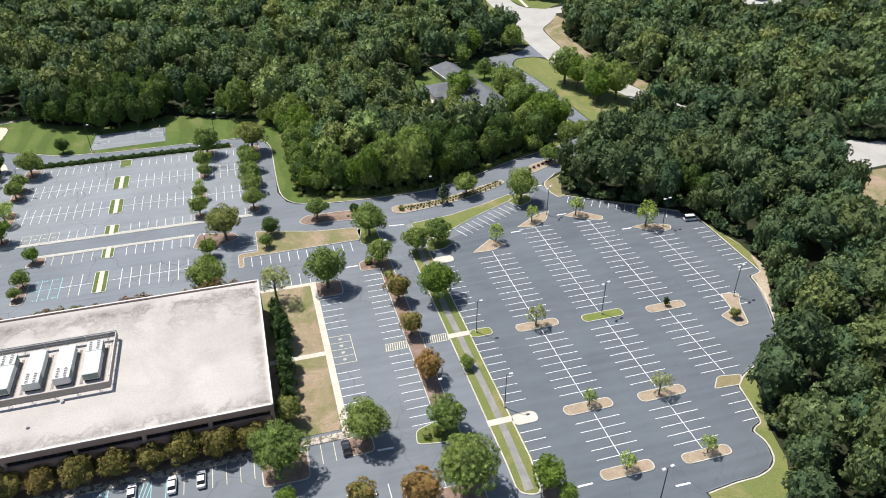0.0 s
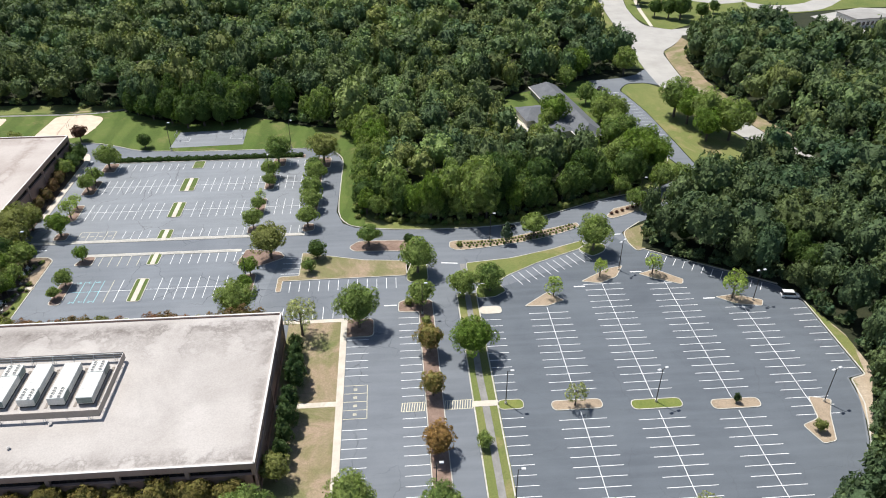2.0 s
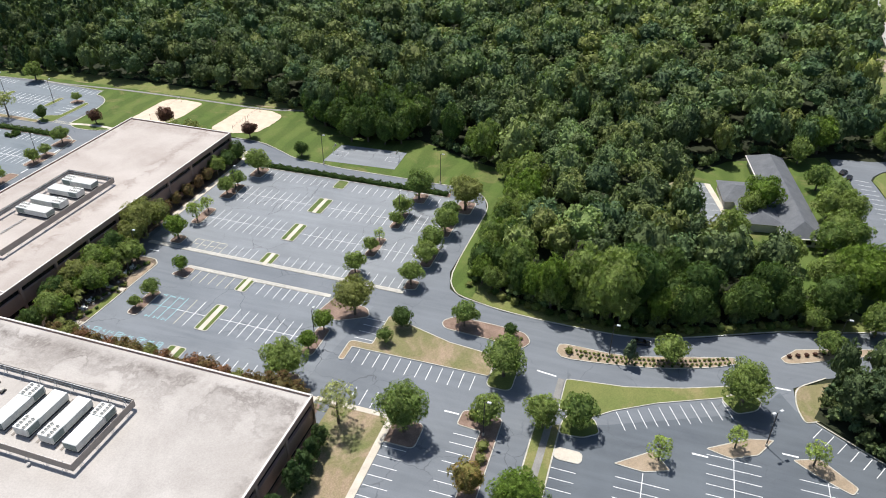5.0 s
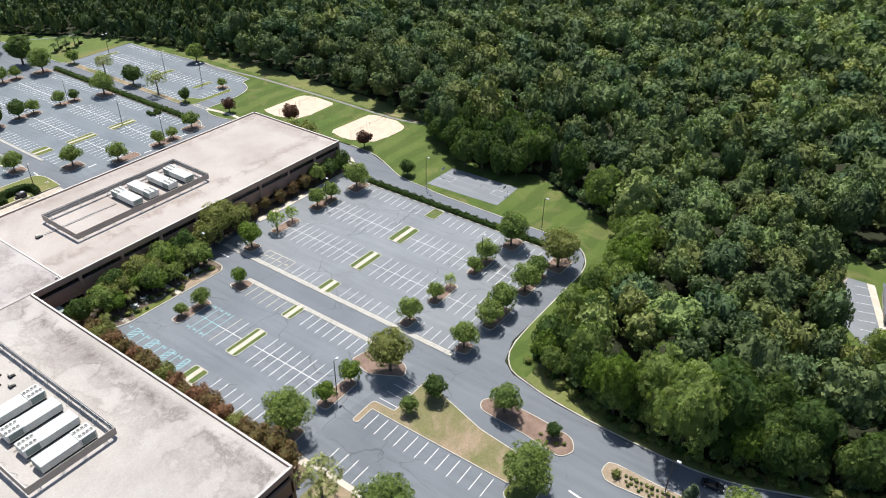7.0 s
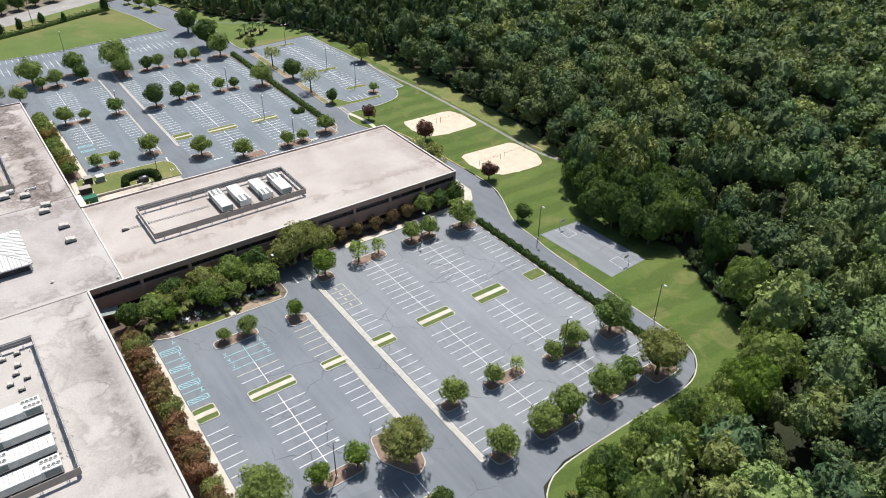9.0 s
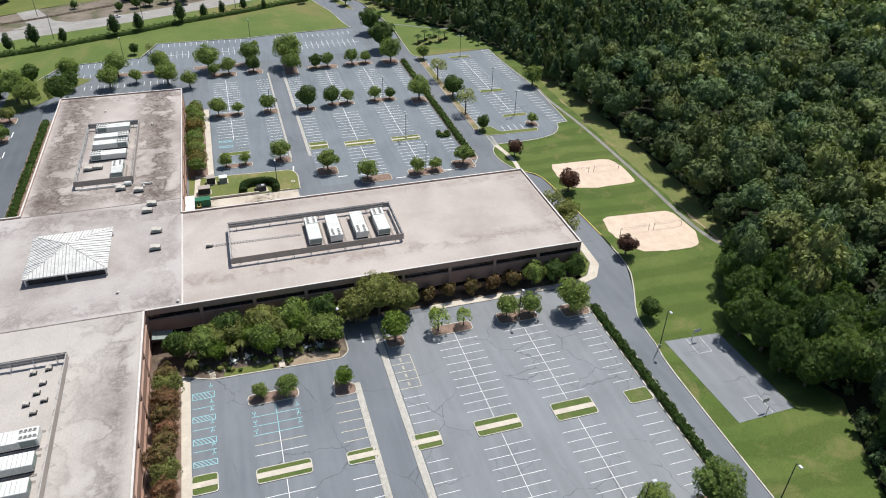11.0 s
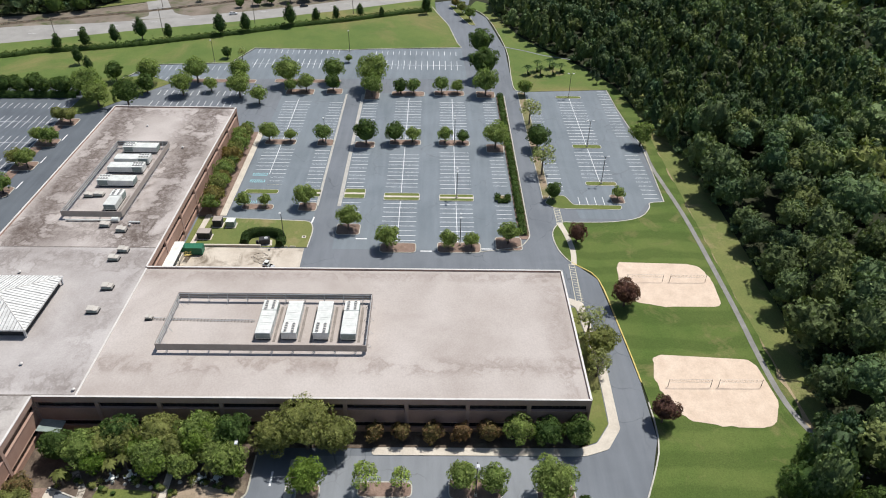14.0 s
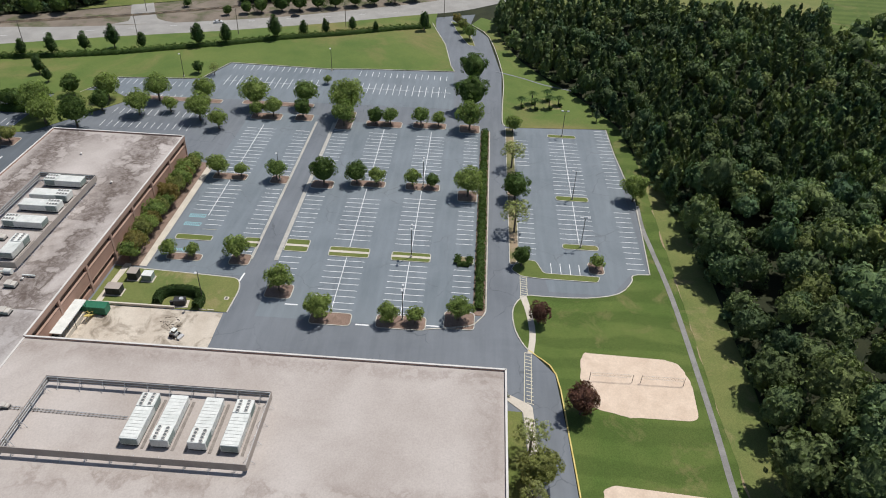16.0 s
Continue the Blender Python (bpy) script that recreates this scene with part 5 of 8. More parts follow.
# ridges and joints on the roof
part("roof_ridge", at_office(box(bmesh.new(), -148.4, -103.8, 176.15, 176.6, 9.8, 10.12, 0.05)), CAP, office, "pale metal expansion ridge")
for x0, x1, y0, y1 in ((-104.25, -103.85, 60.4, 167.4), (-157.9, -157.6, 131.8, 176)):
    part("roof_joint", at_office(box(bmesh.new(), x0, x1, y0, y1, 9.8, ROOF_Z + 0.05)), STAIN, office, "dark roof joint")
# the dock beside the service yard
part("dock_platform", at_office(box(bmesh.new(), -169, -156.4, 176.6, 178.6, 0, 1.25)), CONCRETE, office, "pale concrete loading dock")
part("dock_canopy", at_office(box(bmesh.new(), -169, -156.2, 176.3, 179.2, 4.0, 4.25, 0.03)), UNIT_WHITE, office, "pale metal canopy over the dock")
for x in (-168.4, -162.6, -156.8):
    part("canopy_post", at_office(tube(bmesh.new(), (x, 178.9, 0), (x, 178.9, 4.0), 0.09, sides=8)), POLE, office, "dark canopy post")
for k in range(3):
    part("dock_door", at_office(box(bmesh.new(), -167.6 + 3.8 * k, -164.8 + 3.8 * k, 176.42, 176.56, 1.25, 3.8)), DARK, office, "dark dock door")
awning = bmesh.new()
box(awning, -2.4, 2.4, -0.1, 3.2, 0, 0.12, m=pose(-102.9, 170.6, 3.6, 0, -8, -90))
part("entrance_awning", at_office(awning), UNIT_GREEN, office, "blue-grey metal awning at the inner corner")


# ---- roof equipment ----
def rooftop_unit(x, y, long_y=True, fans_at_end=1, length=11.6):
    """A long packaged unit: curb, ribbed casing, grille end and a block of fans."""
    root = thing("rooftop_unit", pose(x, y, ROOF_Z, 0, 0, 0 if long_y else 90), "long white packaged rooftop unit with fan block", "rooftop unit", "rooftop units")
    h, L = 1.85, length / 2
    part("curb", box(bmesh.new(), -1.6, 1.6, -L + 0.2, L - 0.2, 0, 0.45), DARK, root, "dark mounting curb")
    f = fans_at_end
    cut = f * (L - 3.6)
    lo, hi = (-L, cut) if f > 0 else (cut, L)
    part("casing", box(bmesh.new(), -1.75, 1.75, lo, hi, 0.45, 0.45 + h, 0.06), UNIT_WHITE, root, "weathered white casing")
    lo, hi = (cut + 0.02, L) if f > 0 else (-L, cut - 0.02)
    part("fan_block", box(bmesh.new(), -1.75, 1.75, lo, hi, 0.45, 0.6 + h, 0.05), UNIT_WHITE, root, "white fan block")
    bm = bmesh.new()
    for s in (-1, 1):
        for k in range(9):
            y0 = -L + 0.3 + k * (length - 4.2) / 9 if f > 0 else cut + 0.3 + k * (length - 4.2) / 9
            box(bm, s * 1.76 - 0.03, s * 1.76 + 0.03, y0, y0 + 0.07, 0.5, 0.4 + h)
            box(bm, -1.7, 1.7, y0, y0 + 0.05, 0.44 + h, 0.462 + h)
    part("seam", bm, UNIT_WHITE, root, "raised panel seams")
    part("grille", box(bmesh.new(), -1.6, 1.6, -f * (L + 0.03) - 0.03, -f * (L + 0.03) + 0.03, 0.7, 0.25 + h), UNIT_GREEN, root, "dark louvred end grille")
    for s in (-1, 1):
        part("grille", box(bmesh.new(), s * 1.77 - 0.02, s * 1.77 + 0.02, min(cut, f * L) + 0.4, max(cut, f * L) - 0.4, 0.7, 0.35 + h), UNIT_GREEN, root, "grey-green side grille")
    for i in range(2):
        for j in range(4):
            c = (-0.82 + 1.64 * i, cut + f * (0.5 + 0.82 * j + 0.18 * i))
            fan = part("fan", tube(bmesh.new(), (*c, 0.6 + h), (*c, 0.78 + h), 0.44, 0.42, 12), CAP, root, "round fan ring")
            part("fan_guard", tube(bmesh.new(), (*c, 0.7 + h), (*c, 0.8 + h), 0.34, 0.32, 12), FAN_DARK, fan, "dark grey fan grille")
    for s in (-1, 1):
        part("walk_pad", box(bmesh.new(), s * 2.35 - 0.3, s * 2.35 + 0.3, -L - 0.4, L + 0.4, 0.005, 0.07), PAD, root, "grey-brown walk boards")
    return root


for y, f in ((211.9, 1), (217.8, -1), (225, -1), (231.3, 1)):
    rooftop_unit(-127.2, y, False, f)
for x, f in ((-48.5, 1), (-54.6, -1), (-60.9, -1), (-67.2, 1)):
    rooftop_unit(x, 144.2, True, f)
for x, f in ((-213.4, -1), (-205.4, 1), (-199.8, 1), (-191.4, -1)):
    rooftop_unit(x, 153.4, True, f, 11)
rooftop_unit(-180, 156.9, False, 1, 8.5)


def screen_wall(x0, x1, y0, y1, label="taupe metal equipment screen on the gravel roof"):
    """Panels round the roof equipment, on posts with braces outside and rails inside."""
    cx, cy = (x0 + x1) / 2, (y0 + y1) / 2
    root = thing("equipment_screen", pose(cx, cy, ROOF_Z), label, "screen", "equipment screens")
    for (ax, ay), (bx, by) in (((x0, y0), (x1, y0)), ((x1, y0), (x1, y1)), ((x1, y1), (x0, y1)), ((x0, y1), (x0, y0))):
        length, ang = math.hypot(bx - ax, by - ay), math.degrees(math.atan2(by - ay, bx - ax))
        m = pose(ax - cx, ay - cy, 0, 0, 0, ang)
        part("panel", box(bmesh.new(), 0, length, -0.05, 0.05, 0.8, 2.65, m=m), SCREEN, root)
        for z in (0.95, 1.6, 2.3):
            part("rail", box(bmesh.new(), 0.1, length - 0.1, 0.08, 0.2, z, z + 0.16, m=m), STEEL, root, "galvanised rail")
        n = max(2, round(length / 4.6))
        for k in range(n):
            x = (k + 0.5) * length / n
            bm = tube(bmesh.new(), (x, 0.26, 0), (x, 0.26, 2.6), 0.07, sides=6)
            tube(bm, (x, 1.5, 0.05), (x, 0.28, 2.0), 0.05, sides=6)
            tube(bm, (x, -0.8, 0.05), (x, -0.1, 0.9), 0.05, sides=6)
            bmesh.ops.transform(bm, matrix=m, verts=bm.verts)
            part("brace", bm, STEEL, root, "galvanised brace")
    return root


screen_wall(-135.4, -117.2, 189, 235.8)
screen_wall(-90, -44, 134.1, 152.5)
screen_wall(-215.6, -171.6, 144.9, 162)


def skylight(x0, x1, y0, y1):
    cx, cy, a, b = (x0 + x1) / 2, (y0 + y1) / 2, (x1 - x0) / 2, (y1 - y0) / 2
    root = thing("skylight", pose(cx, cy, ROOF_Z), "pyramid skylight roofed in weathered grey metal", "skylight")
    part("kerb_wall", box(bmesh.new(), -a + 1, a - 1, -b + 1, b - 1, 0, 2.2), DARK, root, "dark recessed base")
    part("eave", box(bmesh.new(), -a, a, -b, b, 2.1, 2.45), SKYLIGHT, root, "grey metal eave")
    for i in (-1, 1):
        for j in (-1, 1):
            part("post", box(bmesh.new(), i * (a - 0.5) - 0.2, i * (a - 0.5) + 0.2, j * (b - 0.5) - 0.2, j * (b - 0.5) + 0.2, 0, 2.1), STEEL, root)
    part("post", box(bmesh.new(), a - 0.7, a - 0.3, -0.2, 0.2, 0, 2.1), STEEL, root)
    corners, peak = [(-a, -b), (a, -b), (a, b), (-a, b)], Vector((0, 0, 5.2))
    for k in range(4):
        p, q = Vector((*corners[k], 2.45)), Vector((*corners[(k + 1) % 4], 2.45))
        bm = bmesh.new()
        bm.faces.new([bm.verts.new(v) for v in (p, q, peak)])
        part("roof_face", bm, SKYLIGHT, root, "ribbed weathered metal slope")
        bm = bmesh.new()
        nrm = (q - p).cross(peak - p).normalized()
        for j in range(1, 24):
            w = j / 24
            s = p.lerp(q, w)
            e = p.lerp(peak, 2 * w) if w < 0.5 else q.lerp(peak, 2 - 2 * w)
            tube(bm, s + nrm * 0.02, e + nrm * 0.02, 0.07 if j % 3 else 0.13, sides=4)
        part("rib", bm, SKY_RIB, root, "raised seams")
        part("hip", tube(bmesh.new(), p, peak, 0.12, sides=6), CAP, root, "pale hip cap")


skylight(-141.8, -121.4, 138.4, 158.4)


def small_unit(x, y, w=2.6, d=1.7, h=1.1):
    root = thing("exhaust_unit", pose(x, y, ROOF_Z), "small pale exhaust unit on the gravel roof", "rooftop unit", "exhaust units")
    part("base", box(bmesh.new(), -d / 2 - 0.1, d / 2 + 0.1, -w / 2 - 0.1, w / 2 + 0.1, 0, 0.3), DARK, root)
    part("casing", box(bmesh.new(), -d / 2, d / 2, -w / 2, w / 2, 0.3, h, 0.06), VENT_TAN, root)
    part("hood", box(bmesh.new(), -d / 2 - 0.08, d / 2 + 0.08, -w / 2, w / 2 - w * 0.4, h, h + 0.22, 0.05), VENT_TAN, root)
    part("grille", box(bmesh.new(), d / 2, d / 2 + 0.03, -w / 2 + 0.2, w / 2 - 0.2, 0.4, h - 0.15), UNIT_GREEN, root)


for x, y in ((-152.1, 166.7), (-140, 169.6), (-131, 169.5), (-155.9, 167.8), (-165.6, 163.8), (-168, 158.4), (-184.4, 150.4), (-184, 147.6)):
    small_unit(x, y)


small_unit(-128.5, 183.6, 1.5, 1.0, 0.8)
for x, y0, y1, tank in ((-170.4, 146.4, 160.4, True), (-169.6, 164.4, 167.6, False)):
    run = thing("roof_pipe", pose(x, y0, ROOF_Z), "fat white pipe lying on the gravel roof", "pipe", "roof pipes")
    part("pipe", tube(bmesh.new(), (0, 0, 0.5), (0, y1 - y0, 0.5), 0.24, 0.24, 10), UNIT_WHITE, run)
    for k in range(4):
        part("support", box(bmesh.new(), -0.3, 0.3, 0.2 + (y1 - y0 - 0.6) * k / 3, 0.4 + (y1 - y0 - 0.6) * k / 3, 0, 0.28), PAD, run)
    if tank:
        part("tank", tube(bmesh.new(), (0, y1 - y0 - 0.9, 0.75), (0, y1 - y0 + 1.0, 0.75), 0.72, 0.72, 14), UNIT_WHITE, run, "white round tank")
for x, y in ((-88.2, 148.6), (-87.6, 145.6), (-83.8, 148), (-81, 147.2), (-78, 145.6), (-78.4, 149), (-75.2, 147.4)):
    small_unit(x, y, 1.1, 0.95, 0.75)


def roof_vent(x, y):
    root = thing("roof_vent", pose(x, y, ROOF_Z), "small white plumbing vent on the roof", "vent", "roof vents")
    part("pipe", tube(bmesh.new(), (0, 0, 0), (0, 0, 0.5), 0.25, 0.22, 10), CAP, root)
    part("cap", tube(bmesh.new(), (0, 0, 0.5), (0, 0, 0.75), 0.42, 0.1, 10), CAP, root)


for x, y in ((-54, 133), (-113, 161), (-146, 145), (-105.5, 175.4), (-118, 132), (-114.6, 133), (-168.4, 165), (-216, 166), (-232, 149), (-60, 127)):
    roof_vent(x, y)


def duct_run(x0, y0, x1, y1):
    """A ladder-like pipe run on sleepers."""
    length, ang = math.hypot(x1 - x0, y1 - y0), math.degrees(math.atan2(y1 - y0, x1 - x0))
    root = thing("pipe_run", pose(x0, y0, ROOF_Z, 0, 0, ang), "low grey pipe run on sleepers across the roof", "pipe")
    bm = bmesh.new()
    for s in (-0.25, 0.25):
        tube(bm, (0, s, 0.25), (length, s, 0.25), 0.06, sides=6)
    part("pipe", bm, STEEL, root)
    bm = bmesh.new()
    for k in range(int(length / 0.8)):
        box(bm, k * 0.8, k * 0.8 + 0.2, -0.45, 0.45, 0, 0.19)
    part("sleeper", bm, PAD, root, "weathered sleepers")


duct_run(-128.5, 184.6, -128, 208.6)

# ---- service yard ----
def cabinet(x, y, w, d, h, top, label):
    root = thing("transformer_cabinet", pose(x, y, 0.12), label, "cabinet", "service cabinets")
    part("pad", box(bmesh.new(), -d / 2 - 0.3, d / 2 + 0.3, -w / 2 - 0.3, w / 2 + 0.3, -0.1, 0.12), CONCRETE, root)
    part("casing", box(bmesh.new(), -d / 2, d / 2, -w / 2, w / 2, 0.12, h, 0.08), DARK if top is SCREEN else UNIT_GREEN, root)
    part("lid", box(bmesh.new(), -d / 2 - 0.06, d / 2 + 0.06, -w / 2 - 0.06, w / 2 + 0.06, h, h + 0.12, 0.04), top, root)


cabinet(-184, 184.4, 2.6, 2.6, 2.4, SCREEN, "dark grey transformer cabinet on the lawn")
cabinet(-183.8, 188.4, 2.6, 2.4, 2.0, UNIT_WHITE, "green transformer cabinet with a pale lid")
cabinet(-177.4, 182, 3.8, 2.6, 2.2, SCREEN, "dark generator cabinet on a concrete pad")
dumpster = thing("dumpster", pose(-169.4, 180.2, 0.02), "green steel compactor at the loading dock", "dumpster")
part("body", prism(bmesh.new(), [(-1.3, -3.2), (1.3, -3.2), (1.3, 3.6), (-1.3, 3.6)], 0.3, 2.5), GREEN_PAINT, dumpster)
part("hopper", box(bmesh.new(), -1.1, 1.1, -4.0, -3.22, 0.3, 1.9, 0.1), GREEN_PAINT, dumpster, "green charging hopper")
stairs = thing("yard_stairs", pose(-166.4, 180.2, 0.02), "yellow steel stairs up to the compactor", "stairs")
for s in (-0.55, 0.55):
    part("stringer", tube(bmesh.new(), (-2.3, s, 0.03), (1.2, s, 2.05), 0.13, sides=4), YELLOW_KERB, stairs)
    bm = tube(bmesh.new(), (-2.2, s, 1.0), (1.2, s, 3.1), 0.05, sides=6)
    for k in range(4):
        tube(bm, (-2.2 + 1.13 * k, s, 0.1 + 0.67 * k), (-2.2 + 1.13 * k, s, 1.0 + 0.7 * k), 0.04, sides=6)
    part("handrail", bm, YELLOW_KERB, stairs)
for k in range(10):
    part("step", box(bmesh.new(), -2.2 + 0.34 * k, -1.9 + 0.34 * k, -0.5, 0.5, 0.14 + 0.2 * k, 0.19 + 0.2 * k), YELLOW_KERB, stairs)
part("skid", box(bmesh.new(), -1.0, 1.0, -3.4, 3.4, 0, 0.3), DARK, dumpster)
bm = bmesh.new()
for k in range(7):
    box(bm, -1.36, 1.36, -3 + k * 1.05, -2.88 + k * 1.05, 0.3, 2.54)
part("rib", bm, GREEN_PAINT, dumpster, "green side ribs")


# debris and small machines in the yard
loader = thing("skid_loader", pose(-162.6, 203.6, 0.02, 0, 0, 70), "small white loader standing in the service yard", "loader")
part("body", box(bmesh.new(), -1.3, 0.5, -0.75, 0.75, 0.35, 1.35, 0.12), UNIT_WHITE, loader)
part("cab", box(bmesh.new(), -0.6, 0.45, -0.6, 0.6, 1.36, 2.1, 0.1), GLASS, loader, "dark cab")
part("roof", box(bmesh.new(), -0.7, 0.5, -0.68, 0.68, 2.1, 2.2, 0.04), UNIT_WHITE, loader)
part("bucket", prism(bmesh.new(), [(1.0, -0.95), (1.9, -0.95), (1.9, 0.95), (1.0, 0.95)], 0.05, 0.55), STEEL, loader, "steel bucket")
for s in (-1, 1):
    part("arm", box(bmesh.new(), -1.0, 1.2, s * 0.82 - 0.07, s * 0.82 + 0.07, 0.6, 0.85), DARK, loader)
    for px in (-0.85, 0.25):
        part("wheel", tube(bmesh.new(), (px, s * 0.6, 0.35), (px, s * 0.95, 0.35), 0.35, 0.35, 12), RUBBER, loader, "black tyre")
compressor = thing("chiller_unit", pose(-174.4, 200.4, 0.12, 0, 0, 8), "dark machine on a pale pad inside the hedge", "machine")
part("pad", box(bmesh.new(), -1.5, 1.5, -2.2, 2.2, -0.05, 0.12), CONCRETE, compressor)
part("casing", box(bmesh.new(), -1.0, 1.0, -1.4, 1.6, 0.12, 1.9, 0.12), DARK, compressor)
part("fan", tube(bmesh.new(), (0, 0.6, 1.9), (0, 0.6, 2.05), 0.6, 0.55, 14), STEEL, compressor)
part("tank", tube(bmesh.new(), (0.2, -2.0, 0.1), (0.2, -2.0, 1.3), 0.4, 0.4, 12), DARK, compressor)
part("retaining_wall", at_office(box(bmesh.new(), -173, -172.5, 176.8, 199.6, -0.1, 0.75, 0.03)), CONCRETE, office, "low concrete retaining wall")
lid = thing("valve_box", pose(-178, 211.5, 0.12), "square concrete valve box with a dark lid in the lawn", "valve box")
part("collar", box(bmesh.new(), -0.6, 0.6, -0.6, 0.6, -0.05, 0.1, 0.02), CONCRETE, lid)
part("lid", box(bmesh.new(), -0.3, 0.3, -0.3, 0.3, 0.1, 0.125, 0.01), DARK, lid, "dark iron lid")
pile_rng = random.Random(5)
pile = bmesh.new()
for k in range(60):
    x, y, r = pile_rng.gauss(0, 1.0), pile_rng.gauss(0, 1.3), pile_rng.uniform(0.12, 0.34)
    box(pile, x - r, x + r, y - r * 0.7, y + r * 0.7, -0.02, r, m=pose(0, 0, 0, 0, 0, pile_rng.uniform(0, 180)))
tagged(part("rubble_pile", pile, YARD, None), "heap of broken concrete in the service yard", "rubble", kind="stuff").location = (-166.6, 201, 0.02)
for y in (206.7, 209):
    b = part("wheel_stop", box(bmesh.new(), -0.12, 0.12, -0.9, 0.9, 0, 0.2, 0.04), CONCRETE, None)
    b.location = (-172.9, y, 0.12)
    tagged(b, "pale concrete wheel stop at the yard edge", "wheel stop", "wheel stops")

# ---- lamp posts ----
def lamp_post(x, y, turn=0.0, h=10.4, heads=2):
    root = thing("street_lamp", pose(x, y, 0, 0, 0, turn), "tall dark lamp post with pale twin heads" if heads > 1 else "tall dark lamp post with a single pale head", "lamp post", "lamp posts")
    part("base", tube(bmesh.new(), (0, 0, -0.1), (0, 0, 0.75), 0.32, 0.3, 12), CONCRETE, root, "round concrete base")
    part("pole", tube(bmesh.new(), (0, 0, 0.75), (0, 0, h - 0.2), 0.13, 0.09, 8), POLE, root)
    for s in ((-1, 1) if heads > 1 else (1,)):
        part("arm", tube(bmesh.new(), (0, 0, h - 0.35), (s * 0.7, 0, h - 0.1), 0.05, 0.05, 6), POLE, root)
        head = part("lamp_head", box(bmesh.new(), s * 1.05 - 0.45, s * 1.05 + 0.45, -0.3, 0.3, h - 0.2, h + 0.08, 0.07), LAMP_HEAD, root, "pale box lamp head")
        part("lens", box(bmesh.new(), s * 1.05 - 0.34, s * 1.05 + 0.34, -0.22, 0.22, h - 0.235, h - 0.205), CLEAR_LENS, head)
    return root


for x, y, a, n in ((44.6, 141.6, 0, 1), (80.4, 139.6, 20, 2), (120.4, 136.6, 20, 2), (121, 176.6, 10, 2), (42.4, 113.6, 0, 1), (63.8, 79.9, 10, 2), (109, 106.4, 20, 2), (87, 194.2, 40, 2), (26.7, 177.4, 0, 1), (26.4, 116.4, 0, 1), (50.2, 213, 0, 1),
                   (105.4, 233.4, 0, 1), (-87.4, 259.4, 0, 1), (-23.6, 194.6, 90, 1), (-20.3, 288.8, 0, 1), (-67.9, 290.0, 0, 1), (-92.6, 212.6, 0, 1), (-25, 260, 90, 1), (-174.4, 258.4, 0, 2), (-201.8, 258, 0, 2), (-241.6, 258, 0, 2), (-240.6, 210, 0, 1),
                   (-338, 209, 0, 1), (-175.8, 206, 0, 1), (-286, 307.4, 90, 2), (-239.9, 307.5, 90, 2), (-212.2, 307.6, 90, 2), (-322, 148, 0, 1)):
    lamp_post(x, y, a, 10.6 if y < 270 or x < -100 else 12, n)


# ---- plants ----
def cube_sphere(n):
    """A ball of quads: places and faces."""
    verts, faces = [], []
    for axis in range(3):
        for s in (-1, 1):
            base = len(verts)
            for i in range(n + 1):
                for j in range(n + 1):
                    v = [0, 0, 0]
                    v[axis], v[(axis + 1) % 3], v[(axis + 2) % 3] = s, (2 * i / n - 1) * s, 2 * j / n - 1
                    verts.append(v)
            for i in range(n):
                for j in range(n):
                    a = base + i * (n + 1) + j
                    faces.append((a, a + n + 1, a + n + 2, a + 1))
    v = np.array(verts, float)
    return v / np.linalg.norm(v, axis=1)[:, None], np.array(faces, int)


def shaped(v, shape, cone):
    v = v * np.array(shape)
    if cone:
        h = np.clip((v[:, 2] / shape[2] + 1) / 2, 0, 1)
        v[:, :2] *= (1.15 - cone * h)[:, None]
    return v


def clump_reach(ways, centres, radii, least, body):
    """How far the body of a crown reaches along each way: to the outside of the clumps that stand there."""
    along = ways @ centres.T
    miss = radii ** 2 - (np.sum(centres ** 2, 1) - along ** 2)
    return np.maximum(np.max(np.where(miss > 0, along + np.sqrt(np.maximum(miss, 0)), 0), 1) * body, least)


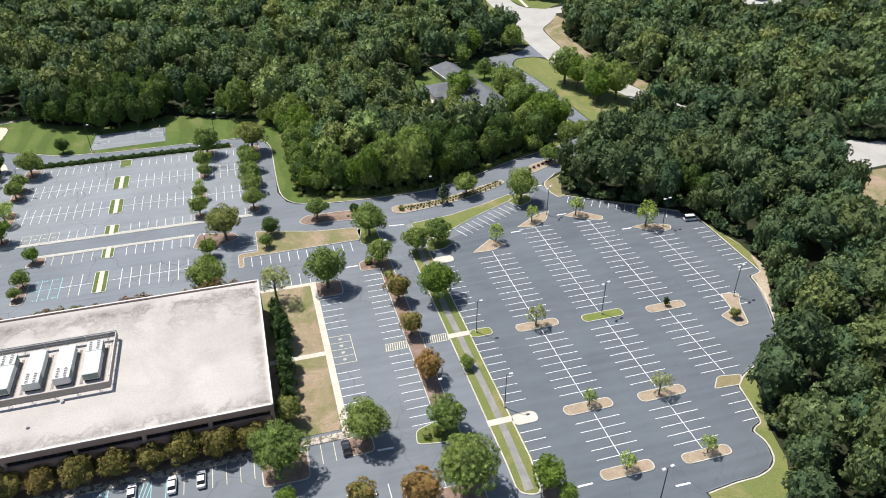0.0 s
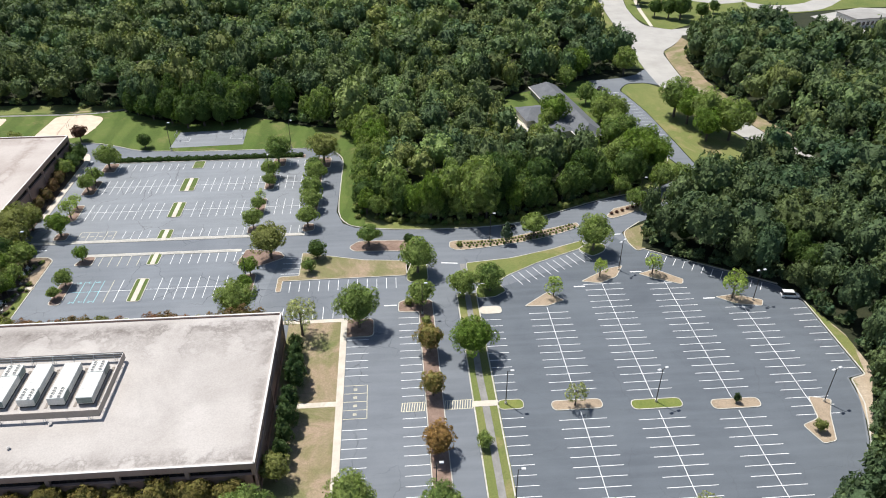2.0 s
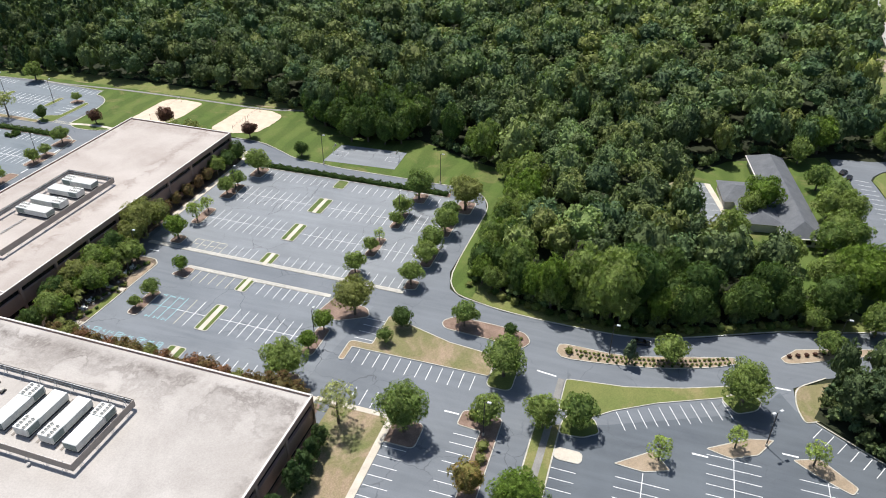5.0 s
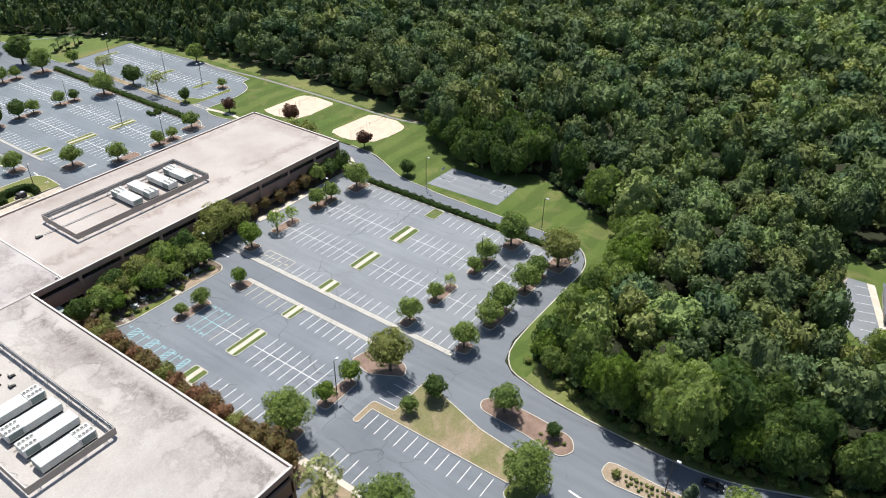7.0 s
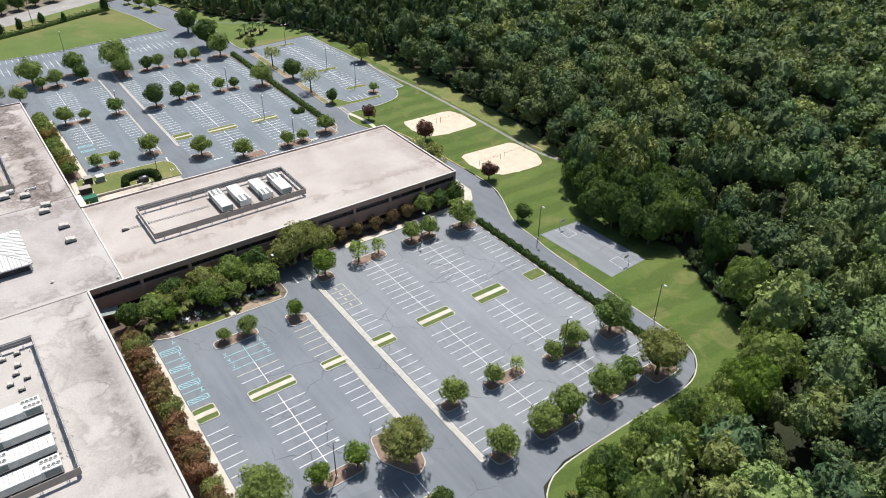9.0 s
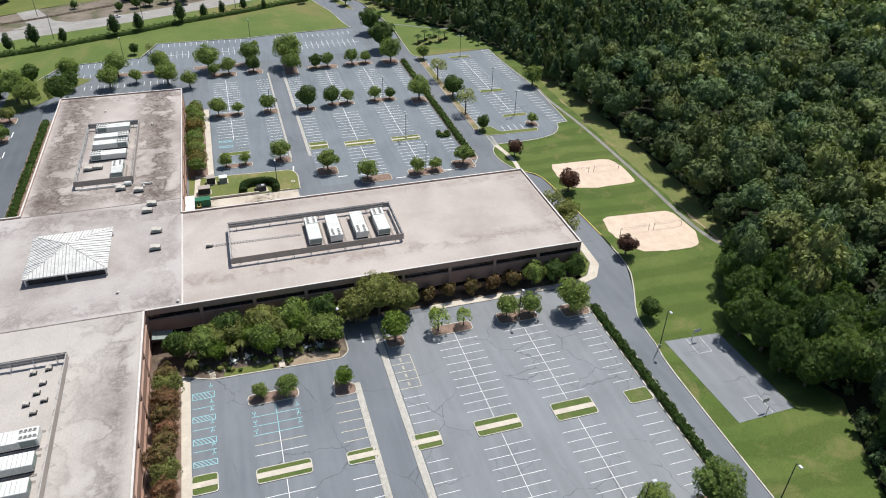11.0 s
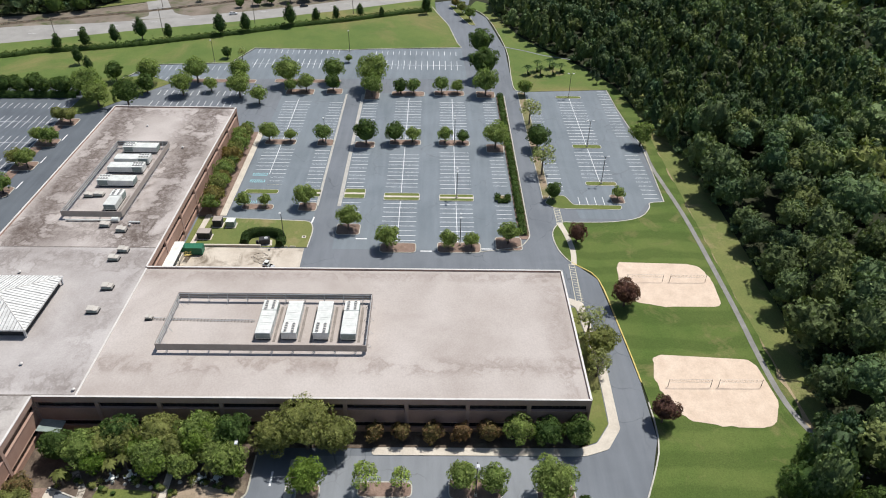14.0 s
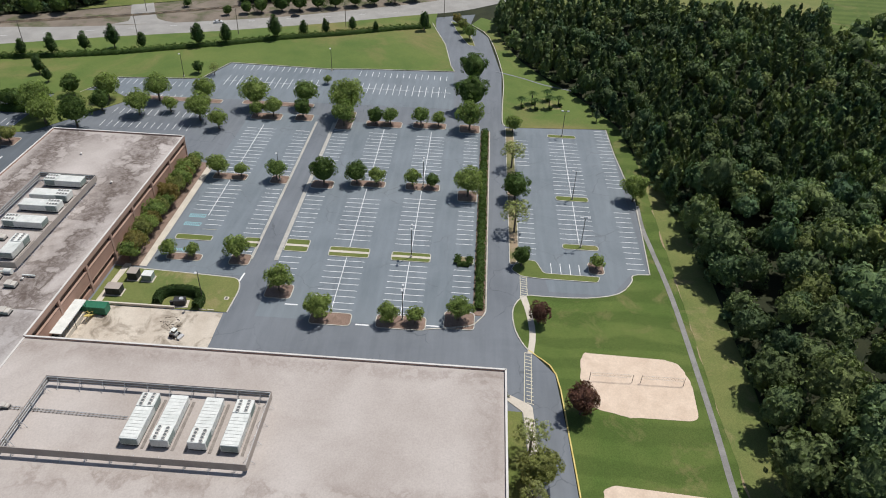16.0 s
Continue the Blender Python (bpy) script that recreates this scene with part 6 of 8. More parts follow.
def crown_arrays(seed, cards, size, lumps=16, shape=(1.0, 1.0, 0.95), core=0.7, loose=0.5, cone=0.0, core_n=3, top=False, rad=(0.22, 0.42), reach=(0.48, 0.76), body=0.74):
    """A crown of unit radius centred on the origin, all in quads: clumps on a lumpy body, each card a loose spray of leaves."""
    rng = np.random.default_rng(seed)
    i = np.arange(lumps) + 0.5
    polar, around = np.arccos(1 - 2 * i / lumps), math.pi * (1 + 5 ** 0.5) * i + rng.uniform(0, 6.28)
    centres = np.stack([np.cos(around) * np.sin(polar), np.sin(around) * np.sin(polar), np.cos(polar)], 1) + rng.normal(scale=0.22, size=(lumps, 3))
    centres /= np.linalg.norm(centres, axis=1)[:, None]
    centres[:, 2] = np.where(centres[:, 2] < -0.45, -centres[:, 2] * 0.5, centres[:, 2])
    centres *= rng.uniform(*reach, (lumps, 1))
    radii = rng.uniform(*rad, lumps)
    pick = rng.choice(lumps, cards, p=radii ** 2 / np.sum(radii ** 2))
    d = rng.normal(size=(cards, 3)) + 0.9 * centres[pick]
    d[:, 2] += 0.15
    d /= np.linalg.norm(d, axis=1)[:, None]
    place = centres[pick] + d * radii[pick][:, None] * rng.uniform(0.82, 1.05, (cards, 1))
    if top:
        low = place[:, 2] < -0.25
        place[low] *= (1, 1, -1)
        d[low] *= (1, 1, -1)
    facing = d + rng.normal(scale=loose, size=(cards, 3)) + np.array([0, 0, 0.2])
    facing /= np.linalg.norm(facing, axis=1)[:, None]
    side = np.cross(facing, rng.normal(size=(cards, 3)))
    side /= np.linalg.norm(side, axis=1)[:, None]
    up = np.cross(facing, side)
    s = size * rng.uniform(0.6, 1.35, (cards, 1))
    place = shaped(place, shape, cone)
    corners = []
    for a, b in ((-1, -0.55), (0.5, -0.9), (1, 0.5), (-0.4, 0.95)):
        j = rng.uniform(0.7, 1.2, (cards, 1))
        corners.append(place + s * j * (a * side + b * up) + facing * s * rng.uniform(-0.35, 0.35, (cards, 1)))
    verts = np.stack(corners, 1).reshape(-1, 3)
    faces = np.arange(cards * 4).reshape(-1, 4)
    if core:
        cv, cf = cube_sphere(core_n)
        cv = shaped(cv * clump_reach(cv, centres, radii, core, body)[:, None], shape, cone)
        faces = np.vstack([faces, cf + len(verts)])
        verts = np.vstack([verts, cv])
    return verts, faces, np.arange(len(faces)) >= cards


def quad_mesh(name, verts, faces, dense, leaves, tone=None):
    me = bpy.data.meshes.new(name)
    me.vertices.add(len(verts))
    me.vertices.foreach_set("co", np.ascontiguousarray(verts, np.float32).ravel())
    me.loops.add(faces.size)
    me.loops.foreach_set("vertex_index", np.ascontiguousarray(faces, np.int32).ravel())
    me.polygons.add(len(faces))
    me.polygons.foreach_set("loop_start", np.arange(0, faces.size, 4, dtype=np.int32))
    for m in leaves:
        me.materials.append(m)
    me.polygons.foreach_set("material_index", np.ascontiguousarray(dense, np.int32))
    if tone is not None:
        a = me.attributes.new("tone", "FLOAT", "FACE")
        a.data.foreach_set("value", np.ascontiguousarray(tone, np.float32))
    me.update(calc_edges=True)
    return me


KINDS = {  # label, cards, card size, lumps, shape, core, cone, trunk share of height
    "o": ("round-crowned green oak in a kerbed bed", 1500, 0.086, 30, (1, 1, 0.95), 0.6, 0.0),
    "b": ("bright green leafy lot tree", 1400, 0.086, 28, (1, 1, 1.0), 0.56, 0.0),
    "d": ("dark green dense round tree", 1400, 0.086, 28, (1, 1, 1.0), 0.72, 0.0),
    "e": ("dark columnar evergreen beside the wall", 900, 0.1, 22, (0.8, 0.8, 1.35), 0.68, 0.45),
    "g": ("olive-green spreading tree by the walls", 1400, 0.086, 30, (1, 1, 0.9), 0.66, 0.0),
    "r": ("russet and green round tree in a mulch bed", 1200, 0.088, 26, (1, 1, 0.95), 0.66, 0.0),
    "m": ("crepe myrtle tinged russet along the wall", 850, 0.108, 22, (1, 1, 1.0), 0.68, 0.0),
    "u": ("dark russet crepe myrtle along the brick wall", 850, 0.108, 22, (1, 1, 1.15), 0.66, 0.0),
    "w": ("wine-red leafed small tree on the lawn", 850, 0.105, 22, (1, 1, 0.95), 0.66, 0.0),
    "y": ("young thin tree with light green leaves", 520, 0.1, 16, (0.9, 0.9, 1.1), 0.0, 0.0),
    "p": ("pale sparse-leaved tree with bare limbs", 480, 0.095, 20, (1, 1, 1.0), 0.0, 0.0),
    "c": ("small narrow dark green conifer", 750, 0.11, 20, (0.75, 0.75, 1.4), 0.6, 0.8),
}
CROWNS, BROAD = {}, {}
for kind, (label, cards, size, lumps, shape, core, cone) in KINDS.items():
    CROWNS[kind] = [quad_mesh("crown", *crown_arrays(11 * k + ord(kind), cards, size, lumps, shape, core, cone=cone), LEAF[kind]) for k in range(4 if kind in "obm" else 2)]
    if kind in "obgrd":
        BROAD[kind] = [quad_mesh("crown", *crown_arrays(77 * k + ord(kind), 2600, 0.064, 44, shape, 0.62), LEAF[kind]) for k in range(2)]


DISTANT = {kind: [quad_mesh("crown", *crown_arrays(53 * k + ord(kind), 420, 0.15, 18, KINDS[kind][4], KINDS[kind][5], cone=KINDS[kind][6]), LEAF[kind]) for k in range(2)] for kind in "de"}


def trunk_mesh(seed):
    """A tapered stem from z 0 to the crown's middle at 1, with limbs; crown radius 1."""
    rng = random.Random(seed)
    bm = tube(bmesh.new(), (0, 0, -1.3), (0, 0, -0.35), 0.075, 0.055, 7)
    tube(bm, (0, 0, -0.35), (0.03, 0.02, 0.35), 0.055, 0.03, 6)
    for k in range(6):
        a = k * 1.05 + rng.uniform(-0.3, 0.3)
        z = rng.uniform(-0.45, 0.1)
        tube(bm, (0, 0, z), (0.62 * math.cos(a), 0.62 * math.sin(a), z + rng.uniform(0.3, 0.6)), 0.032, 0.012, 5)
    me = bpy.data.meshes.new("trunk")
    bm.to_mesh(me)
    bm.free()
    me.materials.append(BARK)
    return me


TRUNK = [trunk_mesh(k) for k in range(3)]
tree_rng = random.Random(7)


def tree(x, y, r, kind="o", group="lot trees", z=0.1, lift=None, label=None):
    """A tree with its crown's middle about 1.15 r up; the trunk starts at the ground."""
    tall = {"e": 1.35, "c": 1.4, "y": 1.3, "p": 1.3}.get(kind, 1.15) if lift is None else lift
    root = thing("tree", pose(x, y, z, 0, 0, tree_rng.uniform(0, 360)), label or KINDS[kind][0], "tree", group)
    mid = r * tall
    bushy = group in ("wood-edge trees", "garden trees")
    s = r * tree_rng.uniform(0.97, 1.05)
    t = piece("trunk", tree_rng.choice(TRUNK), root)
    t.location, t.scale = (0, 0, mid), (r, r, mid / 1.3)
    c = piece("crown", tree_rng.choice(DISTANT[kind] if kind in DISTANT and (x < -275 or y > 420) else BROAD[kind] if r > 4.9 and kind in BROAD and group == "lot trees" else CROWNS[kind]), root)
    c.location, c.scale = (0, 0, mid), (s, s, mid * 0.98 if bushy else s * tree_rng.uniform(0.95, 1.05))
    c.rotation_euler = (0, 0, tree_rng.uniform(0, 6.28))
    return root


TREES = """9.2 112.6 5.6 o;27.2 110.6 4.9 o;26.9 93.4 7.2 o;-9.8 109.3 6.2 o;42.9 89.4 4.0 b;27.8 127.7 4.0 r;27.7 145.6 3.7 r;38 129 2.0 o;-5.5 154 3.5 e;-5.3 150 3.8 e;-5.7 142 3.5 e;-5.9 137.4 3.4 e;-6.1 132.4 3.1 e;-6.3 128 2.8 e;-6.1 158.6 3.1 e;-6.3 162.6 2.8 e;-7 122.9 3.8 g;-5.6 170.6 5.2 p;
61.9 109 2.2 y;61.2 89.2 2.4 y;80.5 88.6 2.3 y;79.5 107.4 2.9 p;60.9 139.8 3.0 p;99.4 138 1.2 e;114.4 127.8 1.6 g;16.8 92 4.9 r;5.2 95.4 3.6 r;-9.6 99.6 2.5 b;45.6 85 2.4 b;
9.4 172.9 6.4 o;26.6 181 4.1 o;38.7 184 4.4 o;46.8 186.8 4.5 o;27.8 161.4 4.3 r;38.8 158.9 5.7 b;26.4 197.4 5.8 o;-18.4 208.4 6.0 g;-4.2 207.4 3.1 d;-6.2 200.2 2.2 o;11.6 213 4.0 o;24.3 213 2.0 d;55.3 211.8 3.0 c;64.8 214.8 4.2 o;82 205.6 5.9 o;
64.6 182.6 3.0 y;80.4 191.4 2.8 y;96.4 191.4 3.2 y;115.4 178 4.2 y;103.6 231.2 3.7 o;-24 179.6 5.6 o;-23.5 199.6 3.0 b;-23.7 191 3.0 b;-76 211 2.6 b;-77.4 191.8 2.0 o;-76.4 198 2.8 o;-26.4 226.6 3.6 o;-26.4 238.4 2.7 o;-26.4 245.6 2.1 y;
-8.6 226.2 4.0 o;-8 238 3.9 o;-8.4 245 4.3 o;-8.1 256.6 4.4 o;-8.6 265.2 3.5 o;-6.1 273 6.5 g;-23.6 275 5.5 o;-25.2 263 3.7 o;-24.8 256 2.6 o;-87 274.4 4.9 o;-89.2 256.6 3.5 o;-88.7 263 3.2 o;-88.6 237.6 3.4 y;-89 244.6 2.6 y;-87.6 226 4.4 b;
-78.8 293 3.1 d;-106.7 301.4 3.7 w;-95.6 174.4 3.6 d;-94.4 180 4.4 o;-97 187.4 4.2 g;-93.2 194.2 4.2 o;-96.8 202.6 4.2 b;-92.4 209.6 4.2 o;-92.4 182.6 3.0 b;-91.4 194.6 3.3 b;-91.7 200.6 3.0 o;-91.5 210.7 3.2 b;-96 183.6 3.8 g;-95.8 190.6 3.4 b;-95.6 198.2 3.8 g;-95.4 206 3.8 o;-97.6 217.8 4.8 g;-99 224.4 6.4 g;-98.4 231 4.6 g;-98.2 209.6 4.6 d;-98.6 202.4 4.6 o;-98.4 194.4 4.6 g;-98.4 186.4 4.4 d;
-101 269 3.6 o;-100.6 275.2 3.5 d;-100.2 281.4 3.6 d;-101.2 238.4 2.3 u;-101.2 244.3 2.4 u;-101.2 250.6 2.4 u;-101 256.9 2.5 u;-101 262.8 2.6 u;-240.8 189.2 4.2 o;-241 197 2.8 o;-240.7 209 3.9 o;-239.2 225.2 5.2 d;-241.2 235.8 4.4 o;-241.8 242.4 3.4 o;-241.6 254.4 3.4 o;
-241.6 261 2.8 o;-237.5 273 5.7 o;-195 190 2.7 o;-195.2 196.6 2.4 o;-195.4 209.2 4.0 o;-182.6 224.4 4.4 o;-172.8 236.8 4.1 o;-173 254.9 3.2 o;-173.4 261.8 2.7 o;-175.6 272.8 3.9 o;-287 288.6 3.6 o;-258.7 287.7 5.1 p;-237.6 288.4 5.1 d;-218.3 287.9 5.3 p;
-201.2 289.6 3.3 d;-202 311 2.5 o;-240.9 327.4 4.9 o;-176.6 293.4 3.5 w;-146.7 301.4 4.2 w;-295 187 6.3 o;-299 206 5.8 o;-292.6 224 8.0 o;-284 224 5.5 o;-287 235.8 3.6 o;-287.4 241.4 3.6 o;-288 253.2 4.0 o;-288.6 260 3.1 o;-333.6 272 7.1 d;-304.7 272 7.8 d;
-286.4 272 6.0 o;-288.2 195.7 4.2 o;-287.4 189.4 3.2 o;-289.2 207 4.1 o;-323.2 210.1 2.0 o;-275.1 178.4 4.1 o;-297.6 165.7 5.4 o;-281.4 169.1 5.7 o;-287.1 155.6 3.4 o;-296.4 147.5 6.1 o;-282.9 145 5.4 o;-294.2 128 5.7 o;-284.4 129.6 4.5 o;-269.1 127.3 6.5 d;
-296.7 112.1 4.7 d;-270.3 114.7 6.0 o;-277.4 108.8 7 o;-326.5 152.9 2.9 d;-325.5 160.2 2.6 p;-411 261.4 3.0 r;-400 265 3.6 g;-388.6 268.6 4.0 o;-300.9 322.2 2.3 c;-336.6 330.3 2.1 c;
-306.8 321.2 2.4 c;-127.4 291.2 4.4 g;-134.6 289.6 4.2 p;-120.6 289.4 3.4 p;-254.4 110 3.6 g;-255.8 105.6 3.2 g;-236.7 110.2 3.7 o;-238 105.4 3.2 o;-219 110 3.8 o;-220.4 105.4 3.3 g;-201.4 110.2 3.8 o;-202.6 105.2 3.4 o"""
for row in TREES.replace("\n", "").split(";"):
    x, y, r, kind = row.split()
    if kind == "o" and float(x) < -160 and int(float(y) * 10) % 9 == 0:
        kind = "d"
    tree(float(x), float(y), float(r) * (0.93 if float(x) < -160 else 1), kind, z=0.04)
for k, x in enumerate((-15.7, -22.4, -29.3, -36.2, -43, -50.3, -57.4, -64, -71, -78)):
    tree(x, 117.6, 3.75 + 0.25 * (k % 3), "m", "wall myrtles", lift=1.0)
for k in range(18):
    tree(-16.5 - 4.05 * k, 171.9 + 0.4 * math.sin(k * 2.1), 3.2 + 0.35 * math.sin(k * 1.3), "g" if k % 6 == 4 else "u", "wall myrtles", lift=1.3)
for k in range(17):
    tree(-191.5 - 3.3 * k, 180.2 + 0.4 * math.sin(k * 1.7), 3.3 + 0.45 * math.sin(k * 2.3), "m" if k % 4 == 1 else "g" if k % 2 else "o", "wall shrubs", lift=1.15, label="olive-green tall shrub along the far wing")
for row in "-333.3 71.4 3.0;-336.9 83 3.6;-343.5 94.7 3.3;-349.8 105.6 4.0;-350.8 118.6 2.9;-358.5 142.1 4.0;-363.9 153.7 3.6;-373.4 174.9 4.2;-380.7 186.9 2.8;-385.2 197.2 2.6;-391.6 209.4 2.6;-393.1 221 2;-398.8 245.1 3.5;-316 88 3.0;-308 96 2.4".split(";"):
    x, y, r = map(float, row.split())
    tree(x, y, r * 1.1, "e", "roadside trees", lift=1.35, label="dark upright roadside tree in the hedge line")


def hedge(points, w, h, kind, label, per_metre=70, seed=3, name="hedge", leaf=0.2, loose=1.0):
    """A clipped hedge along a line: a dense body and a skin of leaf sprays."""
    rng = np.random.default_rng(seed)
    verts, faces, dense = [], [], []
    for (ax, ay), (bx, by) in zip(points, points[1:]):
        length = math.hypot(bx - ax, by - ay)
        ux, uy = (bx - ax) / length, (by - ay) / length
        n = int(length * per_metre)
        u, a = rng.uniform(0, length, n), rng.uniform(0, math.pi, n)
        wob = 1 + loose * (0.18 * np.sin(u * 1.7 + seed) + 0.1 * np.sin(u * 4.1))
        off, z = np.cos(a) * w / 2 * wob, np.clip(np.sin(a) * 1.25, 0, 1) * h * wob
        p = np.stack([ax + ux * u - uy * off, ay + uy * u + ux * off, z], 1)
        s1, s2 = rng.normal(size=(n, 3)), rng.normal(size=(n, 3))
        s1 /= np.linalg.norm(s1, axis=1)[:, None]
        s2 = np.cross(s1, s2)
        s2 /= np.linalg.norm(s2, axis=1)[:, None]
        k = leaf * rng.uniform(0.7, 1.4, (n, 1))
        q = np.stack([p - s1 * k - s2 * k, p + s1 * k - s2 * k, p + s1 * k + s2 * k, p - s1 * k + s2 * k], 1).reshape(-1, 3)
        faces.append(np.arange(n * 4).reshape(-1, 4) + sum(map(len, verts)))
        verts.append(q)
        m = max(1 if loose < 1 else 2, int(length / 1.5))
        ring = []
        for i in range(m + 1):
            t = length * i / m
            f = (0.98 - 0.16 * loose) * (1 + 0.12 * loose * math.sin(t * 1.7 + seed))
            for o, zz in ((-0.5, 0), (-0.42, 0.8), (0, 0.95), (0.42, 0.8), (0.5, 0)):
                ring.append((ax + ux * t - uy * o * w * f, ay + uy * t + ux * o * w * f, zz * h * f))
        base = sum(map(len, verts))
        verts.append(np.array(ring))
        faces.append(np.array([(base + 5 * i + j, base + 5 * i + j + 1, base + 5 * i + j + 6, base + 5 * i + j + 5) for i in range(m) for j in range(4)]))
        dense += [0] * n + [1] * (m * 4)
    verts, faces, dense = np.vstack(verts), np.vstack(faces), np.array(dense)
    root = thing(name, pose(0, 0, 0), label, "hedge", "hedges")
    for part_name, mask in (("leaves", dense == 0), ("body", dense == 1)):
        used, index = np.unique(faces[mask], return_inverse=True)
        piece(part_name, quad_mesh(part_name, verts[used], index.reshape(-1, 4), dense[mask], LEAF[kind]), root, "dense inner twigs" if part_name == "body" else "skin of small leaves")
    return root


hedge([(-87, 281), (-15, 281)], 2.2, 1.3, "d", "dark clipped hedge along the lot edge", seed=5)
hedge([(-286, 278), (-180, 278)], 2.4, 1.5, "d", "long dark clipped hedge beside the drive", 50, 6)
hedge([(-203, 271.4), (-199.6, 271.4), (-199.6, 274.8), (-203, 274.8)], 1.8, 1.2, "d", "dark clipped island hedge", 50, 8)
hedge(smooth_line([(-172.8, 205.2), (-176, 205.4), (-178.4, 203.6), (-179, 200), (-178.6, 196.6), (-176.6, 194.6), (-173.6, 194.6)], 3), 2.4, 2.5, "e", "dark horseshoe-shaped clipped hedge", 420, 9, leaf=0.09, loose=0.25)
hedge([(-296, -30), (-314, 22), (-326, 54), (-331, 63), (-336, 86), (-343, 108), (-353, 131), (-363, 154), (-375, 178), (-385, 204), (-398, 231), (-404, 248)], 3.2, 2.2, "d", "long ragged dark roadside hedge", 46, 12)
for row in "-406 141 2.6;-410 150 3.4;-413 157 4.2;-417 167 4.6;-420 176 4.8;-424.6 185 4.8;-428 194 5;-432.4 204 5;-437 214 5;-442 225 5.2;-448 236 5;-416 116 2.4;-394 58 4.6;-389 46 5".split(";"):
    x, y, r = map(float, row.split())
    tree(x, y, r, "d", "railside trees", 0, 1.05, "dark bushy tree beside the railway")
for k in range(12):
    tree(-281.5 - 2.4 * (k % 2), 54 + 4.3 * k, 3.3 + 0.4 * (k * 5 % 3), "d", "lot-edge trees", -0.05, 1.15, "dark dense tree in the row beside the lot")
hedge([(-279.5, 50), (-279.5, 80), (-280.5, 102)], 4, 3, "d", "tall dark hedge mass beside the side lot", 60, 14)
hedge([(-150, 283.2), (-151, 285)], 2, 1.0, "d", "small dark shrubs at the wing corner", 60, 15)
hedge([(-251, 123.4), (-160, 123.4)], 2.6, 1.7, "d", "dark shrub row along the far wing", 40, 16)


SHRUBS = {k: [quad_mesh("shrub", *crown_arrays(7 * i + ord(k), 170, 0.15, 12, (1, 1, 0.95), 0.72, core_n=2), LEAF[k]) for i in range(2)] for k in "gdwo"}


def shrub(x, y, r, kind, label):
    c = piece("shrub", tree_rng.choice(SHRUBS[kind]))
    c.location, c.scale, c.rotation_euler = (x, y, 0.12 + r * 0.55), (r, r, r * 0.8), (0, 0, tree_rng.uniform(0, 6.28))
    tagged(c, label, "shrub", "bed shrubs")


for k in range(34):
    w = k / 33
    x, y = 42 + 37 * w, 211.4 + 8.6 * w * w + 0.4 * w
    shrub(x, y + 1.0, 0.42 + 0.1 * (k % 3), "g" if k % 3 else "d", "small clipped shrub in the planted median")
    shrub(x + 0.5, y - 0.3, 0.4 + 0.1 * (k % 2), "g", "small clipped shrub in the planted median")
    if k % 2:
        shrub(x + 0.2, y - 1.2, 0.45, "d", "small dark shrub in the planted median")
for k in range(9):
    w = k / 8
    shrub(94 + 17 * w, 227.2 + 8 * w, 0.8, "w" if k < 5 else "g", "low red-leafed shrub in the planted median")
for x, y, r in ((24, 210.6, 0.6), (26, 211.4, 0.7), (27.4, 212.4, 0.6), (21.8, 212, 0.5), (40.2, 211.2, 1.3), (28, 170, 1.6), (27.6, 173.6, 1.7), (23, 182, 1.6), (25, 110, 1.5), (22.4, 110, 1.4), (-86.8, 196.2, 0.6), (-86.8, 199.2, 0.6)):
    shrub(x, y, r, "g", "low green shrub in a mulch bed")

def fan_palm(x, y, h, spread=1.0, kind="d"):
    """A short palm: a stout stem and a head of drooping fronds."""
    root = thing("palm", pose(x, y, 0.14, 0, 0, tree_rng.uniform(0, 360)), "short fan palm in a mulch bed", "palm", "palms")
    h *= 1.5
    part("trunk", tube(bmesh.new(), (0, 0, 0), (0, 0, h), 0.24, 0.18, 7), BARK, root)
    bm = bmesh.new()
    for k in range(26):
        a, out = k * 2.4, spread * (0.8 + 1.3 * ((k * 7) % 26) / 26)
        c, s = math.cos(a), math.sin(a)
        up = 1.1 - 0.6 * out
        rows = [(0, 0, h), (out * c * 0.6, out * s * 0.6, h + up), (out * c * 1.25, out * s * 1.25, h + up * 0.55 - 0.2), (out * c * 1.6, out * s * 1.6, h + up * 0.1 - 0.6)]
        w = (0.05, 0.26, 0.24, 0.04)
        vs = [(bm.verts.new((x0 - s * b, y0 + c * b, z0)), bm.verts.new((x0 + s * b, y0 - c * b, z0))) for (x0, y0, z0), b in zip(rows, w)]
        for p, q in zip(vs, vs[1:]):
            bm.faces.new((p[0], p[1], q[1], q[0]))
    part("fronds", bm, LEAF[kind][1], root, "drooping green fronds")


for x, y, h in ((-311, 292.4, 2.6), (-315, 297, 3.2), (-319, 303.4, 2.8), (-311, 303.8, 3.4), (-314.6, 308, 2.4), (-309.6, 298, 2.8)):
    fan_palm(x, y, h)
    shrub(x + 1.0, y + 0.6, 1.2, "d", "dark shrub under the palms")

